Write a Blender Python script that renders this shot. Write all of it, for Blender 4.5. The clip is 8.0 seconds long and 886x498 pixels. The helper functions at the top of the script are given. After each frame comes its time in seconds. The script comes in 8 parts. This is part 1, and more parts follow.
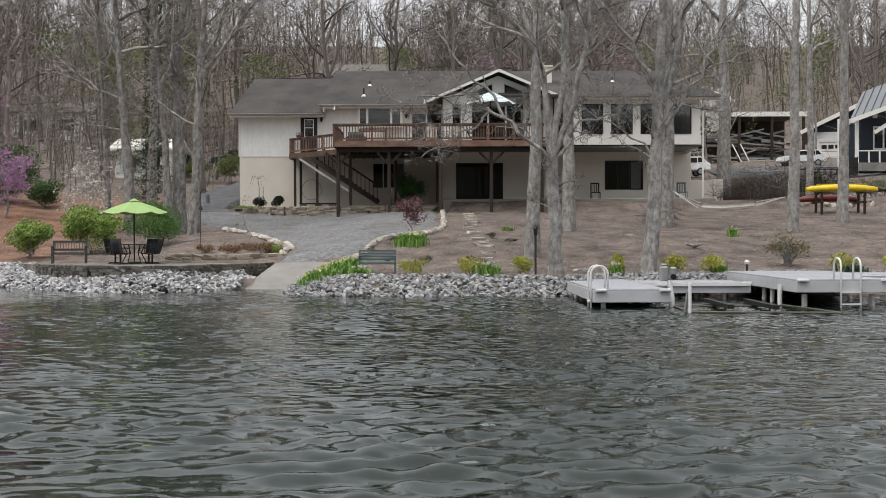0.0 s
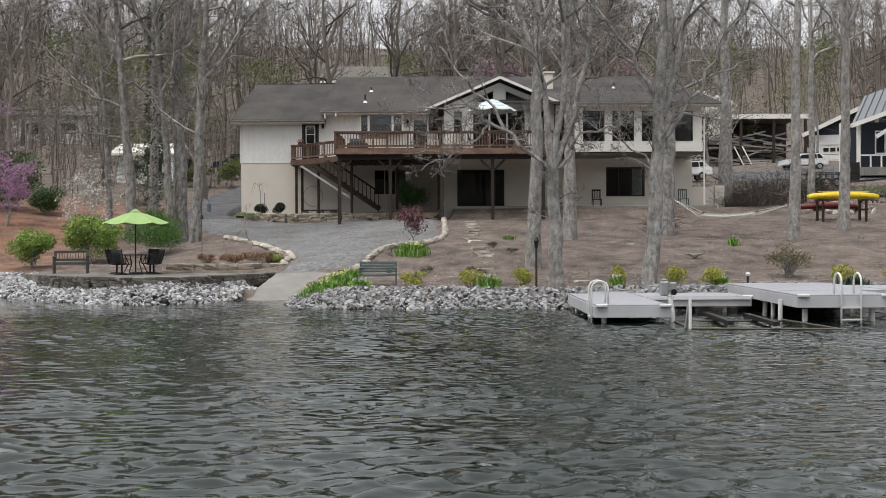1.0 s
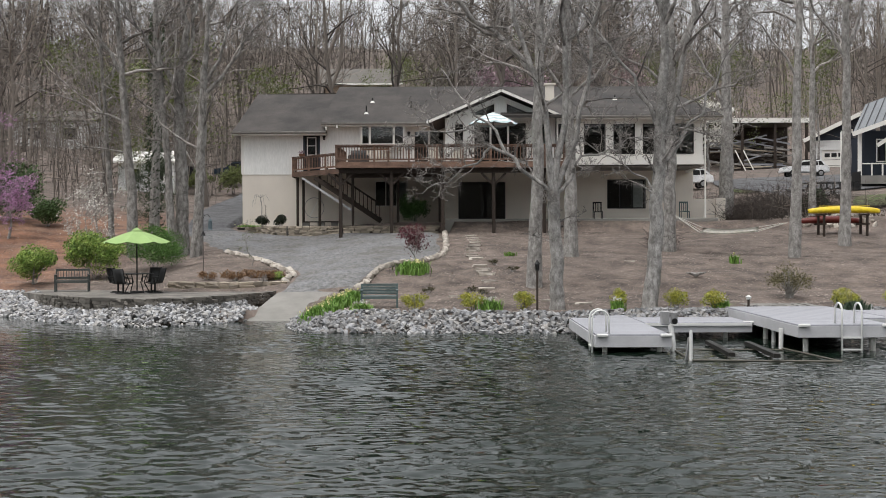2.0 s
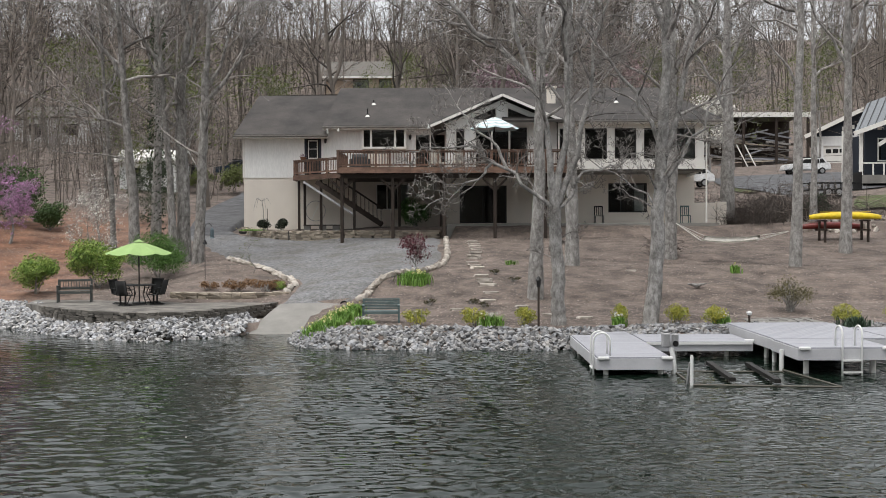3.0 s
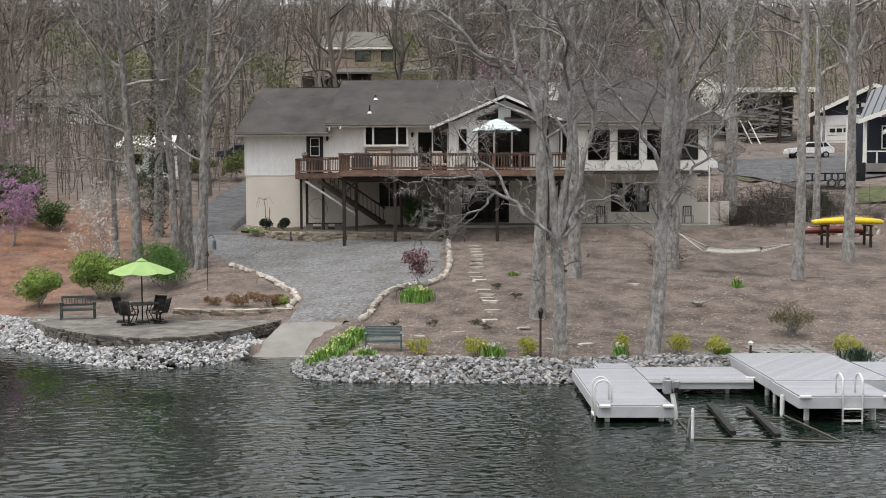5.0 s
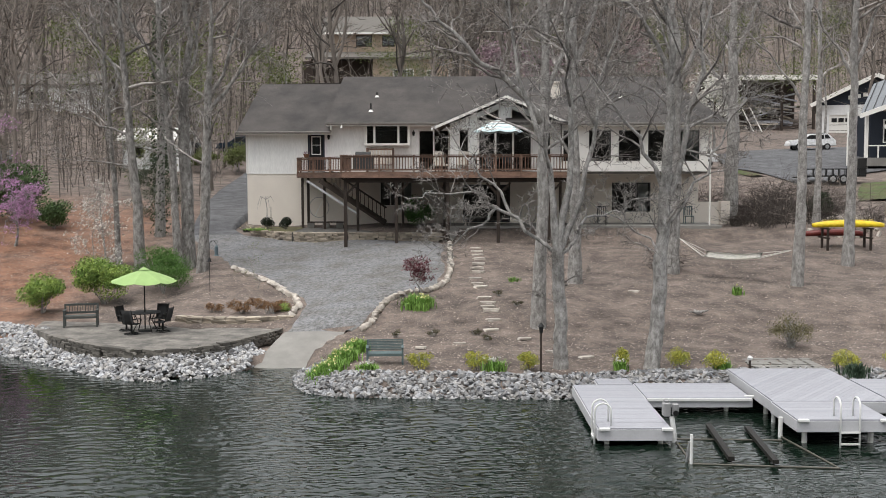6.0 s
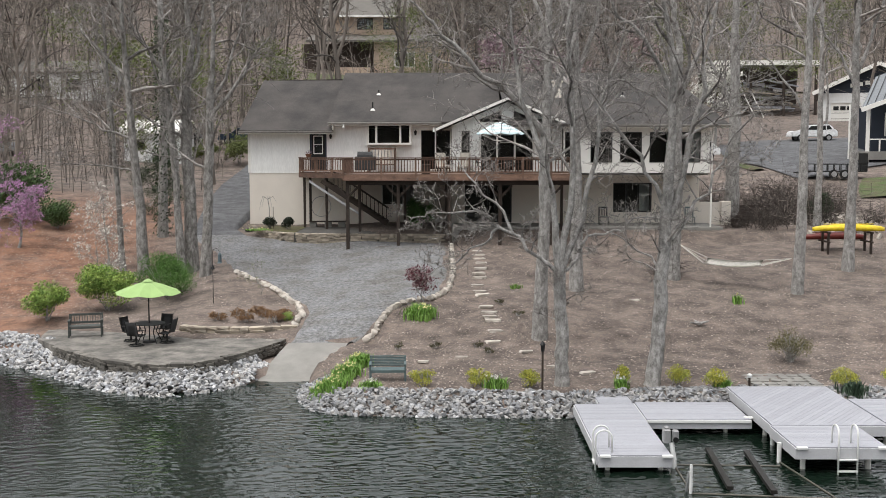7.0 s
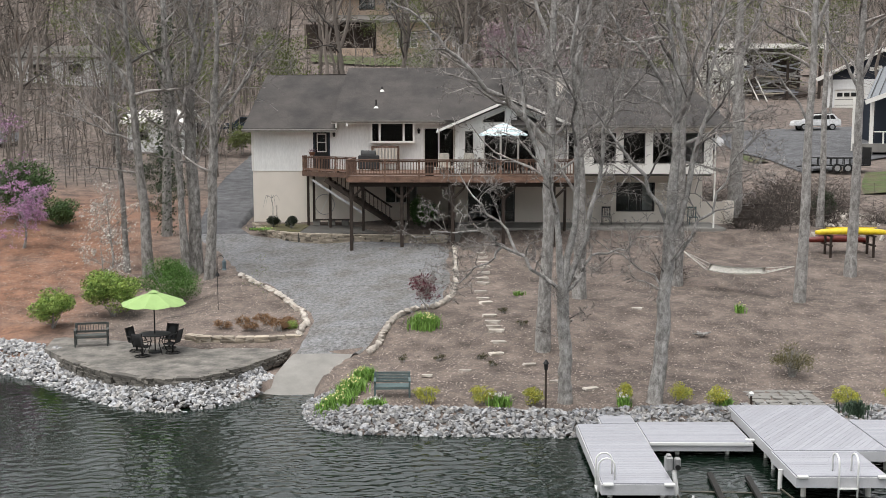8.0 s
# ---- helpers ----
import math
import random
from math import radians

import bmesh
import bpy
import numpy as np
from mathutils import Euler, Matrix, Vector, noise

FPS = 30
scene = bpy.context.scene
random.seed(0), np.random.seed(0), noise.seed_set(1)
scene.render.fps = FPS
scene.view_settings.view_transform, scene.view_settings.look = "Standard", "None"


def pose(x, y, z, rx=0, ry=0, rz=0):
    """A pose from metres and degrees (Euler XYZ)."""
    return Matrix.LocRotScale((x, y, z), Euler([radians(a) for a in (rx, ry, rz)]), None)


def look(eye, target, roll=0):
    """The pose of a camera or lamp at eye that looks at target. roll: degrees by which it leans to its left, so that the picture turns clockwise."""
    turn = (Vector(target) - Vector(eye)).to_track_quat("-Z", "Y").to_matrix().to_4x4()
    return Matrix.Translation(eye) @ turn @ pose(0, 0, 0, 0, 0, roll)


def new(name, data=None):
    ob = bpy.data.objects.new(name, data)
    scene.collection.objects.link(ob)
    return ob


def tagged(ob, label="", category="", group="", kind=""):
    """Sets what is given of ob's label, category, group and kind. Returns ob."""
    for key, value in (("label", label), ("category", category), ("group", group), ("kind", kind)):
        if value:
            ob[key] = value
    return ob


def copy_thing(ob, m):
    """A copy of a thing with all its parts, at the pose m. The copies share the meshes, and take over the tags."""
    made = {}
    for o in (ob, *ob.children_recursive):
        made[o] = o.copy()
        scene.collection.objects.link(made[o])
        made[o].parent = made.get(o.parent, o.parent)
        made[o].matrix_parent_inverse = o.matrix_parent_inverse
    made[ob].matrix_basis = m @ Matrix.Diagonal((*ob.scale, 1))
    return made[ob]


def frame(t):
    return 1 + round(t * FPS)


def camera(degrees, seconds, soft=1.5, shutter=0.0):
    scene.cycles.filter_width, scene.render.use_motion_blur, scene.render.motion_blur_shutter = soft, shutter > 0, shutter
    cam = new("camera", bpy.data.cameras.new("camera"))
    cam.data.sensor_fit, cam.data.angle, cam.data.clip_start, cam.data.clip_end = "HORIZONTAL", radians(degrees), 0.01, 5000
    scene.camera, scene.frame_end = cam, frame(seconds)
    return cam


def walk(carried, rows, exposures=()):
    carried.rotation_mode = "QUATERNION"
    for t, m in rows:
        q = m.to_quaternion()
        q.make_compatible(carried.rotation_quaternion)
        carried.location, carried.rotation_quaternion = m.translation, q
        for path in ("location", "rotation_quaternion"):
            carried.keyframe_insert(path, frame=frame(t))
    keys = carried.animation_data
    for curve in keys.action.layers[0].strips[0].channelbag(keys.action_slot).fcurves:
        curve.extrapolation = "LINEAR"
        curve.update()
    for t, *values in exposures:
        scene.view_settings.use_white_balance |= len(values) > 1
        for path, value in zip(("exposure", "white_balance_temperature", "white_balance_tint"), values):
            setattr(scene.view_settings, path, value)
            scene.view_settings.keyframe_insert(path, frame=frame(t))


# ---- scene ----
cam = camera(45.9, 8.0, soft=0.9)
ROWS = [
    (0.0, 0.000, 0.000, 1.636, -0.00, -0.54, 0.20),
    (0.5, 0.041, -0.003, 1.762, 0.10, -0.54, 0.26),
    (1.0, 0.038, -0.017, 1.986, 0.11, -0.51, 0.24),
    (1.5, 0.045, -0.021, 2.329, 0.14, -0.46, 0.21),
    (3.0, 0.025, -0.101, 3.462, 0.22, -1.06, 0.20),
    (3.5, 0.031, -0.108, 3.926, 0.25, -1.54, 0.18),
    (4.0, 0.033, -0.094, 4.415, 0.28, -2.03, 0.17),
    (4.5, 0.031, -0.047, 4.941, 0.32, -2.52, 0.20),
    (6.0, 0.025, -0.144, 6.470, 0.40, -4.01, 0.10),
    (6.5, 0.011, -0.217, 7.064, 0.43, -4.57, 0.10),
    (7.0, -0.021, -0.266, 7.697, 0.45, -5.17, 0.07),
    (7.5, -0.054, -0.293, 8.343, 0.51, -5.85, 0.02),
    (8.0, -0.089, -0.297, 9.023, 0.57, -6.48, -0.01),
]
walk(cam, [(t, pose(x, y, z, 90 + pitch, roll, yaw)) for t, x, y, z, yaw, pitch, roll in ROWS],
     exposures=[(0.0, 1.02), (4.0, 1.09), (8.0, 1.24)])

# ---- daylight: a bright overcast spring day ----
world = bpy.data.worlds.new("overcast_sky")
scene.world = world
world.use_nodes = True
wn, wl = world.node_tree.nodes, world.node_tree.links
sky = wn.new("ShaderNodeTexSky")
sky.sky_type = "NISHITA"
sky.sun_disc = False
sky.sun_elevation = radians(70)
sky.sun_rotation = radians(232)
sky.air_density, sky.dust_density, sky.ozone_density = 1.2, 7.0, 1.0
soft_sky = wn.new("ShaderNodeHueSaturation")
soft_sky.inputs["Saturation"].default_value = 0.4
wl.new(sky.outputs[0], soft_sky.inputs["Color"])
clouds = wn.new("ShaderNodeMix")  # an even layer of bright cloud over most of the blue
clouds.data_type = "RGBA"
clouds.inputs["Factor"].default_value = 0.8
clouds.inputs["B"].default_value = (3.0, 3.06, 3.14, 1)
wl.new(soft_sky.outputs[0], clouds.inputs["A"])
wl.new(clouds.outputs["Result"], wn["Background"].inputs["Color"])
wn["Background"].inputs["Strength"].default_value = 0.15

sun_data = bpy.data.lights.new("sun", "SUN")
sun_data.energy = 1.2
sun_data.angle = radians(60)
sun_data.color = (1.0, 0.985, 0.965)
sun = new("sun", sun_data)
sun.matrix_world = look((-21.6, 23.2, 75.2), (0, 40, 0))

# ---- materials ----
DULL = 0.4  # tone contrast put into every base colour: lowers all, dark ones most


def mat(name, colour, rough=0.7, metal=0.0, vary=0.15, scale=6.0, fine=60.0, bump=0.15, second=None, mix_scale=None,
        per_piece=0.0, per_island=0.0, stretch=(1, 1, 1), spec=0.4, contrast=0.25, world_space=True):
    """A procedural surface: base colour broken up at two scales, a second colour in patches, fine relief, and a shift from piece to piece."""
    dull = DULL + 0.57 * max(colour)
    colour = tuple(c * dull for c in colour)
    second = tuple(c * dull for c in second) if second else None
    m = bpy.data.materials.new(name)
    m.use_nodes = True
    n, l = m.node_tree.nodes, m.node_tree.links
    b = n["Principled BSDF"]
    b.inputs["Roughness"].default_value = rough
    b.inputs["Metallic"].default_value = metal
    b.inputs["Specular IOR Level"].default_value = spec
    if world_space:
        co = n.new("ShaderNodeNewGeometry").outputs["Position"]
    else:
        co = n.new("ShaderNodeTexCoord").outputs["Object"]
    mp = n.new("ShaderNodeMapping")
    mp.inputs["Scale"].default_value = stretch
    l.new(co, mp.inputs["Vector"])
    big = n.new("ShaderNodeTexNoise")
    big.inputs["Scale"].default_value = scale
    big.inputs["Detail"].default_value = 5
    small = n.new("ShaderNodeTexNoise")
    small.inputs["Scale"].default_value = fine
    small.inputs["Detail"].default_value = 3
    l.new(mp.outputs[0], big.inputs["Vector"])
    l.new(mp.outputs[0], small.inputs["Vector"])
    base = n.new("ShaderNodeMix")
    base.data_type = "RGBA"
    base.inputs["A"].default_value = (*colour, 1)
    base.inputs["B"].default_value = (*(second or tuple(c * (1 - contrast) for c in colour)), 1)
    ramp = n.new("ShaderNodeValToRGB")
    ramp.color_ramp.elements[0].position, ramp.color_ramp.elements[1].position = 0.38, 0.64
    if mix_scale:
        patch = n.new("ShaderNodeTexNoise")
        patch.inputs["Scale"].default_value = mix_scale
        patch.inputs["Detail"].default_value = 6
        patch.inputs["Roughness"].default_value = 0.65
        l.new(mp.outputs[0], patch.inputs["Vector"])
        l.new(patch.outputs["Fac"], ramp.inputs["Fac"])
    else:
        l.new(big.outputs["Fac"], ramp.inputs["Fac"])
    l.new(ramp.outputs["Color"], base.inputs["Factor"])
    add = n.new("ShaderNodeMath")
    add.operation = "ADD"
    l.new(big.outputs["Fac"], add.inputs[0])
    l.new(small.outputs["Fac"], add.inputs[1])
    val = n.new("ShaderNodeMapRange")
    val.inputs["From Min"].default_value, val.inputs["From Max"].default_value = 0.6, 1.4
    val.inputs["To Min"].default_value, val.inputs["To Max"].default_value = 1 - vary, 1 + vary
    l.new(add.outputs[0], val.inputs["Value"])
    out = val.outputs[0]
    for source, amount in (("ShaderNodeObjectInfo", per_piece), ("ShaderNodeNewGeometry", per_island)):
        if amount:
            src = n.new(source)
            rnd = src.outputs["Random"] if source == "ShaderNodeObjectInfo" else src.outputs["Random Per Island"]
            r = n.new("ShaderNodeMapRange")
            r.inputs["To Min"].default_value, r.inputs["To Max"].default_value = 1 - amount, 1 + amount
            l.new(rnd, r.inputs["Value"])
            k = n.new("ShaderNodeMath")
            k.operation = "MULTIPLY"
            l.new(out, k.inputs[0])
            l.new(r.outputs[0], k.inputs[1])
            out = k.outputs[0]
    hsv = n.new("ShaderNodeHueSaturation")
    l.new(base.outputs["Result"], hsv.inputs["Color"])
    l.new(out, hsv.inputs["Value"])
    l.new(hsv.outputs[0], b.inputs["Base Color"])
    if bump:
        bp = n.new("ShaderNodeBump")
        bp.inputs["Strength"].default_value = bump
        bp.inputs["Distance"].default_value = 0.03
        l.new(small.outputs["Fac"], bp.inputs["Height"])
        l.new(bp.outputs[0], b.inputs["Normal"])
    return m


BARK = mat("bark", (0.5, 0.48, 0.456), 0.92, vary=0.5, scale=5.0, fine=38, bump=0.9, stretch=(1, 1, 0.55), second=(0.24, 0.226, 0.21), mix_scale=8.0)
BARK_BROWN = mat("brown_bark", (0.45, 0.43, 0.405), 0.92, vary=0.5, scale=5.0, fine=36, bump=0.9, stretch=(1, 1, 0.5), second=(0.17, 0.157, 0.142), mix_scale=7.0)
BARK_FAR = mat("bark_woods", (0.285, 0.245, 0.212), 0.9, vary=0.3, scale=1, fine=15, bump=0, per_piece=0.4, per_island=0.75)
TWIG = mat("twigs", (0.48, 0.448, 0.42), 0.9, vary=0.4, scale=2, fine=20, bump=0, second=(0.13, 0.115, 0.105), mix_scale=3, per_island=0.5)
LITTER = mat("leaf_litter", (0.272, 0.213, 0.178), 0.95, vary=0.9, scale=1.1, fine=34, bump=0.28, second=(0.175, 0.142, 0.124), mix_scale=5.0)
GRAVEL = mat("gravel", (0.285, 0.288, 0.297), 0.9, vary=0.85, scale=7.0, fine=20, bump=0.8, second=(0.2, 0.19, 0.178), mix_scale=0.6)
CONCRETE = mat("concrete", (0.37, 0.355, 0.325), 0.8, vary=0.14, scale=1.5, fine=40, bump=0.1, second=(0.28, 0.268, 0.245), mix_scale=0.8)
# darker copy of the concrete, with the deck's shade put into its colour
SHADED_CONCRETE = mat("shaded_concrete", (0.15, 0.142, 0.13), 0.85, vary=0.25, scale=1.5, fine=30, bump=0.15, second=(0.1, 0.094, 0.085), mix_scale=0.9)
PATIO = mat("patio_stone", (0.33, 0.305, 0.27), 0.8, vary=0.35, scale=1.6, fine=12, bump=0.2, second=(0.12, 0.113, 0.102), mix_scale=1.4)
ROCK = mat("riprap_rock", (0.4, 0.408, 0.425), 0.85, vary=0.28, scale=5, fine=30, bump=0.3, per_piece=0.5, per_island=0.5, second=(0.36, 0.345, 0.325), world_space=True)
LEDGE = mat("ledge_stone", (0.5, 0.43, 0.34), 0.85, vary=0.25, scale=3, fine=30, bump=0.3, per_piece=0.35, per_island=0.35, second=(0.34, 0.295, 0.24))
PALE_STONE = mat("pale_stone", (0.62, 0.565, 0.5), 0.85, vary=0.2, scale=3, fine=30, bump=0.3, per_piece=0.25, second=(0.38, 0.34, 0.29))
STUCCO = mat("cream_render", (0.86, 0.79, 0.7), 0.85, vary=0.07, scale=0.8, fine=40, bump=0.1, contrast=0.1)
SHINGLE = mat("roof_shingle", (0.115, 0.1, 0.091), 0.9, vary=0.45, scale=0.9, fine=16, bump=0.5, second=(0.056, 0.05, 0.047), mix_scale=0.42, stretch=(1, 0.6, 0.6))
TRIM = mat("white_trim", (0.86, 0.84, 0.79), 0.5, vary=0.05, scale=2, fine=30, bump=0.02, contrast=0.08)
GUTTER = mat("dark_gutter", (0.3, 0.28, 0.25), 0.5, vary=0.08, bump=0)
DECKWOOD = mat("stained_deck_wood", (0.3, 0.178, 0.125), 0.7, vary=0.4, scale=3, fine=30, bump=0.3, per_piece=0.3, second=(0.17, 0.102, 0.073), mix_scale=2.5, stretch=(0.5, 1, 1.5))
DARKWOOD = mat("weathered_post_wood", (0.085, 0.058, 0.043), 0.75, vary=0.3, scale=3, fine=40, bump=0.2, per_piece=0.15)
DOCKWOOD = mat("grey_dock_board", (0.465, 0.47, 0.51), 0.75, vary=0.2, scale=2.5, fine=40, bump=0.15, per_piece=0.07, second=(0.39, 0.393, 0.425))
DOCKRIM = mat("pale_dock_fascia", (0.62, 0.62, 0.64), 0.6, vary=0.1, scale=2, fine=30, bump=0.05, contrast=0.15)
WHITEMETAL = mat("white_metal", (0.78, 0.78, 0.76), 0.35, vary=0.05, bump=0, contrast=0.06)
STEEL = mat("galvanised_steel", (0.5, 0.5, 0.5), 0.5, metal=0.45, vary=0.1, bump=0)
DARKMETAL = mat("dark_metal", (0.035, 0.035, 0.035), 0.45, metal=0.3, vary=0.15, bump=0)
WATERLOGGED = mat("wet_dark_timber", (0.03, 0.026, 0.02), 0.5, vary=0.3, bump=0.1)
BENCHWOOD = mat("green_grey_bench", (0.17, 0.245, 0.25), 0.6, vary=0.2, scale=4, fine=40, bump=0.1, per_piece=0.12)
CANVAS_GREEN = mat("lime_canvas", (0.38, 0.56, 0.21), 0.85, vary=0.07, scale=3, fine=60, bump=0.05, contrast=0.12)
SLING = mat("charcoal_sling", (0.085, 0.086, 0.088), 0.8, vary=0.15, bump=0.05)
FOLIAGE = mat("shrub_leaf", (0.2, 0.36, 0.06), 0.7, vary=0.4, scale=3, fine=20, bump=0, per_island=0.55, second=(0.4, 0.52, 0.12))
YELLOWLEAF = mat("golden_shrub_leaf", (0.56, 0.53, 0.08), 0.7, vary=0.3, scale=4, fine=20, bump=0, per_island=0.35, second=(0.31, 0.35, 0.07))
DARKLEAF = mat("evergreen_leaf", (0.03, 0.05, 0.018), 0.7, vary=0.3, scale=4, fine=20, bump=0, per_island=0.4)
BLADE = mat("green_blade", (0.26, 0.47, 0.09), 0.6, vary=0.3, scale=4, fine=20, bump=0, per_island=0.35)
REDLEAF = mat("maroon_leaf", (0.23, 0.055, 0.075), 0.7, vary=0.3, scale=4, fine=20, bump=0, per_island=0.4)
RUSTGRASS = mat("rust_grass", (0.36, 0.21, 0.11), 0.85, vary=0.3, scale=4, fine=20, bump=0, per_island=0.4)
PINK = mat("redbud_blossom", (0.64, 0.36, 0.6), 0.8, vary=0.25, bump=0, per_island=0.35)
MAGNOLIA = mat("pink_blossom", (0.46, 0.32, 0.37), 0.8, vary=0.2, bump=0, per_island=0.3)
WHITEBLOOM = mat("white_blossom", (0.78, 0.76, 0.7), 0.8, vary=0.15, bump=0, per_island=0.2)
DAFFODIL = mat("yellow_petal", (0.85, 0.78, 0.38), 0.7, vary=0.15, bump=0, per_island=0.2)
NEWLEAF = mat("spring_leaf", (0.22, 0.26, 0.08), 0.8, vary=0.25, bump=0, per_island=0.35)
YELLOWHULL = mat("yellow_hull", (0.85, 0.62, 0.02), 0.35, vary=0.05, bump=0)
REDHULL = mat("red_hull", (0.24, 0.03, 0.02), 0.35, vary=0.1, bump=0)
ROPE = mat("hammock_rope", (0.8, 0.78, 0.72), 0.9, vary=0.1, scale=10, fine=80, bump=0.1)
BLUEWALL = mat("navy_siding", (0.03, 0.045, 0.075), 0.6, vary=0.15, bump=0.05, stretch=(1, 1, 8))
METALROOF = mat("grey_metal_roof", (0.32, 0.34, 0.36), 0.4, metal=0.3, vary=0.1, bump=0)
WHITEPAINT = mat("white_vehicle_paint", (0.88, 0.88, 0.88), 0.25, vary=0.04, bump=0)
TYRE = mat("tyre_rubber", (0.02, 0.02, 0.02), 0.8, vary=0.2, bump=0)
TANWALL = mat("tan_wall", (0.6, 0.46, 0.35), 0.8, vary=0.12, scale=1, bump=0.05)
FARROOF = mat("weathered_far_roof", (0.23, 0.21, 0.185), 0.85, vary=0.2, scale=0.8, fine=10, bump=0.1)
CURTAIN = mat("curtain_cloth", (0.5, 0.5, 0.48), 0.9, vary=0.1, bump=0)
# near-black so rooms look unlit: their shade is painted in
ROOM_SHADE = mat("room_shade", (0.07, 0.06, 0.052), 0.9, vary=0.2, bump=0)
TERRACOTTA = mat("clay_pot", (0.3, 0.14, 0.08), 0.8, vary=0.15)


def redder_uphill(m):
    """The fallen leaves turn rust-red on the wooded slope west of the patio."""
    n, l = m.node_tree.nodes, m.node_tree.links
    b = n["Principled BSDF"]
    src = b.inputs["Base Color"].links[0].from_socket
    geo = n.new("ShaderNodeNewGeometry")
    sep = n.new("ShaderNodeSeparateXYZ")
    l.new(geo.outputs["Position"], sep.inputs[0])
    r = n.new("ShaderNodeMapRange")
    r.inputs["From Min"].default_value, r.inputs["From Max"].default_value = -14.0, -19.0
    l.new(sep.outputs["X"], r.inputs["Value"])
    wob = n.new("ShaderNodeTexNoise")
    wob.inputs["Scale"].default_value = 0.5
    wob.inputs["Detail"].default_value = 5
    l.new(geo.outputs["Position"], wob.inputs["Vector"])
    k = n.new("ShaderNodeMath")
    k.operation = "MULTIPLY"
    l.new(r.outputs[0], k.inputs[0])
    l.new(wob.outputs["Fac"], k.inputs[1])
    ry = n.new("ShaderNodeMapRange")
    ry.inputs["From Min"].default_value, ry.inputs["From Max"].default_value = 76.0, 62.0
    l.new(sep.outputs["Y"], ry.inputs["Value"])
    k1 = n.new("ShaderNodeMath")
    k1.operation = "MULTIPLY"
    l.new(k.outputs[0], k1.inputs[0])
    l.new(ry.outputs[0], k1.inputs[1])
    k = k1
    k2 = n.new("ShaderNodeMath")
    k2.operation, k2.use_clamp = "MULTIPLY", True
    k2.inputs[1].default_value = 1.9
    l.new(k.outputs[0], k2.inputs[0])
    k = k2
    mx = n.new("ShaderNodeMix")
    mx.data_type, mx.blend_type = "RGBA", "MULTIPLY"
    mx.inputs["B"].default_value = (1.38, 0.9, 0.66, 1)
    l.new(k.outputs[0], mx.inputs["Factor"])
    l.new(src, mx.inputs["A"])
    l.new(mx.outputs["Result"], b.inputs["Base Color"])


redder_uphill(LITTER)


def siding(name, colour, pitch_m, depth=0.5):
    """Painted boards with an upright groove every pitch_m metres."""
    m = mat(name, colour, 0.75, vary=0.12, scale=1.4, fine=12, bump=0, contrast=0.12, stretch=(2, 2, 0.35))
    n, l = m.node_tree.nodes, m.node_tree.links
    geo = n.new("ShaderNodeNewGeometry")
    sep = n.new("ShaderNodeSeparateXYZ")
    l.new(geo.outputs["Position"], sep.inputs[0])
    s = n.new("ShaderNodeMath")
    s.operation = "ADD"
    l.new(sep.outputs["X"], s.inputs[0])
    l.new(sep.outputs["Y"], s.inputs[1])
    d = n.new("ShaderNodeMath")
    d.operation = "PINGPONG"
    d.inputs[1].default_value = pitch_m / 2
    l.new(s.outputs[0], d.inputs[0])
    r = n.new("ShaderNodeMapRange")
    r.inputs["From Min"].default_value, r.inputs["From Max"].default_value = 0.0, 0.014
    l.new(d.outputs[0], r.inputs["Value"])
    bp = n.new("ShaderNodeBump")
    bp.inputs["Strength"].default_value, bp.inputs["Distance"].default_value = depth, 0.02
    l.new(r.outputs[0], bp.inputs["Height"])
    l.new(bp.outputs[0], n["Principled BSDF"].inputs["Normal"])
    return m


SIDING = siding("cream_grooved_siding", (0.93, 0.925, 0.895), 0.2, 0.4)
WHITESIDING = siding("white_board_siding", (0.84, 0.84, 0.83), 0.3, 0.6)

GLASS = bpy.data.materials.new("window_glass")
GLASS.use_nodes = True
_b = GLASS.node_tree.nodes["Principled BSDF"]
_b.inputs["Base Color"].default_value = (0.9, 0.95, 0.95, 1)
_b.inputs["Roughness"].default_value = 0.02
_b.inputs["Transmission Weight"].default_value = 1.0
_b.inputs["IOR"].default_value = 1.45

WATER = bpy.data.materials.new("lake_water")
WATER.use_nodes = True
_n, _l = WATER.node_tree.nodes, WATER.node_tree.links
_b = _n["Principled BSDF"]
_b.inputs["Base Color"].default_value = (0.0055, 0.0115, 0.0078, 1)
_b.inputs["Roughness"].default_value = 0.02
_b.inputs["IOR"].default_value = 1.58
_geo = _n.new("ShaderNodeNewGeometry")
_mp = _n.new("ShaderNodeMapping")
_mp.inputs["Scale"].default_value = (0.6, 1.0, 1.0)
_mp.inputs["Rotation"].default_value = (0, 0, radians(-10))
_w = _n.new("ShaderNodeTexNoise")  # capillary ripples, finer than the modelled waves
_w.inputs["Scale"].default_value = 7.0
_w.inputs["Detail"].default_value = 0.0
_bp = _n.new("ShaderNodeBump")
_bp.inputs["Strength"].default_value = 1.0
_bp.inputs["Distance"].default_value = 0.036
_l.new(_geo.outputs["Position"], _mp.inputs["Vector"])
_l.new(_mp.outputs[0], _w.inputs["Vector"])
_gust = _n.new("ShaderNodeTexNoise")
_gust.inputs["Scale"].default_value = 0.3
_gust.inputs["Detail"].default_value = 3
_l.new(_geo.outputs["Position"], _gust.inputs["Vector"])
_gr = _n.new("ShaderNodeMapRange")
_gr.inputs["From Min"].default_value, _gr.inputs["From Max"].default_value = 0.38, 0.62
_gr.inputs["To Min"].default_value, _gr.inputs["To Max"].default_value = 0.45, 1.25
_l.new(_gust.outputs["Fac"], _gr.inputs["Value"])
_hm = _n.new("ShaderNodeMath")
_hm.operation = "MULTIPLY"
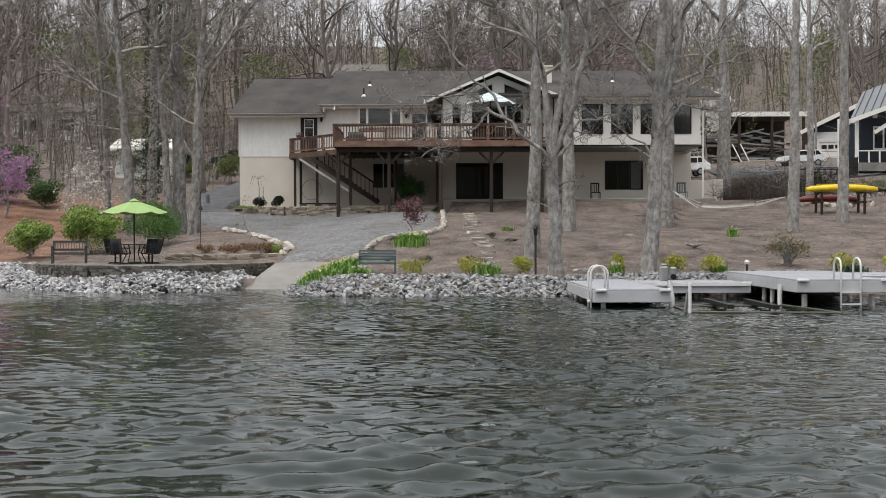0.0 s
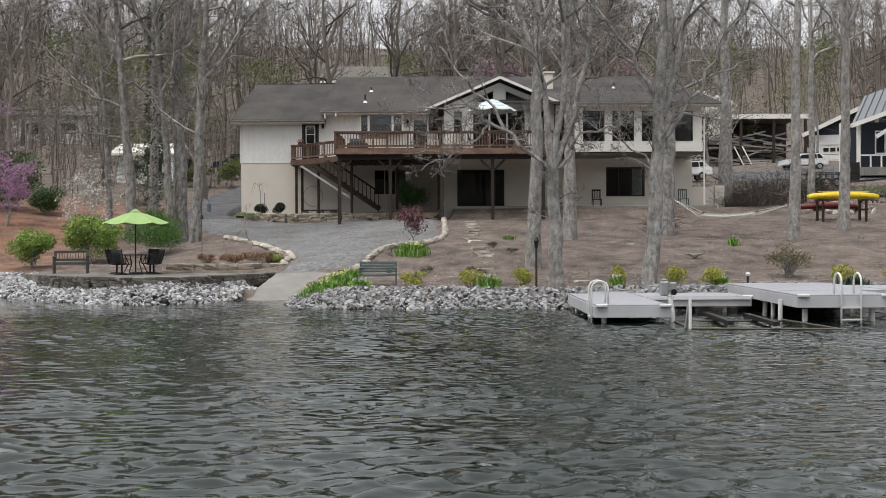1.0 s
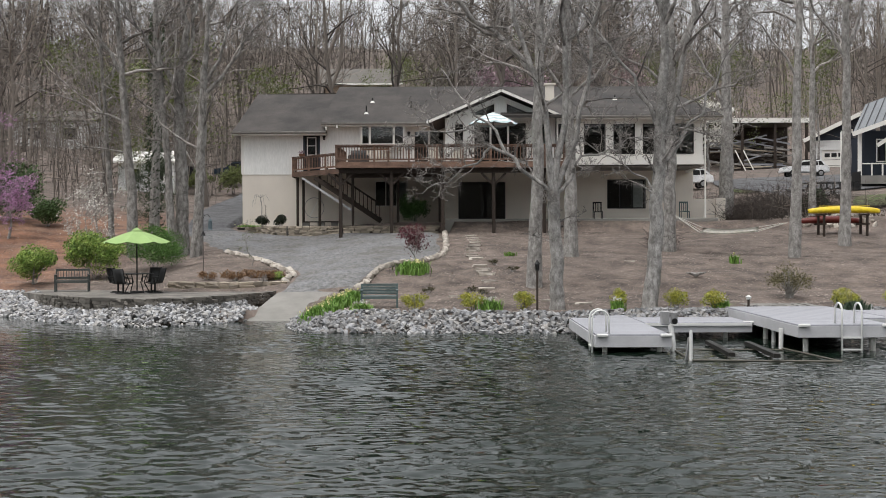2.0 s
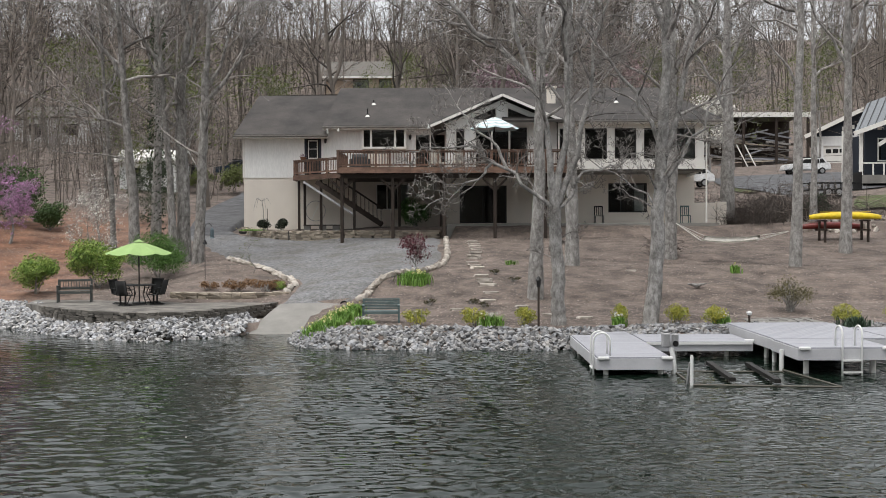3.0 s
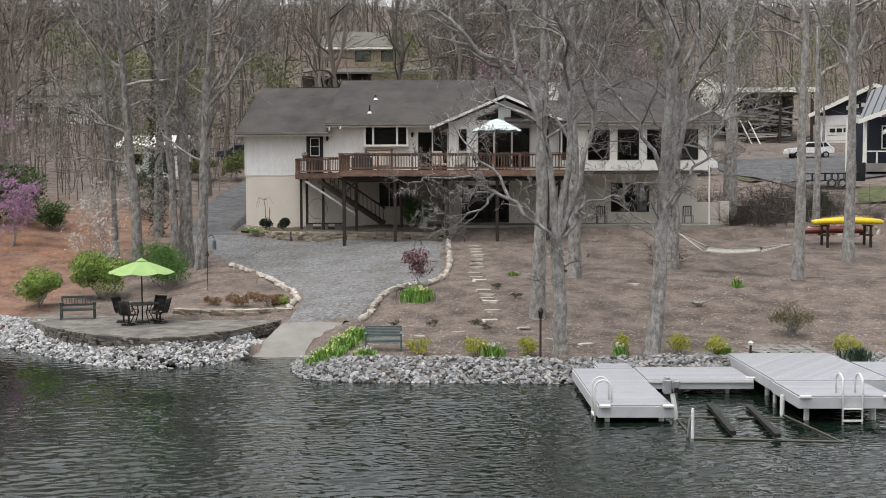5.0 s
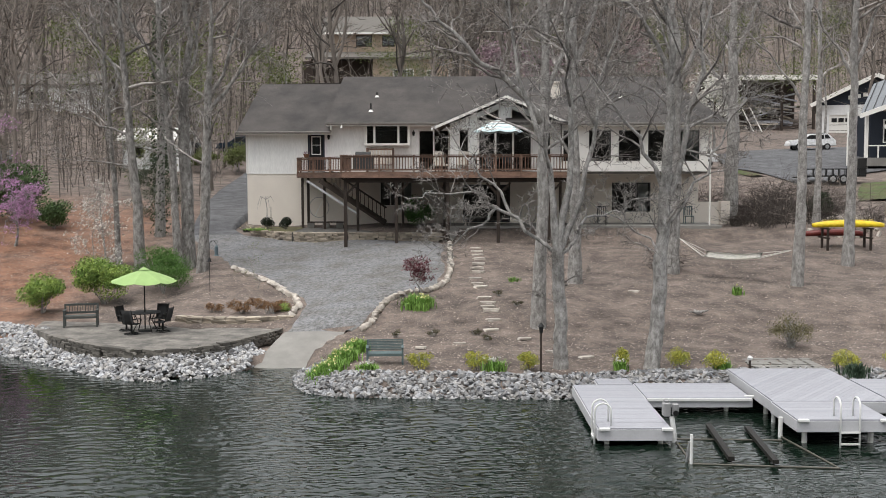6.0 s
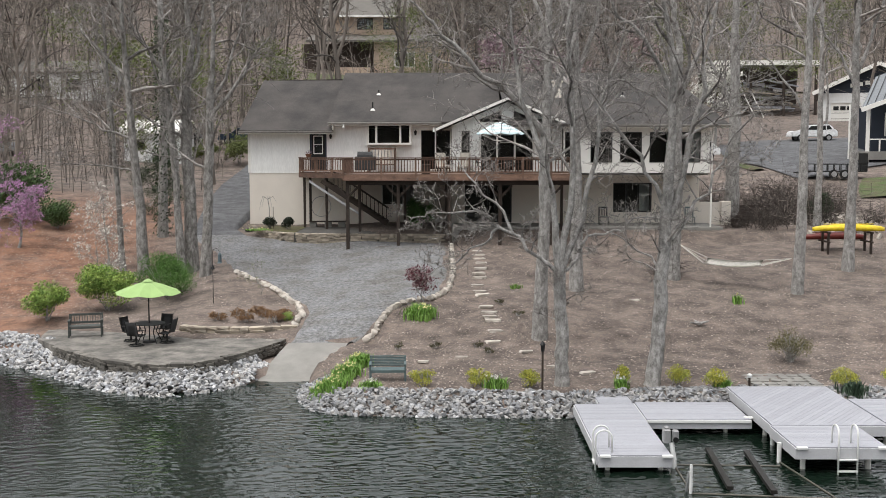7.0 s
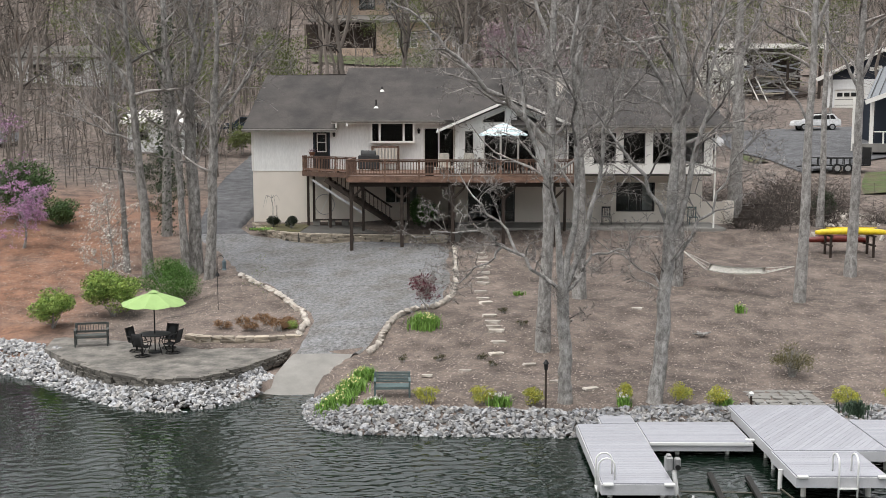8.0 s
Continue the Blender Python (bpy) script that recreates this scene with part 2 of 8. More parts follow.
_l.new(_w.outputs["Fac"], _hm.inputs[0])
_l.new(_gr.outputs[0], _hm.inputs[1])
_sep = _n.new("ShaderNodeSeparateXYZ")
_l.new(_geo.outputs["Position"], _sep.inputs[0])
_calm = _hm
for _axis, _a, _b2, _to in (("Y", 14.0, 33.0, 0.5), ("X", -3.0, -11.0, 0.28)):  # sheltered under the bank and by the point
    _lee = _n.new("ShaderNodeMapRange")
    _lee.inputs["From Min"].default_value, _lee.inputs["From Max"].default_value = _a, _b2
    _lee.inputs["To Min"].default_value, _lee.inputs["To Max"].default_value = 1.0, _to
    _l.new(_sep.outputs[_axis], _lee.inputs["Value"])
    _k = _n.new("ShaderNodeMath")
    _k.operation = "MULTIPLY"
    _l.new(_calm.outputs[0], _k.inputs[0])
    _l.new(_lee.outputs[0], _k.inputs[1])
    _calm = _k
_l.new(_calm.outputs[0], _bp.inputs["Height"])
_l.new(_bp.outputs[0], _b.inputs["Normal"])

# ---- building helpers ----
BASES = {}


def thing(name, at, label, category, group="", kind=""):
    """A top-level thing: an Empty at its base."""
    ob = new(name)
    ob.location = at
    BASES[ob.name] = Vector(at)
    return tagged(ob, label, category, group, kind)


def mesh_from(bm, name):
    me = bpy.data.meshes.new(name)
    bm.to_mesh(me)
    bm.free()
    return me


def part(name, bm, material, parent, label="", smooth_shade=False):
    """Links a bmesh, in world places, as ONE mesh object under a thing or a part."""
    base = BASES[parent.name]
    if base.length:
        bmesh.ops.translate(bm, verts=bm.verts, vec=-base)
    me = mesh_from(bm, name)
    me.materials.append(material)
    if smooth_shade:
        me.shade_smooth()
    ob = new(name, me)
    ob.parent = parent
    BASES[ob.name] = base
    if label:
        ob["label"] = label
    return ob


def piece(name, me, m, parent):
    """One more object on a shared mesh, at the pose m in the world, under parent."""
    ob = new(name, me)
    ob.parent = parent
    ob.matrix_local = Matrix.Translation(-BASES[parent.name]) @ m
    BASES[ob.name] = BASES[parent.name]
    return ob


def setting(name, bm, material, label, category, smooth_shade=False):
    me = mesh_from(bm, name)
    me.materials.append(material)
    if smooth_shade:
        me.shade_smooth()
    ob = new(name, me)
    BASES[ob.name] = Vector((0, 0, 0))
    return tagged(ob, label, category, kind="structure")


def box(bm, x0, x1, y0, y1, z0, z1, bevel=0.0):
    m = Matrix.LocRotScale(((x0 + x1) / 2, (y0 + y1) / 2, (z0 + z1) / 2), None, (abs(x1 - x0), abs(y1 - y0), abs(z1 - z0)))
    made = bmesh.ops.create_cube(bm, size=1, matrix=m)["verts"]
    if bevel:
        edges = list({e for v in made for e in v.link_edges})
        bmesh.ops.bevel(bm, geom=edges, offset=bevel, segments=1, affect="EDGES")
    return bm


def one_box(*a, bevel=0.0):
    return box(bmesh.new(), *a, bevel=bevel)


def bar(bm, a, b, w, h, bevel=0.0):
    """A straight timber from a to b, w wide and h high."""
    a, b = Vector(a), Vector(b)
    d = b - a
    q = d.to_track_quat("X", "Z")
    made = bmesh.ops.create_cube(bm, size=1, matrix=Matrix.LocRotScale((a + b) / 2, q, (d.length, w, h)))["verts"]
    if bevel:
        edges = list({e for v in made for e in v.link_edges})
        bmesh.ops.bevel(bm, geom=edges, offset=bevel, segments=1, affect="EDGES")
    return bm


def tube(bm, pts, radii, sides=8, caps=True):
    """A round bar along pts; radii is one number or one for each point."""
    pts = [Vector(p) for p in pts]
    if not isinstance(radii, (list, tuple)):
        radii = [radii] * len(pts)
    rings = []
    up = None
    for i, p in enumerate(pts):
        d = (pts[min(i + 1, len(pts) - 1)] - pts[max(i - 1, 0)]).normalized()
        if up is None:
            up = d.orthogonal().normalized()
        up = (up - d * up.dot(d)).normalized()
        side = d.cross(up)
        rings.append([bm.verts.new(p + radii[i] * (math.cos(2 * math.pi * k / sides) * up + math.sin(2 * math.pi * k / sides) * side)) for k in range(sides)])
    for r, s in zip(rings, rings[1:]):
        for k in range(sides):
            bm.faces.new((r[k], r[(k + 1) % sides], s[(k + 1) % sides], s[k]))
    if caps:
        bm.faces.new(rings[0][::-1])
        bm.faces.new(rings[-1])
    return bm


def prism(bm, outline, z0, z1):
    """An upright slab with a flat outline of (x, y)."""
    lo = [bm.verts.new((x, y, z0)) for x, y in outline]
    hi = [bm.verts.new((x, y, z1)) for x, y in outline]
    n = len(lo)
    bm.faces.new(hi)
    bm.faces.new(lo[::-1])
    for i in range(n):
        bm.faces.new((lo[i], lo[(i + 1) % n], hi[(i + 1) % n], hi[i]))
    bmesh.ops.recalc_face_normals(bm, faces=bm.faces)
    return bm


def facade_panel(bm, outline, y0, y1):
    """A wall panel with an outline of (x, z), from y0 to y1."""
    a = [bm.verts.new((x, y0, z)) for x, z in outline]
    b = [bm.verts.new((x, y1, z)) for x, z in outline]
    n = len(a)
    bm.faces.new(a)
    bm.faces.new(b[::-1])
    for i in range(n):
        bm.faces.new((a[i], b[i], b[(i + 1) % n], a[(i + 1) % n]))
    bmesh.ops.recalc_face_normals(bm, faces=bm.faces)
    return bm


def wall_with_openings(bm, x0, x1, y0, y1, z0, z1, openings):
    """A wall along x in one piece, cut through by openings (xa, xb, za, zb)."""
    xs = sorted({x0, x1, *[v for o in openings for v in o[:2]]})
    zs = sorted({z0, z1, *[v for o in openings for v in o[2:]]})
    xs, zs = [v for v in xs if x0 <= v <= x1], [v for v in zs if z0 <= v <= z1]
    made = {}

    def vert(i, j, k):
        if (i, j, k) not in made:
            made[i, j, k] = bm.verts.new((xs[i], (y0, y1)[k], zs[j]))
        return made[i, j, k]

    def solid(i, j):
        if not (0 <= i < len(xs) - 1 and 0 <= j < len(zs) - 1):
            return False
        mx, mz = (xs[i] + xs[i + 1]) / 2, (zs[j] + zs[j + 1]) / 2
        return not any(o[0] < mx < o[1] and o[2] < mz < o[3] for o in openings)

    for i in range(len(xs) - 1):
        for j in range(len(zs) - 1):
            if not solid(i, j):
                continue
            bm.faces.new((vert(i, j, 0), vert(i + 1, j, 0), vert(i + 1, j + 1, 0), vert(i, j + 1, 0)))
            bm.faces.new((vert(i, j + 1, 1), vert(i + 1, j + 1, 1), vert(i + 1, j, 1), vert(i, j, 1)))
            if not solid(i - 1, j):
                bm.faces.new((vert(i, j, 1), vert(i, j, 0), vert(i, j + 1, 0), vert(i, j + 1, 1)))
            if not solid(i + 1, j):
                bm.faces.new((vert(i + 1, j, 0), vert(i + 1, j, 1), vert(i + 1, j + 1, 1), vert(i + 1, j + 1, 0)))
            if not solid(i, j - 1):
                bm.faces.new((vert(i, j, 0), vert(i, j, 1), vert(i + 1, j, 1), vert(i + 1, j, 0)))
            if not solid(i, j + 1):
                bm.faces.new((vert(i, j + 1, 1), vert(i, j + 1, 0), vert(i + 1, j + 1, 0), vert(i + 1, j + 1, 1)))
    return bm


def strip(bm, rows):
    """A sheet through rows of points."""
    vs = [[bm.verts.new(p) for p in r] for r in rows]
    for a, b in zip(vs, vs[1:]):
        for i in range(len(a) - 1):
            bm.faces.new((a[i], a[i + 1], b[i + 1], b[i]))
    return bm


def interp(v, xs, ys):
    return float(np.interp(v, xs, ys))

# ---- the lie of the land: lake level is z = 0 ----
YARD_Y = [-400, 20, 27, 29.5, 30.1, 31.0, 34, 37, 39, 43, 45.5, 48, 52.5, 54.5, 55.8, 64, 72, 85, 100, 118, 150, 190, 240, 272, 400, 700]
YARD_Z = [-3, -3, -1.6, -0.45, 0.05, 0.52, 0.66, 0.85, 1.3, 1.92, 2.05, 2.4, 2.88, 3.1, 3.62, 3.65, 4.4, 6.0, 7.6, 9.0, 11.2, 15.0, 23.5, 29.0, 72, 128]
LEFT_Y = [-400, 20, 28, 32, 33.2, 34.6, 38, 41, 44, 48, 52, 56, 62, 70, 80, 90, 105, 130, 160, 200, 240, 262, 275, 400, 700]
LEFT_Z = [-3, -3, -1.6, -0.45, 0.0, 0.6, 0.72, 1.12, 1.42, 1.95, 2.35, 2.8, 3.5, 4.2, 5.1, 6.1, 8.4, 11.4, 14.6, 18.6, 23.5, 27.5, 29.5, 72, 128]


def smooth(a, b, v):
    v = min(1.0, max(0.0, (v - a) / (b - a)))
    return v * v * (3 - 2 * v)


RAMP_Y = [32.0, 35.0, 36.0, 37.0, 37.6]
RAMP_Z = [-0.45, 0.02, 0.33, 0.62, 0.8]
RAMP_L = [-6.9, -6.62, -6.45, -6.2, -6.0]
RAMP_R = [-5.1, -4.85, -4.5, -4.05, -3.65]


def interp_edge(v, xs, ys):
    return float(np.interp(v, xs, ys))


def ground_z(x, y):
    """Height of the natural ground."""
    s = smooth(-7.5, -2.5, x)
    shift = 0.0
    if x < -9.5 and y < 44:
        shift = 0.75 * (-9.5 - x) * smooth(44, 37, y)
        shift = min(shift, 5.5)
    if -8.4 < x and y < 38:
        shift = 0.75 * (min(x, -6.2) + 8.4) * smooth(38, 36, y)
    zl = float(np.interp(y - shift, LEFT_Y, LEFT_Z))
    zr = float(np.interp(y, YARD_Y, YARD_Z))
    z = zl + (zr - zl) * s
    if interp_edge(y, RAMP_Y, RAMP_L) - 0.12 < x < interp_edge(y, RAMP_Y, RAMP_R) + 0.12 and y < 37.7:
        z = min(z, interp_edge(y, RAMP_Y, RAMP_Z) - 0.06)
    z -= 0.35 * smooth(-10.5, -13, x) * smooth(40, 44, y) * smooth(58, 51, y)
    if -15.5 < x < -6.2 and y < 38.5:
        z = min(z, 0.3)
    if -9 < x < 0.4 and 53.5 < y < 56.05:
        z = min(z, 2.88 + 0.04 * (y - 53.5))
    if x > 14:
        z += 0.03 * min(x - 14, 30) * smooth(46, 60, y)
    if x < -18:
        z += 0.07 * min(-18 - x, 40) * smooth(42, 52, y)
    return z

# ---- ground, lake, drive ----
def spaced(parts):
    """Ticks from (start, end, step) stretches."""
    out = []
    for a, b, s in parts:
        n = max(1, round((b - a) / s))
        out += [a + (b - a) * i / n for i in range(n)]
    return out + [parts[-1][1]]


def ground_sheet():
    xs = spaced([(-700, -120, 58), (-120, -40, 8), (-40, -22, 1.5), (-22, 26, 0.3), (26, 50, 1.5), (50, 130, 8), (130, 700, 57)])
    ys = spaced([(-400, 10, 80), (10, 27, 4), (27, 40, 0.25), (40, 64, 0.5), (64, 110, 2), (110, 200, 8), (200, 700, 40)])
    verts = []
    for y in ys:
        for x in xs:
            n = noise.noise(Vector((x * 0.35, y * 0.35, 0))) * 0.07 + noise.noise(Vector((x * 1.1, y * 1.1, 3))) * 0.035
            far = smooth(70, 200, y)
            n += far * 3 * noise.noise(Vector((x * 0.02, y * 0.02, 7)))
            verts.append((x, y, ground_z(x, y) + n * smooth(31, 33, y)))
    w = len(xs)
    faces = [(j * w + i, j * w + i + 1, (j + 1) * w + i + 1, (j + 1) * w + i) for j in range(len(ys) - 1) for i in range(w - 1)]
    me = bpy.data.meshes.new("ground")
    me.from_pydata(verts, [], faces)
    me.materials.append(LITTER)
    me.shade_smooth()
    return tagged(new("ground", me), "brown leaf-littered sloping ground under bare trees", "ground", kind="structure")


def lake():
    xs = spaced([(-600, -60, 90), (-60, -19, 1.6), (-19, 19, 0.1), (19, 60, 1.6), (60, 600, 90)])
    ys = spaced([(-380, -10, 60), (-10, 4, 2), (4, 37.5, 0.06), (37.5, 44, 3)])
    X, Y = np.meshgrid(np.array(xs), np.array(ys))
    rng = np.random.default_rng(4)
    Z = np.zeros_like(X)

    def drift(size):
        """A slow field of values about 0, to bend crests and to make gusts."""
        f = np.zeros_like(X)
        for _ in range(7):
            k, th = 2 * math.pi / (size * rng.uniform(0.6, 1.8)), rng.uniform(0, 2 * math.pi)
            f += np.sin(k * (X * math.cos(th) + Y * math.sin(th)) + rng.uniform(0, 6.28))
        return f / 2.0

    bends = [drift(2.6) for _ in range(5)]
    for i in range(56):
        lam = 0.2 * (0.52 / 0.2) ** rng.random()
        th = radians(rng.normal(104, 26))
        k = 2 * math.pi / lam
        phase = k * (X * math.cos(th) + Y * math.sin(th)) + rng.uniform(0, 6.28) + 0.9 * bends[i % 5]
        amp = WAVE_SLOPE * math.sqrt(2 / 56) / k * rng.uniform(0.6, 1.4)
        Z += amp * (2 * ((np.sin(phase) + 1) / 2) ** 1.5 - 0.85)
    gust = np.clip(0.85 + 0.4 * drift(9.0) + 0.3 * drift(3.5), 0.2, 1.7)
    inside = np.clip((19 - np.abs(X)) / 2, 0, 1) * np.clip((Y - 4) / 2, 0, 1)
    lee = np.interp(Y - 0.55 * np.clip(-5 - X, 0, 9), [12, 20, 33], [1.2, 0.85, 0.45]) * np.interp(X, [-16, -10, -2, 3, 9], [0.26, 0.32, 1.2, 1.15, 0.95])
    Z = Z * gust * inside * lee
    w = len(xs)
    idx = np.arange(w * len(ys)).reshape(len(ys), w)
    faces = np.stack([idx[:-1, :-1], idx[:-1, 1:], idx[1:, 1:], idx[1:, :-1]], -1).reshape(-1, 4)
    me = bpy.data.meshes.new("water")
    me.from_pydata(np.stack([X, Y, Z], -1).reshape(-1, 3).tolist(), [], faces.tolist())
    me.materials.append(WATER)
    me.shade_smooth()
    return tagged(new("water", me), "dark green rippled lake water reflecting bare trees", "lake", kind="structure")


WAVE_SLOPE = 0.12
ground_sheet()
lake()


def low_sky_screen():
    """Unseen wooded hills added behind and beside the camera to block low sky, with an uneven treeline."""
    rows = []
    for i in range(141):
        a = radians(168 + 204 * i / 140)
        edge = noise.noise(Vector((i * 0.31, 0, 0)))
        r = 165 + 18 * edge
        top = 30 + 6 * noise.noise(Vector((i * 0.13, 5, 0))) + 4 * noise.noise(Vector((i * 1.7, 9, 0)))
        c, d = math.cos(a), math.sin(a)
        rows.append([(r * c, 20 + r * d, -4), ((r + 4) * c, 20 + (r + 4) * d, top * 0.55), ((r + 9) * c, 20 + (r + 9) * d, top), ((r + 60) * c, 20 + (r + 60) * d, top + 6), ((r + 62) * c, 20 + (r + 62) * d, -4)])
    woods = mat("low_sky_screen_woods", (0.2, 0.185, 0.155), 0.95, vary=0.5, scale=0.25, fine=1.5, bump=0, second=(0.12, 0.11, 0.095), mix_scale=0.6)
    return setting("backdrop", strip(bmesh.new(), rows), woods, "unseen wooded hills added to block the low sky", "backdrop")


low_sky_screen()

# gravel drive: from the ramp up to the house, then round its side
DRIVE_Y = [37.2, 38.5, 40, 41.5, 43, 45, 47, 49, 51, 53, 55, 56.2, 58, 60, 62, 66, 72, 80, 92, 105]
DRIVE_L = [-6.1, -6.0, -5.9, -5.9, -6.3, -7.3, -8.6, -10.2, -11.2, -12.0, -13.0, -13.8, -14.6, -15.0, -15.3, -15.9, -16.9, -17.8, -18.2, -20]
DRIVE_R = [-3.4, -3.0, -2.7, -1.7, -0.35, -0.2, 0.0, 0.05, 0.05, 0.05, -0.3, -5.0, -11.2, -12.4, -12.4, -12.5, -12.8, -13.4, -15.2, -17]


def drive(name, y0, y1, material, label, lift=0.0):
    """A stretch of the drive that follows the ground, its edges tucked under the litter."""
    bm = bmesh.new()
    rows = []
    for y in spaced([(y0, y1, 0.4 if y1 < 70 else 0.8)]):
        xl, xr = interp(y, DRIVE_Y, DRIVE_L), interp(y, DRIVE_Y, DRIVE_R)
        wob = 0.08 * noise.noise(Vector((y * 0.9, 0, 0)))
        row = []
        for i in range(19):
            x = xl + wob + (xr - xl) * i / 18
            row.append((x, y, ground_z(x, y) - 0.12 if i in (0, 18) else drive_z(x, y) + lift))
        rows.append(row)
    strip(bm, rows)
    return setting(name, bm, material, label, "driveway", True)


def drive_z(x, y):
    return ground_z(x, y) + 0.06 + 0.3 * smooth(57, 64, y) + 0.03 * noise.noise(Vector((x * 0.4, y * 0.4, 5)))


ASPHALT = mat("asphalt", (0.19, 0.19, 0.198), 0.9, vary=0.7, scale=1.6, fine=24, bump=0.5, second=(0.13, 0.13, 0.138), mix_scale=0.5)
drive("gravel_driveway", 37.2, 58.6, GRAVEL, "grey crushed gravel driveway in front of the house")
drive("asphalt_driveway", 58.4, 92, ASPHALT, "dark worn asphalt drive running up beside the house", 0.012)


def ramp():
    """Concrete slab that slopes from the drive into the lake."""
    bm = bmesh.new()
    rows = list(zip(RAMP_Y, RAMP_Z, RAMP_L, RAMP_R))
    top = [[(xl + (xr - xl) * i / 6, y, z + 0.03 * math.sin(i / 6 * math.pi)) for i in range(7)] for y, z, xl, xr in rows]
    low = [[(x, y, z - 0.25) for x, y, z in r] for r in top]
    strip(bm, top)
    strip(bm, [r[::-1] for r in low])
    for a, b in ((top[0], low[0]), (low[-1], top[-1])):
        strip(bm, [b, a])
    strip(bm, [[r[0] for r in low], [r[0] for r in top]])
    strip(bm, [[r[-1] for r in top], [r[-1] for r in low]])
    bmesh.ops.recalc_face_normals(bm, faces=bm.faces)
    return setting("boat_ramp", bm, CONCRETE, "pale worn concrete boat ramp sloping into the lake", "ramp")


ramp()

# ---- the lake house ----
house = thing("house", (0, 62.4, 3.5), "cream two-storey lake house with a brown shingle roof", "house")
FRONT = 62.4


def upright_window(parent, x0, x1, z0, z1, y, frame_mat=TRIM, frame=0.07, mullions=(), transoms=(), deep=0.1, name="window"):
    """A window in a wall that faces the lake: frame with bars, and a pane of glass for each light."""
    bm = bmesh.new()
    edges = [x0 + frame, *[v for x in mullions for v in (x - frame / 2, x + frame / 2)], x1 - frame]
    levels = [z0 + frame, *[v for z in transoms for v in (z - 0.02, z + 0.02)], z1 - frame]
    wall_with_openings(bm, x0, x1, y - 0.04, y + deep, z0, z1, [(a, b, c, d) for a, b in zip(edges[::2], edges[1::2]) for c, d in zip(levels[::2], levels[1::2])])
    w = part(name, bm, frame_mat, parent)
    for a, b in zip(edges[::2], edges[1::2]):
        p = part("pane", one_box(a, b, y + 0.03, y + 0.042, z0 + frame, z1 - frame), GLASS, w)
        p.visible_shadow = False
    return w


# walls: lower storey rendered, upper storey in grooved boards
bm = bmesh.new()
wall_with_openings(bm, -12.1, -0.0, FRONT, FRONT + 0.2, 3.0, 6.58, [(-4.2, -2.24, 4.66, 6.2)])
lower_wall = part("lower_wall", bm, STUCCO, house, "cream rendered lower wall")
part("upper_wall", wall_with_openings(bmesh.new(), -12.1, -7.05, FRONT, FRONT + 0.2, 6.62, 9.05, [(-8.42, -7.5, 6.72, 8.95)]), SIDING, house, "cream upright-grooved board siding")
bm = bmesh.new()
wall_with_openings(bm, -7.05, 0.0, FRONT, FRONT + 0.2, 6.62, 9.6, [(-4.95, -2.45, 8.38, 9.42), (-1.89, 0.0, 6.72, 9.2)])
part("upper_wall", bm, SIDING, house, "cream upright-grooved board siding")
part("band", one_box(-12.13, -0.0, FRONT - 0.03, FRONT + 0.1, 6.58, 6.62), TRIM, house)
part("corner_board", one_box(-12.16, -12.02, FRONT - 0.02, FRONT + 0.12, 6.62, 9.0), TRIM, house)
# side and back walls close the house
bm = bmesh.new()
facade = [(62.42, 3.0), (80, 3.0), (80, 9.4), (72.5, 12.4), (62.42, 9.0)]
for x0, x1, out in ((-12.1, -11.9, facade), (13.65, 13.85, [(56.52, 6.62), (80, 5), (80, 9.5), (72.5, 12.9), (56.52, 9.1)])):
    a = [bm.verts.new((x0, y, z)) for y, z in out]
    b = [bm.verts.new((x1, y, z)) for y, z in out]
    bm.faces.new(a[::-1])
    bm.faces.new(b)
    for i in range(len(a)):
        bm.faces.new((a[i], a[(i + 1) % len(a)], b[(i + 1) % len(a)], b[i]))
box(bm, -11.9, 13.65, 79.8, 80, 3.0, 9.4)
bmesh.ops.recalc_face_normals(bm, faces=bm.faces)
part("side_wall", bm, SIDING, house)
# rooms behind the glass: floors, back partitions, indoor gloom put into their near-black colour
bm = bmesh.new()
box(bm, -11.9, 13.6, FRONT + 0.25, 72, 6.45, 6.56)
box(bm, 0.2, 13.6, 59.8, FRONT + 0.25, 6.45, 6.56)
part("upper_floor", bm, ROOM_SHADE, house)
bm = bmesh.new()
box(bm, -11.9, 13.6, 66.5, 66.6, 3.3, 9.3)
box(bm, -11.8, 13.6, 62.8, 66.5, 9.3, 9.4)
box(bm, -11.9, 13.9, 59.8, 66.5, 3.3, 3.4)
part("partition", bm, ROOM_SHADE, house)

# gable room
GY = 57.0


def gable_top(x):
    return 10.52 - 0.42 * abs(x - 3.03)


bm = bmesh.new()
cols = [(0.0, 0.49, []), (0.49, 1.04, [(6.95, 9.02)]), (1.04, 1.5, []), (1.5, 2.72, [(6.72, 9.11), "t"]), (2.72, 3.34, [(6.72, 9.11)]),
        (3.34, 4.5, [(6.72, 9.11), "t"]), (4.5, 4.98, []), (4.98, 5.5, [(6.95, 9.02)]), (5.5, 6.02, [])]
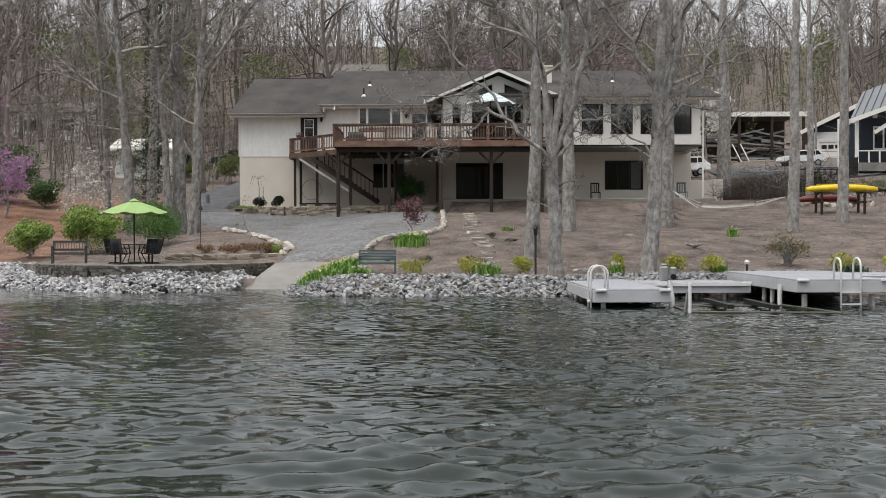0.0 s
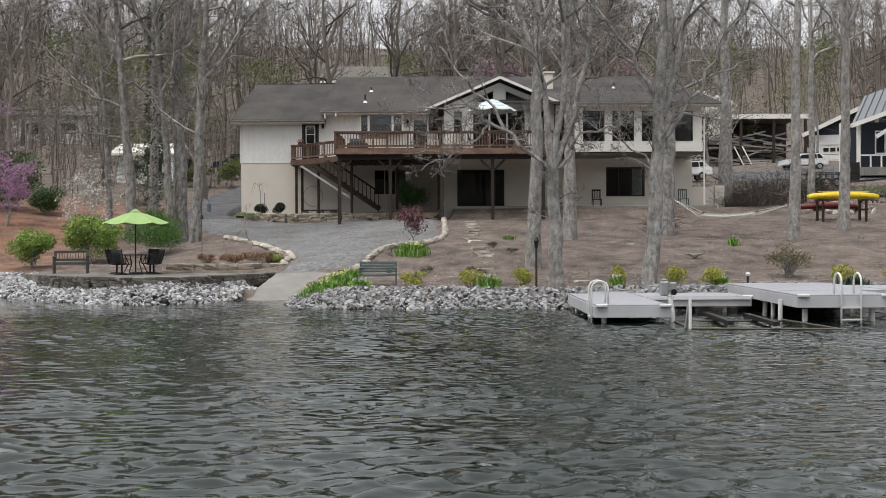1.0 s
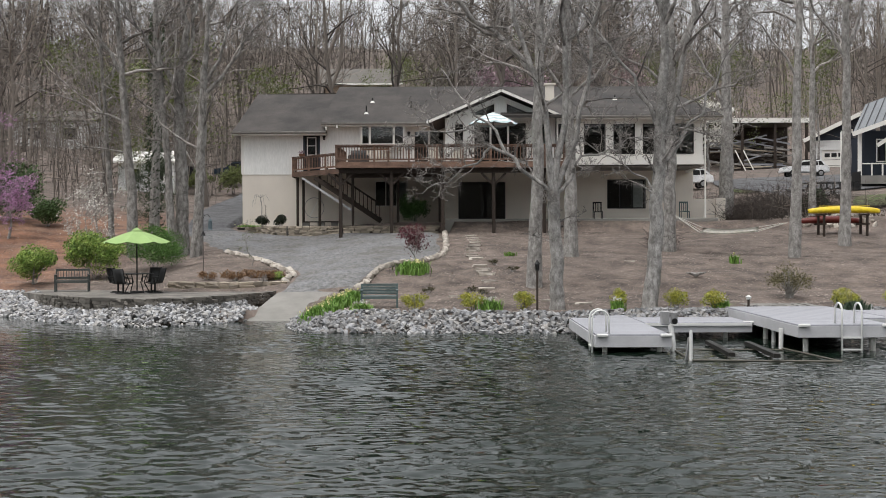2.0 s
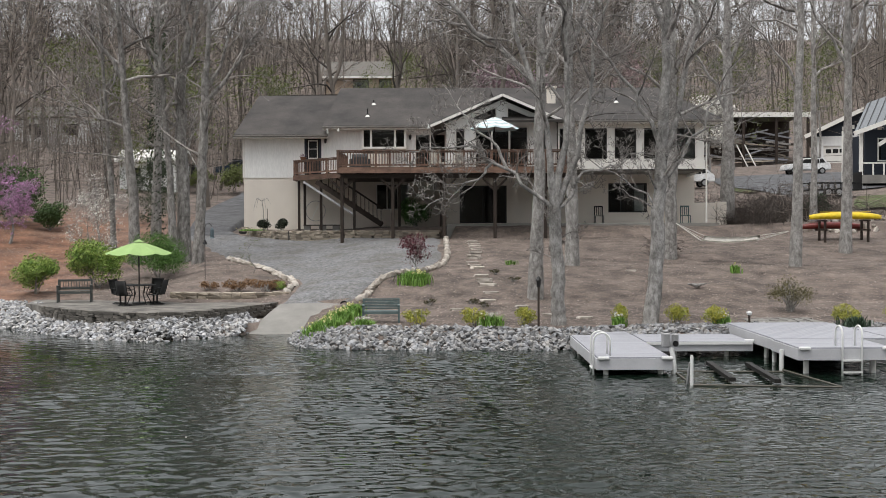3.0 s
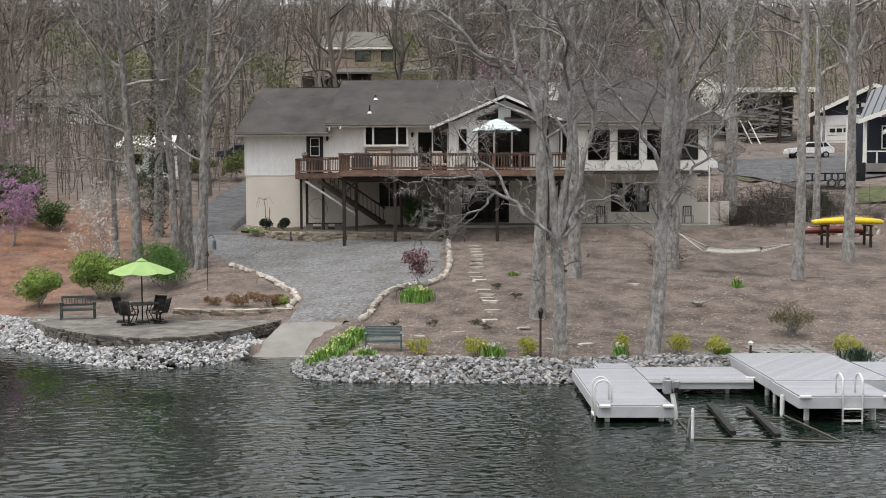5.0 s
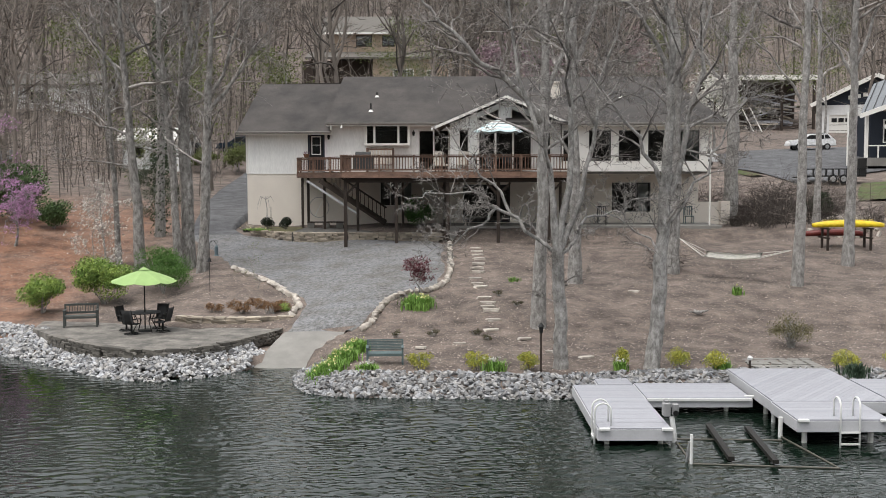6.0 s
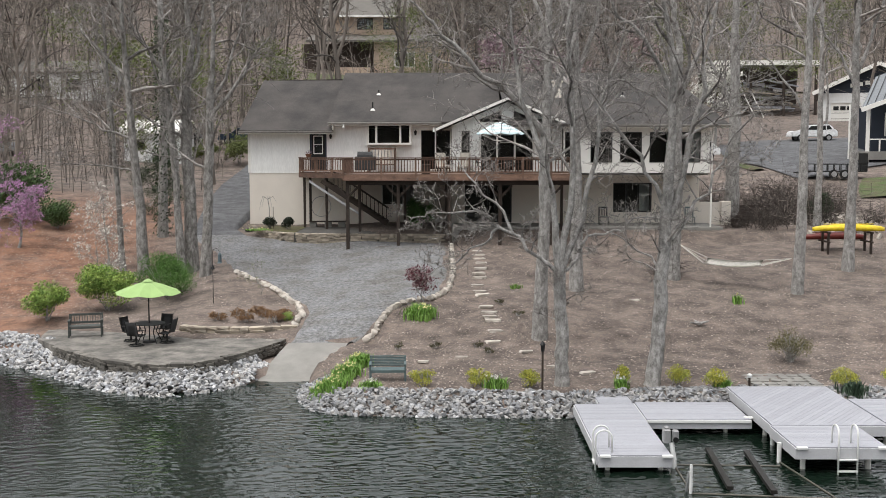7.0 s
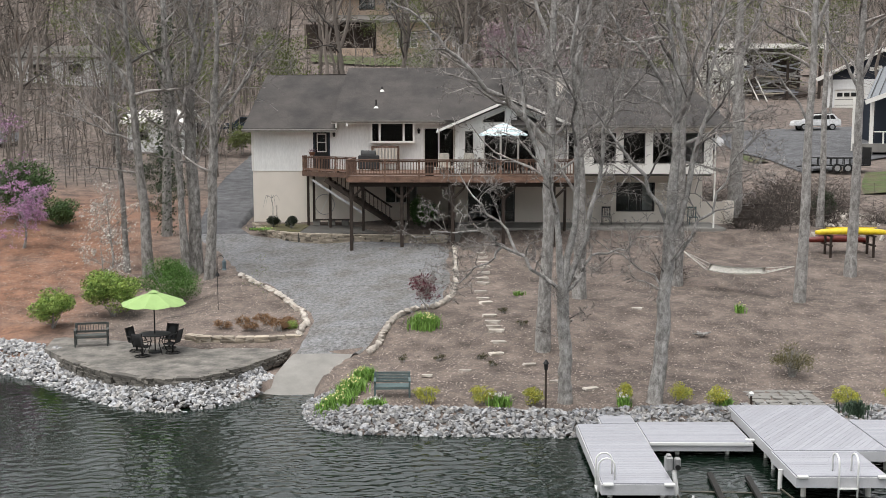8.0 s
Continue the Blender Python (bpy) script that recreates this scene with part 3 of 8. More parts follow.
for xa, xb, holes in cols:
    z = 6.62
    for h in holes:
        if h == "t":
            facade_panel(bm, [(xa, z), (xb, z), (xb, 9.42), (xa, 9.42)], GY, GY + 0.2)
            facade_panel(bm, [(xa, gable_top(xa) - 0.28), (xb, gable_top(xb) - 0.28), (xb, gable_top(xb)), (xa, gable_top(xa))], GY, GY + 0.2)
            z = None
        else:
            if h[0] > z + 0.01:
                facade_panel(bm, [(xa, z), (xb, z), (xb, h[0]), (xa, h[0])], GY, GY + 0.2)
            z = h[1]
    if z is not None:
        mid = [(3.03, gable_top(3.03))] if xa < 3.03 < xb else []
        facade_panel(bm, [(xa, z), (xb, z), (xb, gable_top(xb)), *mid, (xa, gable_top(xa))], GY, GY + 0.2)
part("gable_wall", bm, SIDING, house)
part("gable_side_wall", one_box(0.0, 0.2, GY + 0.2, FRONT, 6.62, 9.3), SIDING, house)
part("gable_side_wall", one_box(5.82, 6.02, GY + 0.2, FRONT, 6.62, 9.2), SIDING, house)
upright_window(house, 0.49, 1.04, 6.95, 9.02, GY, frame=0.06)
upright_window(house, 4.98, 5.5, 6.95, 9.02, GY, frame=0.06)
upright_window(house, 1.5, 4.5, 6.72, 9.11, GY, frame=0.1, mullions=(2.48, 3.44), name="sliding_door")
for s in (-1, 1):
    xa, xb = 3.03 + s * 0.31, 3.03 + s * 1.5
    if s < 0:
        xa = 2.72
    else:
        xb = 4.5
    za, zb = gable_top(xa) - 0.28, gable_top(xb) - 0.28
    if s < 0:
        xb, zb = 1.5, gable_top(1.5) - 0.28
    fr = bmesh.new()
    for p, q in (((xa, 9.42), (xb, 9.42)), ((xb, 9.42), (xb, zb)), ((xb, zb), (xa, za)), ((xa, za), (xa, 9.42))):
        bar(fr, (p[0], GY + 0.02, p[1]), (q[0], GY + 0.02, q[1]), 0.1, 0.06)
    w = part("transom_window", fr, TRIM, house)
    p = part("pane", facade_panel(bmesh.new(), [(xa, 9.42), (xb, 9.42), (xb, zb), (xa, za)], GY + 0.05, GY + 0.06), GLASS, w)
    p.visible_shadow = False

# right wing, hung over the lower storey
RY = 56.3
WING = [(6.1, 6.6), (7.47, 8.63), (9.06, 10.21), (10.64, 11.8), (12.22, 13.37)]
bm = bmesh.new()
wall_with_openings(bm, 6.02, 13.86, RY, RY + 0.2, 7.18, 9.2, [(a, b, 7.25, 8.87) for a, b in WING])
part("wing_wall", bm, TRIM, house, "white-painted window wall")
part("band", one_box(6.0, 13.9, RY - 0.05, RY + 0.15, 6.68, 7.18), TRIM, house, "broad white band board")
for a, b in WING:
    upright_window(house, a, b, 7.25, 8.87, RY, frame_mat=DARKMETAL, frame=0.045, mullions=(), transoms=())
part("soffit", one_box(0.0, 13.86, RY + 0.16, 59.7, 6.56, 6.64), GUTTER, house)
bm = bmesh.new()
box(bm, 13.66, 13.86, RY + 0.2, FRONT, 6.66, 9.15)
part("wing_side_wall", bm, SIDING, house)
# lower storey under the wing
LY = 59.5
bm = bmesh.new()
wall_with_openings(bm, 0.0, 14.1, LY, LY + 0.2, 3.4, 6.56, [(0.75, 3.42, 3.82, 5.95), (9.21, 11.39, 4.41, 6.06)])
part("lower_wall", bm, STUCCO, house, "cream rendered lower wall")
part("return_wall", one_box(0.0, 0.2, LY + 0.2, FRONT, 3.2, 6.56), STUCCO, house)
part("return_wall", one_box(13.9, 14.1, LY + 0.2, 70, 3.2, 6.56), STUCCO, house)
upright_window(house, 0.75, 3.42, 3.82, 5.95, LY, frame_mat=DARKMETAL, frame=0.07, mullions=(2.08,), name="sliding_door")
upright_window(house, 9.21, 11.39, 4.41, 6.06, LY, frame_mat=DARKMETAL, frame=0.06, mullions=(9.95, 10.65))
upright_window(house, -4.2, -2.24, 4.66, 6.2, FRONT, frame_mat=TRIM, frame=0.06, mullions=(-3.55, -2.9))
# blinds behind the lower windows
part("curtain", one_box(10.72, 11.3, LY + 0.3, LY + 0.34, 4.45, 6.0), CURTAIN, house)
part("curtain", one_box(-2.85, -2.3, FRONT + 0.3, FRONT + 0.34, 4.7, 6.15), CURTAIN, house)

# entrance door at the side of the deck
d = part("door", one_box(-8.4, -7.52, FRONT + 0.06, FRONT + 0.1, 6.73, 8.93), DARKMETAL, house, "black door with a light")
bm = bmesh.new()
box(bm, -8.46, -8.36, FRONT - 0.03, FRONT + 0.06, 6.72, 9.0)
box(bm, -7.56, -7.46, FRONT - 0.03, FRONT + 0.06, 6.72, 9.0)
box(bm, -8.36, -7.56, FRONT - 0.03, FRONT + 0.06, 8.9, 9.0)
part("door_frame", bm, BLUEWALL, d)
bm = bmesh.new()
for a in ((-8.25, -7.68, 8.76, 8.82), (-8.25, -7.68, 7.72, 7.78), (-8.25, -8.2, 7.78, 8.76), (-7.73, -7.68, 7.78, 8.76), (-8.2, -7.73, 8.28, 8.32)):
    box(bm, a[0], a[1], FRONT + 0.02, FRONT + 0.06, a[2], a[3])
part("window_frame", bm, TRIM, d)
part("pane", one_box(-8.2, -7.73, FRONT + 0.045, FRONT + 0.055, 7.78, 8.76), GLASS, d)
# white box bay window
bm = bmesh.new()
BY = FRONT - 0.45
for a in ((-5.02, -2.38, BY - 0.05, FRONT, 8.26, 8.38), (-5.02, -2.38, BY - 0.05, FRONT, 9.42, 9.5)):
    box(bm, *a)
for x in (-5.02, -4.52, -3.1, -2.5):
    box(bm, x, x + 0.12, BY, BY + 0.1, 8.38, 9.42)
bay = part("bay_window", bm, TRIM, house, "white box bay window")
for a, b in ((-4.9, -4.52), (-4.4, -3.1), (-2.98, -2.5)):
    p = part("pane", one_box(a, b, BY + 0.04, BY + 0.052, 8.38, 9.42), GLASS, bay)
    p.visible_shadow = False
part("cheek", one_box(-5.02, -4.94, BY + 0.1, FRONT, 8.38, 9.42), TRIM, bay)
part("cheek", one_box(-2.46, -2.38, BY + 0.1, FRONT, 8.38, 9.42), TRIM, bay)
upright_window(house, -1.89, -0.02, 6.74, 9.2, FRONT, frame=0.08, mullions=(-0.96,), name="sliding_door")

# roofs
def roof_slab(name, quad, thick, material, label=""):
    bm = bmesh.new()
    top = [bm.verts.new(p) for p in quad]
    low = [bm.verts.new((x, y, z - thick)) for x, y, z in quad]
    bm.faces.new(top)
    bm.faces.new(low[::-1])
    for i in range(4):
        bm.faces.new((top[i], low[i], low[(i + 1) % 4], top[(i + 1) % 4]))
    bmesh.ops.recalc_face_normals(bm, faces=bm.faces)
    return part(name, bm, material, house, label)


roof_slab("roof", [(-12.55, 61.75, 9.12), (-7.05, 61.75, 9.12), (-7.05, 72.5, 12.78), (-12.95, 72.5, 12.78)], 0.14, SHINGLE, "brown-grey shingle roof")
roof_slab("roof", [(-7.3, 61.7, 9.62), (3.03, 61.7, 9.62), (3.03, 72.5, 13.28), (-7.3, 72.5, 13.28)], 0.14, SHINGLE, "brown-grey shingle roof")
roof_slab("roof", [(3.03, 55.75, 9.3), (14.75, 55.75, 9.3), (14.75, 72.5, 13.24), (3.03, 72.5, 13.24)], 0.14, SHINGLE, "brown-grey shingle roof")
roof_slab("roof", [(-12.95, 72.5, 12.78), (14.75, 72.5, 13.2), (14.75, 82, 9.5), (-12.95, 82, 9.5)], 0.14, SHINGLE)
g = roof_slab("gable_roof", [(-0.85, 56.2, 9.12), (3.03, 56.2, 10.78), (3.03, 67, 10.78), (-0.85, 67, 9.12)], 0.12, SHINGLE)
g = roof_slab("gable_roof", [(3.03, 56.2, 10.78), (6.9, 56.2, 9.12), (6.9, 67, 9.12), (3.03, 67, 10.78)], 0.12, SHINGLE)
for x, z0 in ((-0.85, 9.12), (6.9, 9.12)):
    bm = bmesh.new()
    bar(bm, (x, 56.16, z0 - 0.1), (3.03, 56.16, 10.68), 0.05, 0.14)
    part("bargeboard", bm, TRIM, house, "white bargeboard on the gable")
for x0, x1, y, z in ((-12.6, -7.0, 61.7, 9.1), (-7.3, -0.6, 61.64, 9.6), (6.7, 14.8, 55.7, 9.28)):
    bm = bmesh.new()
    box(bm, x0, x1, y - 0.1, y, z - 0.13, z - 0.02, bevel=0.02)
    part("gutter", bm, GUTTER, house)
    part("fascia", one_box(x0 + 0.02, x1 - 0.02, y + 0.002, y + 0.06, z - 0.2, z - 0.02), TRIM, house)
    part("soffit", one_box(x0 + 0.02, x1 - 0.02, y + 0.06, y + 0.72, z - 0.2, z - 0.16), TRIM, house)
bm = bmesh.new()
tube(bm, [(13.98, 56.25, 9.1), (13.98, 56.25, 6.8), (13.98, 56.25, 3.5)], 0.045, 8)
part("downspout", bm, TRIM, house, "white downspout")
bm = bmesh.new()
tube(bm, [(-7.0, 61.65, 9.5), (-7.0, 61.66, 9.15)], 0.05, 8)
part("downspout", bm, TRIM, house)
# vent pipes with pale flashing, small chimney
for x, y, h in ((-4.8, 63.9, 0.5), (-4.65, 67.2, 0.3), (10.3, 63.5, 0.3)):
    z = 9.62 + (y - 61.7) * 0.339 if x < 3 else 9.3 + (y - 55.75) * 0.235
    v = part("vent_pipe", tube(bmesh.new(), [(x, y, z - 0.1), (x, y, z + h)], 0.045, 8), DARKMETAL, house)
    fl = bmesh.new()
    bmesh.ops.create_cone(fl, cap_ends=True, segments=12, radius1=0.16, radius2=0.06, depth=0.14, matrix=Matrix.Translation((x, y, z + 0.05)))
    part("flashing", fl, TRIM, v)
bm = bmesh.new()
box(bm, 6.1, 6.6, 63.2, 63.7, 10.5, 12.0, bevel=0.02)
box(bm, 6.02, 6.68, 63.12, 63.78, 12.0, 12.1)
part("chimney", bm, STUCCO, house, "small cream chimney")
# wall lamps
for x, z in ((-7.2, 8.75), (-2.15, 8.95)):
    bm = bmesh.new()
    bmesh.ops.create_cone(bm, cap_ends=True, segments=8, radius1=0.05, radius2=0.1, depth=0.25, matrix=Matrix.Translation((x, FRONT - 0.14, z)))
    box(bm, x - 0.03, x + 0.03, FRONT - 0.1, FRONT, z + 0.08, z + 0.2)
    part("wall_lamp", bm, DARKMETAL, house)

# patio slab in front of the lower storey
setting("patio_slab", one_box(0.0, 14.6, 56.0, 59.5, 3.0, 3.78, bevel=0.02), CONCRETE, "grey concrete slab along the lower storey", "slab")
setting("under_deck_floor", one_box(-8.6, -0.0, 56.6, 62.4, 2.6, 3.42), SHADED_CONCRETE, "concrete floor in the shade under the deck", "slab")

# ---- the raised deck ----
deck = thing("deck", (0, 55, 2.9), "reddish-brown stained timber deck on tall posts with braces", "deck")
DZ = 6.68
baluster_me = mesh_from(one_box(-0.02, 0.02, -0.02, 0.02, 0, 0.66), "baluster")
baluster_me.materials.append(DECKWOOD)


def rail_run(a, b, posts_at):
    """A stretch of railing from a to b: cap, top and bottom rails, posts at the given shares, balusters between."""
    a, b = Vector((*a, 0)), Vector((*b, 0))
    d = b - a
    for z, w, h, name in ((DZ + 0.84, 0.15, 0.04, "rail_cap"), (DZ + 0.76, 0.04, 0.09, "top_rail"), (DZ + 0.1, 0.04, 0.09, "bottom_rail")):
        part(name, bar(bmesh.new(), a + Vector((0, 0, z)), b + Vector((0, 0, z)), w, h), DECKWOOD, deck)
    for s in posts_at:
        p = a + d * s
        part("rail_post", one_box(p.x - 0.05, p.x + 0.05, p.y - 0.07, p.y + 0.03, DZ - 0.3, DZ + 0.82), DECKWOOD, deck)
    n = int(d.length / 0.145)
    for i in range(n):
        s = (i + 0.5) / n
        if min(abs(s - t) for t in posts_at) * d.length > 0.09:
            p = a + d * s
            piece("baluster", baluster_me, Matrix.Translation((p.x, p.y, DZ + 0.12)), deck)


DF = 53.4
rail_run((-5.55, DF), (6.4, DF), [0, 0.163, 0.31, 0.43, 0.54, 0.66, 0.77, 0.89, 1.0])
rail_run((6.4, DF), (6.4, 56.2), [1.0])
rail_run((-5.55, 58.0), (-5.55, DF), [0.0, 0.5])
rail_run((-8.9, 61.2), (-5.65, 58.0), [0, 0.33, 0.66])
rail_run((-8.9, 62.35), (-8.9, 61.2), [0])
# deck boards, one by one
y = DF
while y < 62.3:
    x0 = -5.55 if y < 58.0 else -5.55 - (y - 58.0) * 1.015
    x1 = 6.4 if y < 56.1 else (5.9 if y < 56.9 else -0.05)
    x0 = max(x0, -8.9)
    part("deck_board", one_box(x0, x1, y, y + 0.138, DZ - 0.04, DZ), DECKWOOD, deck)
    y += 0.145
# rim boards and beams
for a, b in (((-5.6, DF - 0.03), (6.45, DF - 0.03)), ((-8.95, 61.15), (-5.6, 57.9)), ((-5.58, 57.9), (-5.58, DF)), ((6.42, DF), (6.42, 56.2)), ((-8.93, 62.35), (-8.93, 61.2))):
    part("rim_board", bar(bmesh.new(), (*a, DZ - 0.18), (*b, DZ - 0.18), 0.045, 0.28), DECKWOOD, deck)
part("beam", one_box(-5.45, 6.3, 53.75, 53.9, DZ - 0.56, DZ - 0.33), DARKWOOD, deck)
part("beam", one_box(-5.45, -0.1, 57.7, 57.85, DZ - 0.56, DZ - 0.33), DARKWOOD, deck)
for i in range(20):
    x = -5.3 + i * 0.6
    part("joist", one_box(x, x + 0.045, DF + 0.02, 62.3 if x < -0.2 else 56.2, DZ - 0.29, DZ - 0.05), DARKWOOD, deck)
# posts with knee braces
for x in (-5.38, -2.76, -0.12, 2.5, 5.1):
    z0 = ground_z(x, 53.8)
    p = part("post", one_box(x - 0.085, x + 0.085, 53.74, 53.91, z0 - 0.2, DZ - 0.56, bevel=0.01), DARKWOOD, deck)
    for s in (-1, 1):
        part("brace", bar(bmesh.new(), (x + s * 0.06, 53.82, DZ - 1.15), (x + s * 0.62, 53.82, DZ - 0.58), 0.09, 0.11), DARKWOOD, p)
for x, y in ((-5.1, 57.8), (-2.6, 57.8), (-0.3, 57.8), (-8.65, 61.3), (-8.35, 61.6), (-7.2, 60.0), (5.9, 55.9)):
    z0 = 3.4 if y > 56.6 else ground_z(x, y)
    part("post", one_box(x - 0.07, x + 0.07, y - 0.07, y + 0.07, z0 - 0.15, DZ - 0.33, bevel=0.01), DARKWOOD, deck)
# stairs running down under the deck
stair = part("stair_stringer", bar(bmesh.new(), (-7.4, 59.3, 6.2), (-3.7, 59.3, 3.75), 0.05, 0.24), DARKWOOD, deck)
part("pale_batten", bar(bmesh.new(), (-8.1, 59.15, 6.2), (-5.2, 59.15, 4.3), 0.04, 0.12), DOCKRIM, deck, "pale grey diagonal batten")
part("stair_stringer", bar(bmesh.new(), (-7.4, 60.35, 6.2), (-3.7, 60.35, 3.75), 0.05, 0.28), DARKWOOD, deck)
for i in range(15):
    s = (i + 0.5) / 15
    x, z = -7.4 + 3.7 * s, 6.3 - 2.45 * s
    part("stair_tread", one_box(x - 0.14, x + 0.14, 59.3, 60.35, z, z + 0.04), DARKWOOD, deck)
part("handrail", bar(bmesh.new(), (-6.9, 59.25, 6.85), (-3.6, 59.25, 4.65), 0.05, 0.1), DARKWOOD, deck)
for i in range(14):
    s = (i + 0.5) / 14
    x, z = -6.8 + 3.2 * s, 6.0 - 2.2 * s
    part("stair_baluster", one_box(x - 0.02, x + 0.02, 59.23, 59.27, z - 0.1, z + 0.8), DARKWOOD, deck)

# ---- docks ----
def dock(name, blocks, z, at, label, along="x", rim=0.3):
    """A plank dock made of rectangles (x0, x1, y0, y1): boards with gaps, fascia round the outside, piles below."""
    d = thing(name, (at[0], at[1], -0.6), label, "dock")
    for x0, x1, y0, y1 in blocks:
        if along == "x":
            n = round((y1 - y0) / 0.142)
            me = mesh_from(one_box(x0, x1, 0.003, (y1 - y0) / n - 0.003, z - 0.035, z), "dock_board")
            me.materials.append(DOCKWOOD)
            for i in range(n):
                piece("dock_board", me, Matrix.Translation((0, y0 + (y1 - y0) * i / n, 0)), d)
        else:
            n = round((x1 - x0) / 0.142)
            me = mesh_from(one_box(0.003, (x1 - x0) / n - 0.005, y0, y1, z - 0.035, z), "dock_board")
            me.materials.append(DOCKWOOD)
            for i in range(n):
                piece("dock_board", me, Matrix.Translation((x0 + (x1 - x0) * i / n, 0, 0)), d)
        e = 0.03
        for a in ((x0 - e, x1 + e, y0 - e, y0), (x0 - e, x1 + e, y1, y1 + e), (x0 - e, x0, y0, y1), (x1, x1 + e, y0, y1)):
            part("fascia", one_box(*a, z - rim, z - 0.037), DOCKRIM, d)
        part("frame", one_box(x0 + 0.02, x1 - 0.02, y0 + 0.02, y1 - 0.02, z - 0.2, z - 0.05), WATERLOGGED, d)
    return d


ZA, ZC = 0.44, 0.66
dock_a = dock("dock", [(3.57, 5.3, 24.55, 29.75), (4.3, 5.28, 29.79, 31.1)], ZA, (4.4, 27), "weathered pale grey floating plank dock by the rocks")
dock_b = dock("dock", [(5.36, 8.2, 28.0, 30.0)], ZA - 0.004, (6.8, 29), "weathered pale grey plank walkway between two docks", along="x", rim=0.26)
dock_c = dock("dock", [(8.3, 10.5, 24.5, 26.5), (11.41, 17.5, 26.56, 29.5)], ZC, (9.8, 27), "weathered grey plank dock with a swim ladder", rim=0.3)


def diagonal_deck(d, x0, x1, y0, y1, z, turn, pitch=0.142):
    """Boards laid slantwise over a rectangle, each cut to its edges, with fascia and frame."""
    u, v = Vector((math.cos(turn), math.sin(turn))), Vector((-math.sin(turn), math.cos(turn)))
    corners = [Vector(p) for p in ((x0, y0), (x1, y0), (x1, y1), (x0, y1))]
    lo, hi = min(p.dot(v) for p in corners), max(p.dot(v) for p in corners)
    for k in range(int((hi - lo) / pitch) + 1):
        poly = corners
        for side, at in ((1, lo + k * pitch + 0.003), (-1, lo + (k + 1) * pitch - 0.003)):
            cut = []
            for a, b in zip(poly, poly[1:] + poly[:1]):
                da, db = side * (a.dot(v) - at), side * (b.dot(v) - at)
                if da >= 0:
                    cut.append(a)
                if (da > 0) != (db > 0):
                    cut.append(a + (b - a) * (da / (da - db)))
            poly = cut
            if len(poly) < 3:
                break
        if len(poly) >= 3:
            part("dock_board", prism(bmesh.new(), [tuple(p) for p in poly], z - 0.035, z), DOCKWOOD, d)
    e = 0.03
    for a in ((x0 - e, x1 + e, y0 - e, y0), (x0 - e, x1 + e, y1, y1 + e), (x0 - e, x0, y0, y1), (x1, x1 + e, y0, y1)):
        part("fascia", one_box(*a, z - 0.3, z - 0.037), DOCKRIM, d)
    part("frame", one_box(x0 + 0.02, x1 - 0.02, y0 + 0.02, y1 - 0.02, z - 0.2, z - 0.05), WATERLOGGED, d)


diagonal_deck(dock_c, 8.35, 11.35, 26.56, 31.1, ZC, radians(52))
# pale edge strips and corner bumpers
part("edge_strip", one_box(5.36, 8.2, 27.9, 27.965, ZA - 0.08, ZA - 0.01), WHITEMETAL, dock_b, "white edging strip")
for x, y, z, d in ((8.42, 24.44, ZC, dock_c), (10.38, 24.44, ZC, dock_c), (8.2, 28.2, ZA, dock_b), (3.7, 24.47, ZA, dock_a), (5.2, 24.47, ZA, dock_a)):
    part("bumper", one_box(x - 0.13, x + 0.13, y - 0.05, y + 0.06, z - 0.05, z + 0.02, bevel=0.015), WHITEMETAL, d)
for d, spots in ((dock_a, ((3.8, 24.8), (5.1, 24.8), (3.7, 29), (5.1, 28.5))), (dock_b, ((6.2, 28.3), (7.6, 28.3))), (dock_c, ((8.6, 24.9), (10.2, 24.9), (8.6, 28), (11.5, 27), (13.5, 27), (15.5, 27)))):
    for x, y in spots:
        part("support", tube(bmesh.new(), [(x, y, -1.5), (x, y, 0.3)], 0.065, 10), TRIM, d, "pale round pile")


def ladder(parent, x, y, z, width, along, drop, rise=0.5):
    """Swim ladder: two hooped rails and rungs."""
    for s in (-1, 1):
        ox, oy = (s * width / 2, 0) if along == "x" else (0, s * width / 2)
        back = (0, 0.45) if along == "x" else (0.4, 0)
        pts = []
        for i in range(9):
            a = math.pi * i / 8
            pts.append((x + ox + back[0] * (1 - math.cos(a)) / 2, y + oy + back[1] * (1 - math.cos(a)) / 2, z + rise - 0.2 + 0.2 * math.sin(a)))
        pts = [(x + ox, y + oy, z - drop)] + pts + [(x + ox + back[0], y + oy + back[1], z)]
        part("ladder_rail", tube(bmesh.new(), pts, 0.024, 8), WHITEMETAL, parent, "white tubular ladder rail", True)
    for k in range(3):
        zz = z - 0.3 - 0.28 * k
        if along == "x":
            part("rung", bar(bmesh.new(), (x - width / 2, y, zz), (x + width / 2, y, zz), 0.07, 0.035), WHITEMETAL, parent)
        else:
            part("rung", bar(bmesh.new(), (x, y - width / 2, zz), (x, y + width / 2, zz), 0.07, 0.035), WHITEMETAL, parent)


ladder(dock_a, 3.5, 25.0, ZA, 0.45, "y", 0.9, 0.55)
ladder(dock_c, 9.52, 24.42, ZC, 0.46, "x", 0.95, 0.5)

# boat lift between the docks
WET_TUBE = mat("wet_weathered_tube", (0.2, 0.185, 0.15), 0.5, vary=0.4, bump=0)
lift = thing("boat_lift", (6.6, 24.6, -1.0), "boat lift with white guide poles and dark carpeted bunks awash", "boat lift")
part("guide_pole", tube(bmesh.new(), [(5.43, 23.01, -1.2), (5.43, 23.01, 0.6), (5.43, 23.01, 0.67)], [0.036, 0.036, 0.028], 12), WHITEMETAL, lift)
part("bracket", bar(bmesh.new(), (5.4, 23.05, 0.5), (5.33, 23.2, -0.3), 0.05, 0.05), STEEL, lift)
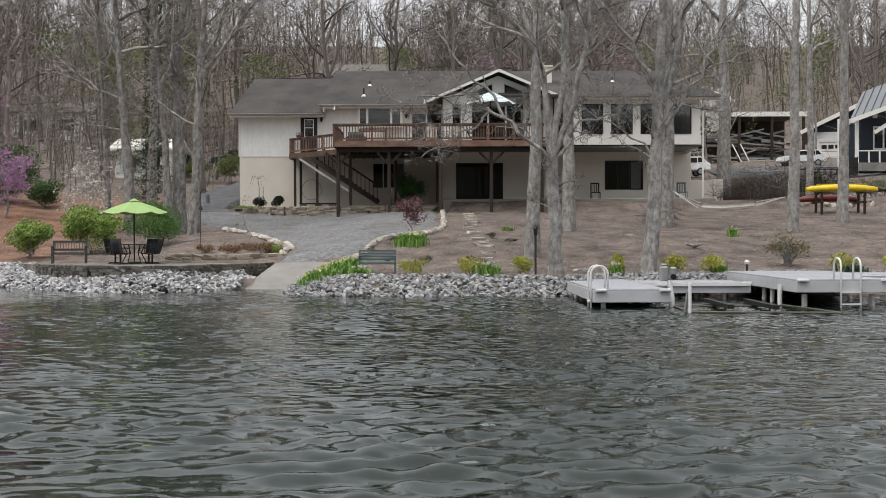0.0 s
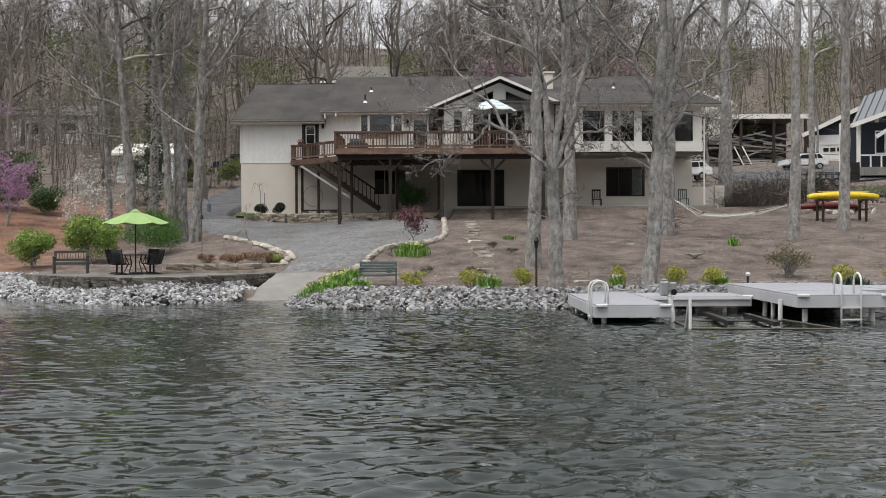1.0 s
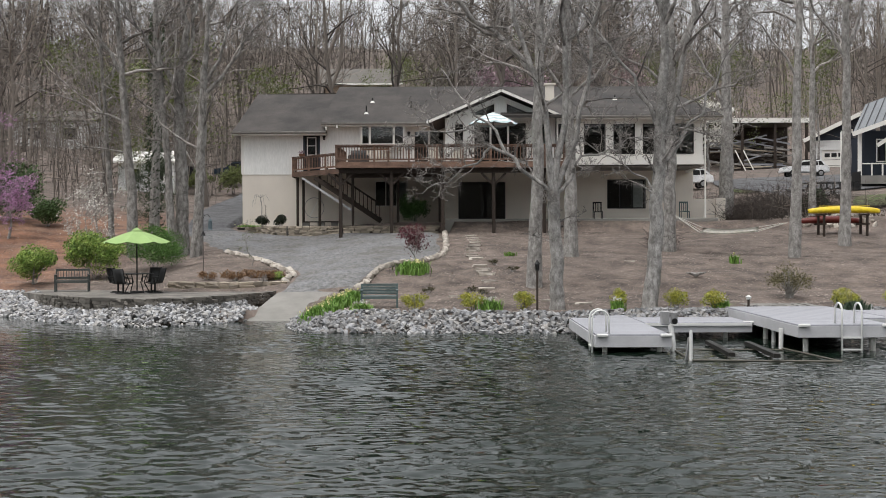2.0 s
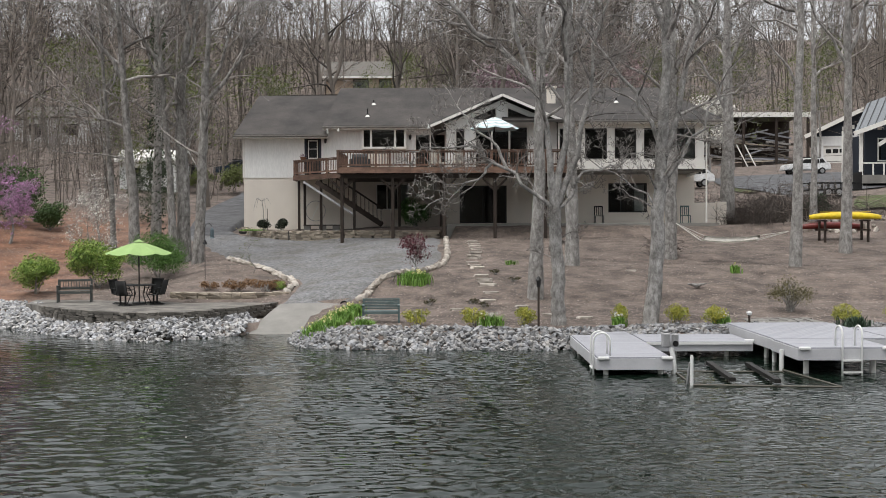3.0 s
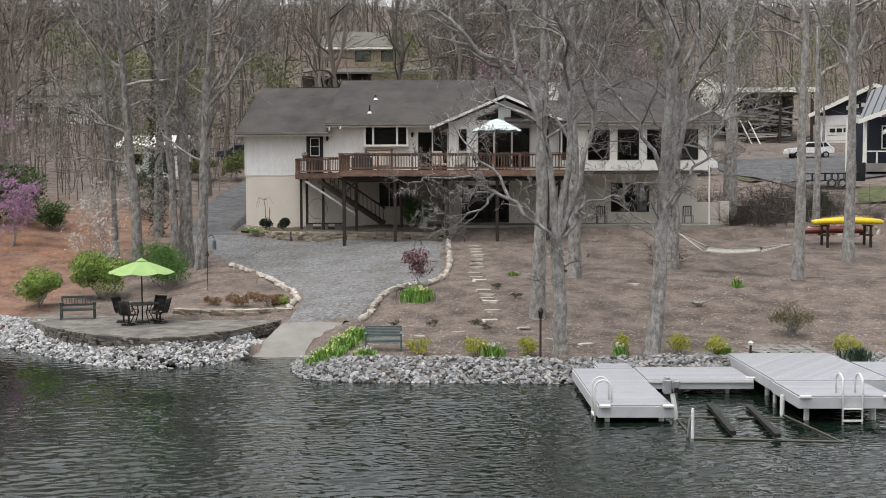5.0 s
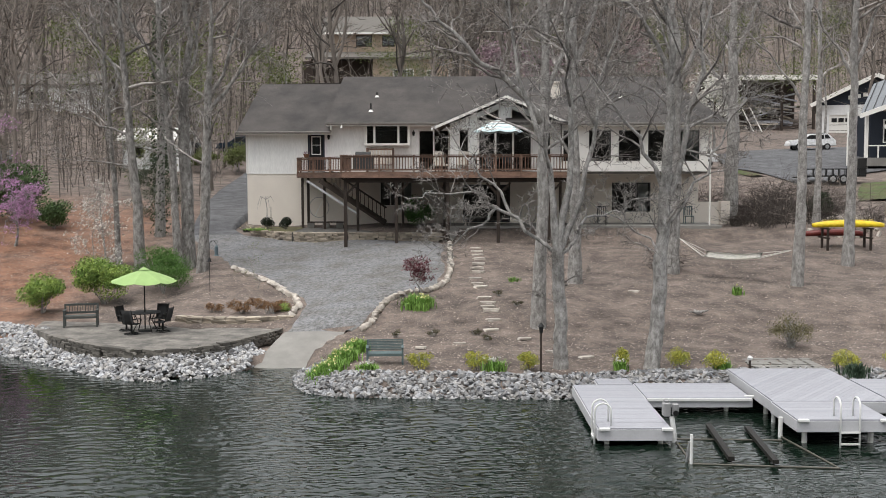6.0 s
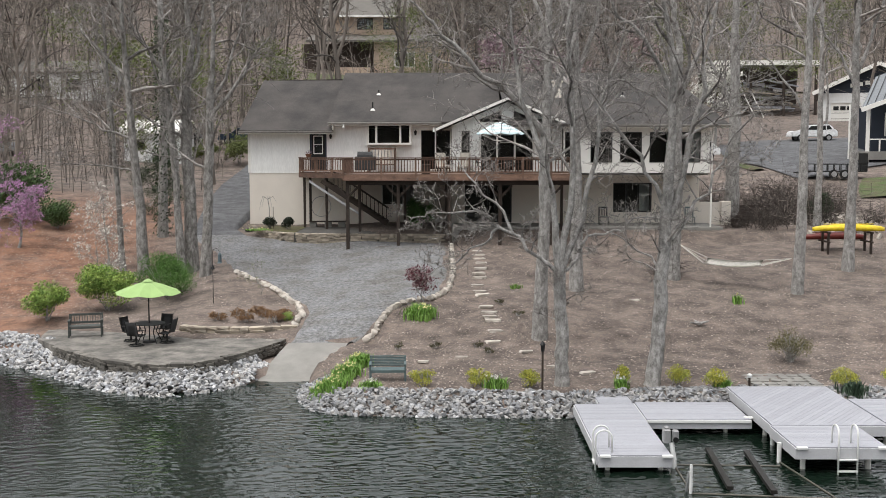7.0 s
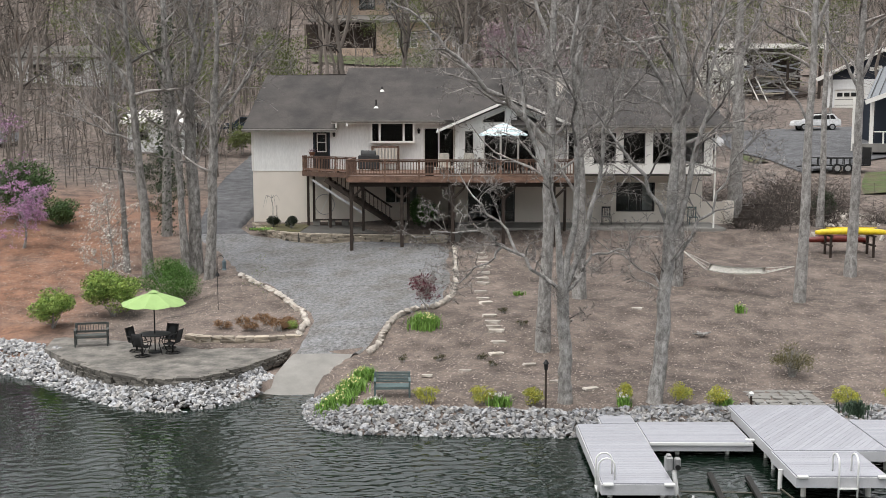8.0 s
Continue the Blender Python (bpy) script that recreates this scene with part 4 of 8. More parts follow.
part("lift_post", tube(bmesh.new(), [(5.47, 24.95, -1.2), (5.46, 24.95, 0.2), (5.4, 24.98, 0.62)], 0.06, 12), WHITEMETAL, lift)
m = part("motor_box", one_box(5.18, 5.37, 24.9, 25.12, 0.62, 0.97, bevel=0.03), STEEL, lift, "pale grey motor housing")
part("motor_cap", one_box(5.21, 5.33, 24.94, 25.08, 0.97, 1.03, bevel=0.02), STEEL, m)
m2 = part("gear_box", one_box(5.41, 5.56, 24.9, 25.06, 0.64, 0.95, bevel=0.03), STEEL, lift, "pale grey gear housing")
part("pulley", tube(bmesh.new(), [(5.48, 24.86, 0.72), (5.48, 24.9, 0.72)], 0.07, 12), DARKMETAL, m2)
for a, b in (((5.5, 24.9), (5.45, 23.1)), ((5.55, 25.16), (8.1, 25.05)), ((5.45, 22.95), (8.6, 22.6)), ((8.2, 25.4), (8.6, 22.6))):
    part("cross_beam", tube(bmesh.new(), [(*a, 0.015), (*b, 0.015)], 0.022, 8), WET_TUBE, lift, "dull wet cradle tube")
for a, b in (((6.63, 26.33), (6.32, 22.97)), ((7.55, 26.07), (7.23, 22.69))):
    part("bunk", bar(bmesh.new(), (*a, 0.08), (*b, 0.13), 0.14, 0.09), WATERLOGGED, lift)
    for f in (0.25, 0.8):
        x, y = a[0] + (b[0] - a[0]) * f, a[1] + (b[1] - a[1]) * f
        part("bunk_post", tube(bmesh.new(), [(x, y, -0.6), (x, y, 0.08)], 0.025, 8), WET_TUBE, lift)
for x, y in ((8.19, 25.44), (8.5, 27.0)):
    part("guide_pole", tube(bmesh.new(), [(x, y, -1.2), (x, y, 0.5)], 0.055, 12), WHITEMETAL, lift)

# ---- trees: bare crowns, grown branch by branch ----
class Wood:
    """Collects tapered tubes into one mesh."""

    def __init__(self):
        self.verts, self.faces = [], []

    def limb(self, pts, radii, sides):
        base = len(self.verts)
        up = None
        for i, p in enumerate(pts):
            d = (pts[min(i + 1, len(pts) - 1)] - pts[max(i - 1, 0)]).normalized()
            if up is None:
                up = d.orthogonal().normalized()
            up = (up - d * up.dot(d)).normalized()
            side = d.cross(up)
            for k in range(sides):
                a = 2 * math.pi * k / sides
                self.verts.append(tuple(p + radii[i] * (math.cos(a) * up + math.sin(a) * side)))
        for i in range(len(pts) - 1):
            for k in range(sides):
                k2 = (k + 1) % sides
                self.faces.append((base + i * sides + k, base + i * sides + k2, base + (i + 1) * sides + k2, base + (i + 1) * sides + k))

    def mesh(self, name, material):
        me = bpy.data.meshes.new(name)
        me.from_pydata(self.verts, [], self.faces)
        me.materials.append(material)
        me.shade_smooth()
        return me


def wander(rng, start, way, length, steps, bend, lift):
    pts, p, d = [start.copy()], start.copy(), way.normalized()
    for _ in range(steps):
        d = (d + Vector((rng.gauss(0, bend), rng.gauss(0, bend), rng.gauss(0, bend * 0.7) + lift))).normalized()
        p = p + d * (length / steps)
        pts.append(p.copy())
    return pts


def sprout(rng, wood, pts, radii, level, levels, counts, shares, spread, lift, sides, sprays=None, thin=0.006):
    """Side shoots along a limb, and theirs in turn."""
    if level > levels:
        return
    n = counts[level]
    for i in range(n):
        s = 0.22 + 0.78 * (i + rng.random()) / n
        f = s * (len(pts) - 1)
        j = min(int(f), len(pts) - 2)
        p = pts[j].lerp(pts[j + 1], f - j)
        r = radii[j] + (radii[j + 1] - radii[j]) * (f - j)
        d = (pts[j + 1] - pts[j]).normalized()
        a = rng.random() * 6.283
        o = d.orthogonal().normalized()
        o = (o * math.cos(a) + d.cross(o) * math.sin(a)).normalized()
        ang = radians(rng.uniform(*spread))
        way = d * math.cos(ang) + o * math.sin(ang)
        way.z += 0.1
        total = sum((b - a2).length for a2, b in zip(pts, pts[1:]))
        length = total * rng.uniform(*shares) * (1.15 - 0.5 * s)
        steps = 5 if level <= 1 else (3 if level == 2 else 2)
        limb = wander(rng, p, way, length, steps, 0.36 if level < 2 else 0.42, lift)
        r0 = max(thin * 1.6, min(r * 0.62, length * 0.024))
        rr = [max(thin, r0 * (1 - 0.8 * k / steps)) for k in range(steps + 1)]
        wood.limb(limb, rr, sides[min(level, len(sides) - 1)])
        if sprays is not None and level >= levels - 1:
            sprays.append(limb[-1])
        sprout(rng, wood, limb, rr, level + 1, levels, counts, shares, spread, lift, sides, sprays, thin)


def stem(rng, base, top, r0, r1, steps=9, sway=0.06, flare=1.2):
    pts, radii = [], []
    for i in range(steps + 1):
        s = i / steps
        p = base.lerp(top, s)
        k = sway * math.sin(s * 5 + rng.random()) + rng.gauss(0, 0.02)
        kink = sway * 0.35
        pts.append(p + Vector((k * min(1, s * 4) + rng.gauss(0, kink) * min(1, s * 3), rng.gauss(0, 0.03 + kink) * min(1, s * 3), rng.gauss(0, kink) * min(1, s * 3) * (s < 1))))
        radii.append((r0 + (r1 - r0) * s) * (flare if i == 0 else (1.08 if i == 1 else 1)))
    return pts, radii


def rough_bark(rng, pts, radii, n=4):
    """More rings along a stem, with the swellings and slight crooks that old bark has."""
    p2, r2 = [], []
    for i in range(len(pts) - 1):
        for k in range(n):
            s = k / n
            r = radii[i] + (radii[i + 1] - radii[i]) * s
            p2.append(pts[i].lerp(pts[i + 1], s) + Vector((rng.gauss(0, 0.03), rng.gauss(0, 0.03), 0)) * r * min(1, i + s))
            r2.append(r * (1 + rng.gauss(0, 0.035)))
    return p2 + [pts[-1]], r2 + [radii[-1]]


def yard_tree(seed, base, stems, label, levels=4, counts=(0, 9, 6, 5, 4), low=0.4, sunk=0.25, bark=None):
    """A bare broadleaf tree. stems: (from which stem, share along it, top offset from the base, radius at start, radius at end)."""
    rng = random.Random(seed)
    z = ground_z(base[0], base[1])
    foot = Vector((base[0], base[1], z - sunk))
    tree = thing("tree", (base[0], base[1], z), label, "tree", "bare trees in the yard")
    trunk, twigs = Wood(), Wood()
    made = []
    for origin, share, off, r0, r1 in stems:
        if origin is None:
            a = foot
        else:
            pts = made[origin][0]
            f = share * (len(pts) - 1)
            j = min(int(f), len(pts) - 2)
            a = pts[j].lerp(pts[j + 1], f - j)
        b = Vector((base[0] + off[0], base[1] + off[1], z + off[2]))
        pts, radii = stem(rng, a, b, r0, r1, sway=0.04 if origin is None else 0.17, flare=1.2 if origin is None else 1.05)
        trunk.limb(*rough_bark(rng, pts, radii), 12)
        made.append((pts, radii))
    for k, (pts, radii) in enumerate(made):
        start = int(low * (len(pts) - 1)) if k == 0 else 1
        if len(made) > 1 and k == 0:
            start = max(start, int(0.55 * (len(pts) - 1)))
        sprout(rng, twigs, pts[start:], radii[start:], 1, levels, counts if k < 4 else (0, 9, 6, 4, 3), (0.32, 0.6), (28, 72), 0.035, (8, 5, 3, 3, 3), None, 0.005)
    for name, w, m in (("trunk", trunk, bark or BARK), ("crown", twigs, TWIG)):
        off = Vector((base[0], base[1], z))
        w.verts = [(v[0] - off.x, v[1] - off.y, v[2] - off.z) for v in w.verts]
        ob = new(name, w.mesh(name, m))
        ob.parent = tree
        BASES[ob.name] = off
    return tree


GREY = "bare grey-barked broadleaf tree in the leaf-littered yard"
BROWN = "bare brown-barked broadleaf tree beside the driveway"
yard_tree(1, (3.2, 37.6), [(None, 0, (0.35, 0.2, 13.5), 0.26, 0.1), (0, 0.55, (-3.8, -0.8, 11.4), 0.13, 0.05), (0, 0.62, (2.4, 0.5, 15), 0.1, 0.03), (0, 0.72, (-0.9, 1.2, 15.5), 0.09, 0.03), (1, 0.98, (-6.2, -0.6, 13.2), 0.05, 0.015), (0, 0.48, (2.6, -0.6, 8.2), 0.06, 0.015)], GREY)
yard_tree(2, (6.2, 31.8), [(None, 0, (0.5, 0.2, 6.0), 0.235, 0.17), (0, 0.98, (0.35, 0.3, 14.5), 0.15, 0.04), (0, 0.82, (2.3, 0.6, 12.5), 0.11, 0.03), (1, 0.35, (-1.8, -0.4, 12.5), 0.08, 0.02), (0, 0.9, (-1.9, -0.2, 9.2), 0.08, 0.02), (0, 0.72, (3.1, 0.3, 8.4), 0.06, 0.015), (0, 0.6, (-2.2, 0.2, 5.4), 0.035, 0.01)], GREY)
yard_tree(3, (3.4, 31.75), [(None, 0, (-0.05, 0.0, 3.6), 0.225, 0.18), (0, 0.98, (0.45, 0.3, 13), 0.12, 0.03), (0, 0.93, (-1.6, -0.3, 11.5), 0.12, 0.03), (0, 0.96, (2.0, 0.2, 11.0), 0.1, 0.025), (0, 0.95, (-2.5, -0.3, 5.5), 0.065, 0.035), (4, 0.98, (-4.6, -0.2, 5.2), 0.035, 0.01), (0, 0.97, (1.1, -0.1, 4.7), 0.06, 0.034), (6, 0.98, (3.0, 0.1, 5.2), 0.034, 0.01), (4, 0.6, (-3.4, 0.4, 7.4), 0.05, 0.012), (4, 0.7, (-3.9, -0.5, 3.5), 0.04, 0.012)], GREY)
yard_tree(4, (14.35, 43.0), [(None, 0, (0.4, 0.3, 15), 0.23, 0.08), (0, 0.75, (2.2, 0.4, 17), 0.08, 0.02), (0, 0.5, (-2.4, 0.2, 11), 0.06, 0.015)], GREY)
yard_tree(5, (18.2, 47.7), [(None, 0, (0.2, 0.2, 15), 0.25, 0.09), (0, 0.6, (2.4, -0.4, 16), 0.09, 0.02), (0, 0.55, (-2.3, 0.3, 13), 0.08, 0.02)], GREY)
yard_tree(6, (5.25, 43.6), [(None, 0, (-0.15, 0.3, 15), 0.27, 0.1), (0, 0.6, (1.9, 0.6, 16), 0.11, 0.02), (0, 0.66, (-1.8, 0.2, 16), 0.1, 0.02), (0, 0.45, (2.9, -0.3, 9.5), 0.06, 0.015)], GREY)
yard_tree(7, (9.85, 46.2), [(None, 0, (0.2, 0.2, 9), 0.29, 0.2), (0, 0.98, (-0.6, 0.3, 16), 0.17, 0.04), (0, 0.9, (2.6, 0.5, 15), 0.13, 0.03), (0, 0.7, (4.3, 0.2, 8.0), 0.08, 0.02), (0, 0.62, (3.0, -0.4, 5.0), 0.05, 0.012), (0, 0.8, (-3.2, -0.2, 9.5), 0.08, 0.02)], GREY)
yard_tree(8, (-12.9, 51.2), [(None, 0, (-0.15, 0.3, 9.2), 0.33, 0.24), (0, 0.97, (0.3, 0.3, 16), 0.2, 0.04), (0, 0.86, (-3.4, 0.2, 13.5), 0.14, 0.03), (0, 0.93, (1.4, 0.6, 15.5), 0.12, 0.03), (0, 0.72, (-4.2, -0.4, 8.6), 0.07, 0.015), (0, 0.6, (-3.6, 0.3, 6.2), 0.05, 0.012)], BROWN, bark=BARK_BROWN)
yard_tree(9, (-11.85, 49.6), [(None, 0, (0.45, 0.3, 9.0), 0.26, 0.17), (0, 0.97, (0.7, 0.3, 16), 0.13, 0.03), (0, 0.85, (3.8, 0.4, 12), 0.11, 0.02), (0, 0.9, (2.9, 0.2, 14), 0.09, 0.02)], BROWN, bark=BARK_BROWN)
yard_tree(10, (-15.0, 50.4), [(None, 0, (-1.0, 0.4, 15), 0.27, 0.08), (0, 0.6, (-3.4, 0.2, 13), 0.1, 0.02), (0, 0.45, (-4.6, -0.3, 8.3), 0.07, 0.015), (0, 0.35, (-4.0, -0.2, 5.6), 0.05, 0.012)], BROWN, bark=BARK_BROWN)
yard_tree(11, (16.6, 62.0), [(None, 0, (0.1, 0.3, 16), 0.42, 0.14), (0, 0.6, (2.8, 0.2, 16), 0.14, 0.03), (0, 0.4, (-2.5, 0.2, 12), 0.12, 0.03)], GREY, levels=3)
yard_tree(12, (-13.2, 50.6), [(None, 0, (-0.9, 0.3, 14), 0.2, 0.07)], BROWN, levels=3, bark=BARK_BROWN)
yard_tree(13, (19.8, 56.5), [(None, 0, (0.1, 0.3, 15), 0.19, 0.07)], GREY, levels=3)
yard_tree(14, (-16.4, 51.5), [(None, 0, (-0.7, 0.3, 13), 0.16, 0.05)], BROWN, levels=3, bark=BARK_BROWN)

# ---- the woods behind: a few grown trees, planted many times ----
def wood_kind(seed, height, r):
    rng = random.Random(seed)
    tree = thing("forest_tree", (0, 0, 0), "tall bare grey-brown tree in the woods", "tree", "trees of the woods")
    trunk, twigs = Wood(), Wood()
    pts, radii = stem(rng, Vector((0, 0, -0.4)), Vector((rng.gauss(0, 1.1), rng.gauss(0, 0.7), height)), r, r * 0.2, steps=9, sway=0.3)
    trunk.limb(pts, radii, 7)
    for j in (4, 5)[: rng.choice((1, 2, 2))]:
        p2, r2 = stem(rng, pts[j], pts[j] + Vector((rng.uniform(-3.6, 3.6), rng.uniform(-1.5, 1.5), height * 0.42)), r * 0.55, r * 0.12, steps=5, sway=0.3, flare=1.0)
        trunk.limb(p2, r2, 6)
        sprout(rng, twigs, p2, r2, 1, 3, (0, 6, 5, 3), (0.3, 0.6), (25, 70), 0.06, (5, 3, 3, 3), None, 0.017)
    sprout(rng, twigs, pts[2:], radii[2:], 1, 3, (0, 12, 6, 3), (0.25, 0.5), (30, 80), 0.05, (5, 3, 3, 3), None, 0.017)
    for name, w, m in (("trunk", trunk, BARK_FAR), ("crown", twigs, BARK_FAR)):
        ob = new(name, w.mesh(name, m))
        ob.parent = tree
        BASES[ob.name] = Vector((0, 0, 0))
    return tree


def in_the_way(x, y):
    """True where no tree stands: house, drive, road, neighbours' yards."""
    if -14 < x < 16.5 and 50 < y < 84:
        return True
    if y < 106 and interp(y, DRIVE_Y, DRIVE_L) - 1.0 < x < interp(y, DRIVE_Y, DRIVE_R) + 1:
        return True
    if 16.5 < x < 60 and y < 122:
        return True
    if 0.22 < x / y < 0.4 and y < 200:
        return True
    if -46 < x < 14 and 250 < y < 300:
        return True
    if abs(x / y + 0.285) < 0.03 and 56 < y < 96:
        return True
    if x > -18 and y < 56:
        return True
    return False


def in_the_clearing(x, y):
    """The sparse slope between the lake house and the house on the hill."""
    return -0.155 * y < x < -0.02 * y and 84 < y < 255 and noise.noise(Vector((x * 3.1, y * 3.1, 0))) < 0.27


kinds = [wood_kind(100 + i, h, r) for i, (h, r) in enumerate(((19, 0.24), (22, 0.3), (17, 0.18), (20, 0.27), (15, 0.13), (24, 0.34)))]
rng = random.Random(77)
planted = 0
first = [True] * len(kinds)
while planted < 80:
    far = rng.random() ** 1.2
    y = 50 + far * 105
    x = rng.uniform(-0.5, 0.5) * (y * 1.02 + 16)
    if in_the_way(x, y) or in_the_clearing(x, y) or (x < -14 and y < 100 and noise.noise(Vector((x * 2.3, y * 2.3, 4))) < 0.12):
        continue
    k = rng.randrange(len(kinds))
    m = Matrix.Translation((x, y, ground_z(x, y))) @ Matrix.Rotation(rng.random() * 6.283, 4, "Z") @ Matrix.Rotation(rng.gauss(0, 0.03), 4, "X")
    if first[k]:
        kinds[k].matrix_basis = m
        first[k] = False
    else:
        copy_thing(kinds[k], m)
    planted += 1


def far_woods():
    """Forked trunks and branch sprays of the hill far behind, in one mesh."""
    rng = random.Random(5)
    w = Wood()
    n = 0
    while n < 1100:
        y = 125 + 250 * rng.random() ** 0.8
        x = rng.uniform(-0.5, 0.5) * (y * 0.96 + 14)
        if n < 600:  # the ridge behind the house on the hill
            y = rng.uniform(300, 420)
            x = rng.uniform(-0.45, 0.45) * y
        if in_the_way(x, y) or in_the_clearing(x, y):
            continue
        n += 1
        h = rng.uniform(21, 33)
        foot = Vector((x, y, ground_z(x, y) - 3))
        lean = Vector((rng.gauss(0, 0.06) * h, rng.gauss(0, 0.04) * h, h * rng.uniform(0.4, 0.6) + 3))
        r = rng.uniform(0.1, 0.25)
        pts, radii = stem(rng, foot, foot + lean, r, r * 0.75, steps=3, sway=0.25)
        w.limb(pts, radii, 4)
        leaders = []
        for _ in range(rng.choice((1, 2, 2, 3))):
            tip = pts[-1] + Vector((rng.gauss(0, 0.17) * h, rng.gauss(0, 0.12) * h, h * rng.uniform(0.35, 0.55)))
            lead, _ = stem(rng, pts[-1], tip, r * 0.55, 0.04, steps=4, sway=0.35, flare=1.0)
            w.limb(lead, [r * 0.55, r * 0.45, r * 0.35, r * 0.22, 0.03], 3)
            leaders.append(lead)
        leaders.append(pts[1:])
        for _ in range(10):
            lead = leaders[rng.randrange(len(leaders))]
            p = lead[rng.randrange(len(lead))]
            limb = wander(rng, p, Vector((rng.gauss(0, 1), rng.gauss(0, 0.7), rng.uniform(0.1, 1.3))), rng.uniform(2.5, 6), 3, 0.3, 0.05)
            w.limb(limb, [0.075, 0.06, 0.045, 0.03], 3)
            for _ in range(3):
                q = limb[rng.randrange(1, 4)]
                tw = wander(rng, q, Vector((rng.gauss(0, 1), rng.gauss(0, 0.7), rng.uniform(-0.1, 1.1))), rng.uniform(1.2, 3.2), 2, 0.3, 0.05)
                w.limb(tw, [0.04, 0.03, 0.02], 3)
    ob = new("far_woods", w.mesh("far_woods", BARK_FAR))
    return tagged(ob, "hazy bare woods covering the far hillside", "woods", kind="stuff")


far_woods()


def undergrowth():
    """Saplings and brush under the woods, in one mesh."""
    rng = random.Random(15)
    w = Wood()
    n = 0
    while n < 4900:
        y = 52 + 110 * rng.random() ** 1.1 if n < 2400 else rng.uniform(125, 420)
        x = rng.uniform(-0.5, 0.5) * (y * 1.02 + 14)
        if (in_the_way(x, y) and not (16.6 < x < 24 and 55 < y < 67)) or (-32 < x < -15 and y < 72) or (x < -12 and y < 110 and rng.random() < 0.2):
            continue
        n += 1
        h = rng.uniform(0.8, 4.5) * (1 + min(y, 200) / 150) * (0.4 if in_the_clearing(x, y) or (x > 16.5 and y < 70) else 1)
        p = Vector((x, y, ground_z(x, y) - 0.1))
        q = p + Vector((rng.gauss(0, 0.12) * h, rng.gauss(0, 0.12) * h, h))
        r = 0.008 + 0.00016 * y + 0.004 * h
        w.limb([p, p.lerp(q, 0.5) + Vector((rng.gauss(0, 0.1), 0, 0)), q], [r, r * 0.7, r * 0.4], 3)
        for _ in range(5):
            s = rng.uniform(0.25, 0.95)
            a = p.lerp(q, s)
            b = a + Vector((rng.gauss(0, 0.35) * h, rng.gauss(0, 0.3) * h, rng.uniform(0.0, 0.35) * h))
            w.limb([a, b], [r * 0.55, r * 0.3], 3)
    ob = new("undergrowth", w.mesh("undergrowth", BARK_FAR))
    return tagged(ob, "bare saplings and brush under the woods", "undergrowth", kind="stuff")


undergrowth()

# ---- stones: riprap, walls, edgings ----
def stone_mesh(rng, sx, sy, sz, material, points=13):
    """An angular stone: the hull of a few scattered points."""
    bm = bmesh.new()
    for _ in range(points):
        v = Vector((rng.gauss(0, 1), rng.gauss(0, 1), rng.gauss(0, 1))).normalized()
        bm.verts.new((v.x * sx / 2 * rng.uniform(0.8, 1.1), v.y * sy / 2 * rng.uniform(0.8, 1.1), v.z * sz / 2 * rng.uniform(0.8, 1.1)))
    bmesh.ops.convex_hull(bm, input=bm.verts)
    loose = [v for v in bm.verts if not v.link_faces]
    bmesh.ops.delete(bm, geom=loose, context="VERTS")
    me = mesh_from(bm, "rock")
    me.materials.append(material)
    return me


def block_mesh(rng, sx, sy, sz, material, chip=0.18):
    """A roughly squared stone."""
    bm = bmesh.new()
    bmesh.ops.create_cube(bm, size=1)
    bmesh.ops.bevel(bm, geom=list(bm.edges), offset=0.09, segments=1, affect="EDGES")
    for v in bm.verts:
        v.co = Vector((v.co.x * sx * (1 + rng.uniform(-chip, chip)), v.co.y * sy * (1 + rng.uniform(-chip, chip)), v.co.z * sz * (1 + rng.uniform(-chip, chip) * 0.7)))
    me = mesh_from(bm, "stone")
    me.materials.append(material)
    return me


PATIO_EDGE = [(-15.6, 38.6), (-14.4, 37.15), (-13.1, 35.8), (-11.7, 34.6), (-10.5, 33.95), (-9.5, 33.8), (-8.65, 34.05), (-7.9, 34.85), (-7.25, 36.2), (-6.7, 37.5), (-6.3, 38.6)]


def inside_line(x, y, line):
    """True where (x, y) lies within a closed outline."""
    hit = False
    for (ax, ay), (bx, by) in zip(line, line[1:] + line[:1]):
        if (ay > y) != (by > y) and x < ax + (y - ay) / (by - ay) * (bx - ax):
            hit = not hit
    return hit


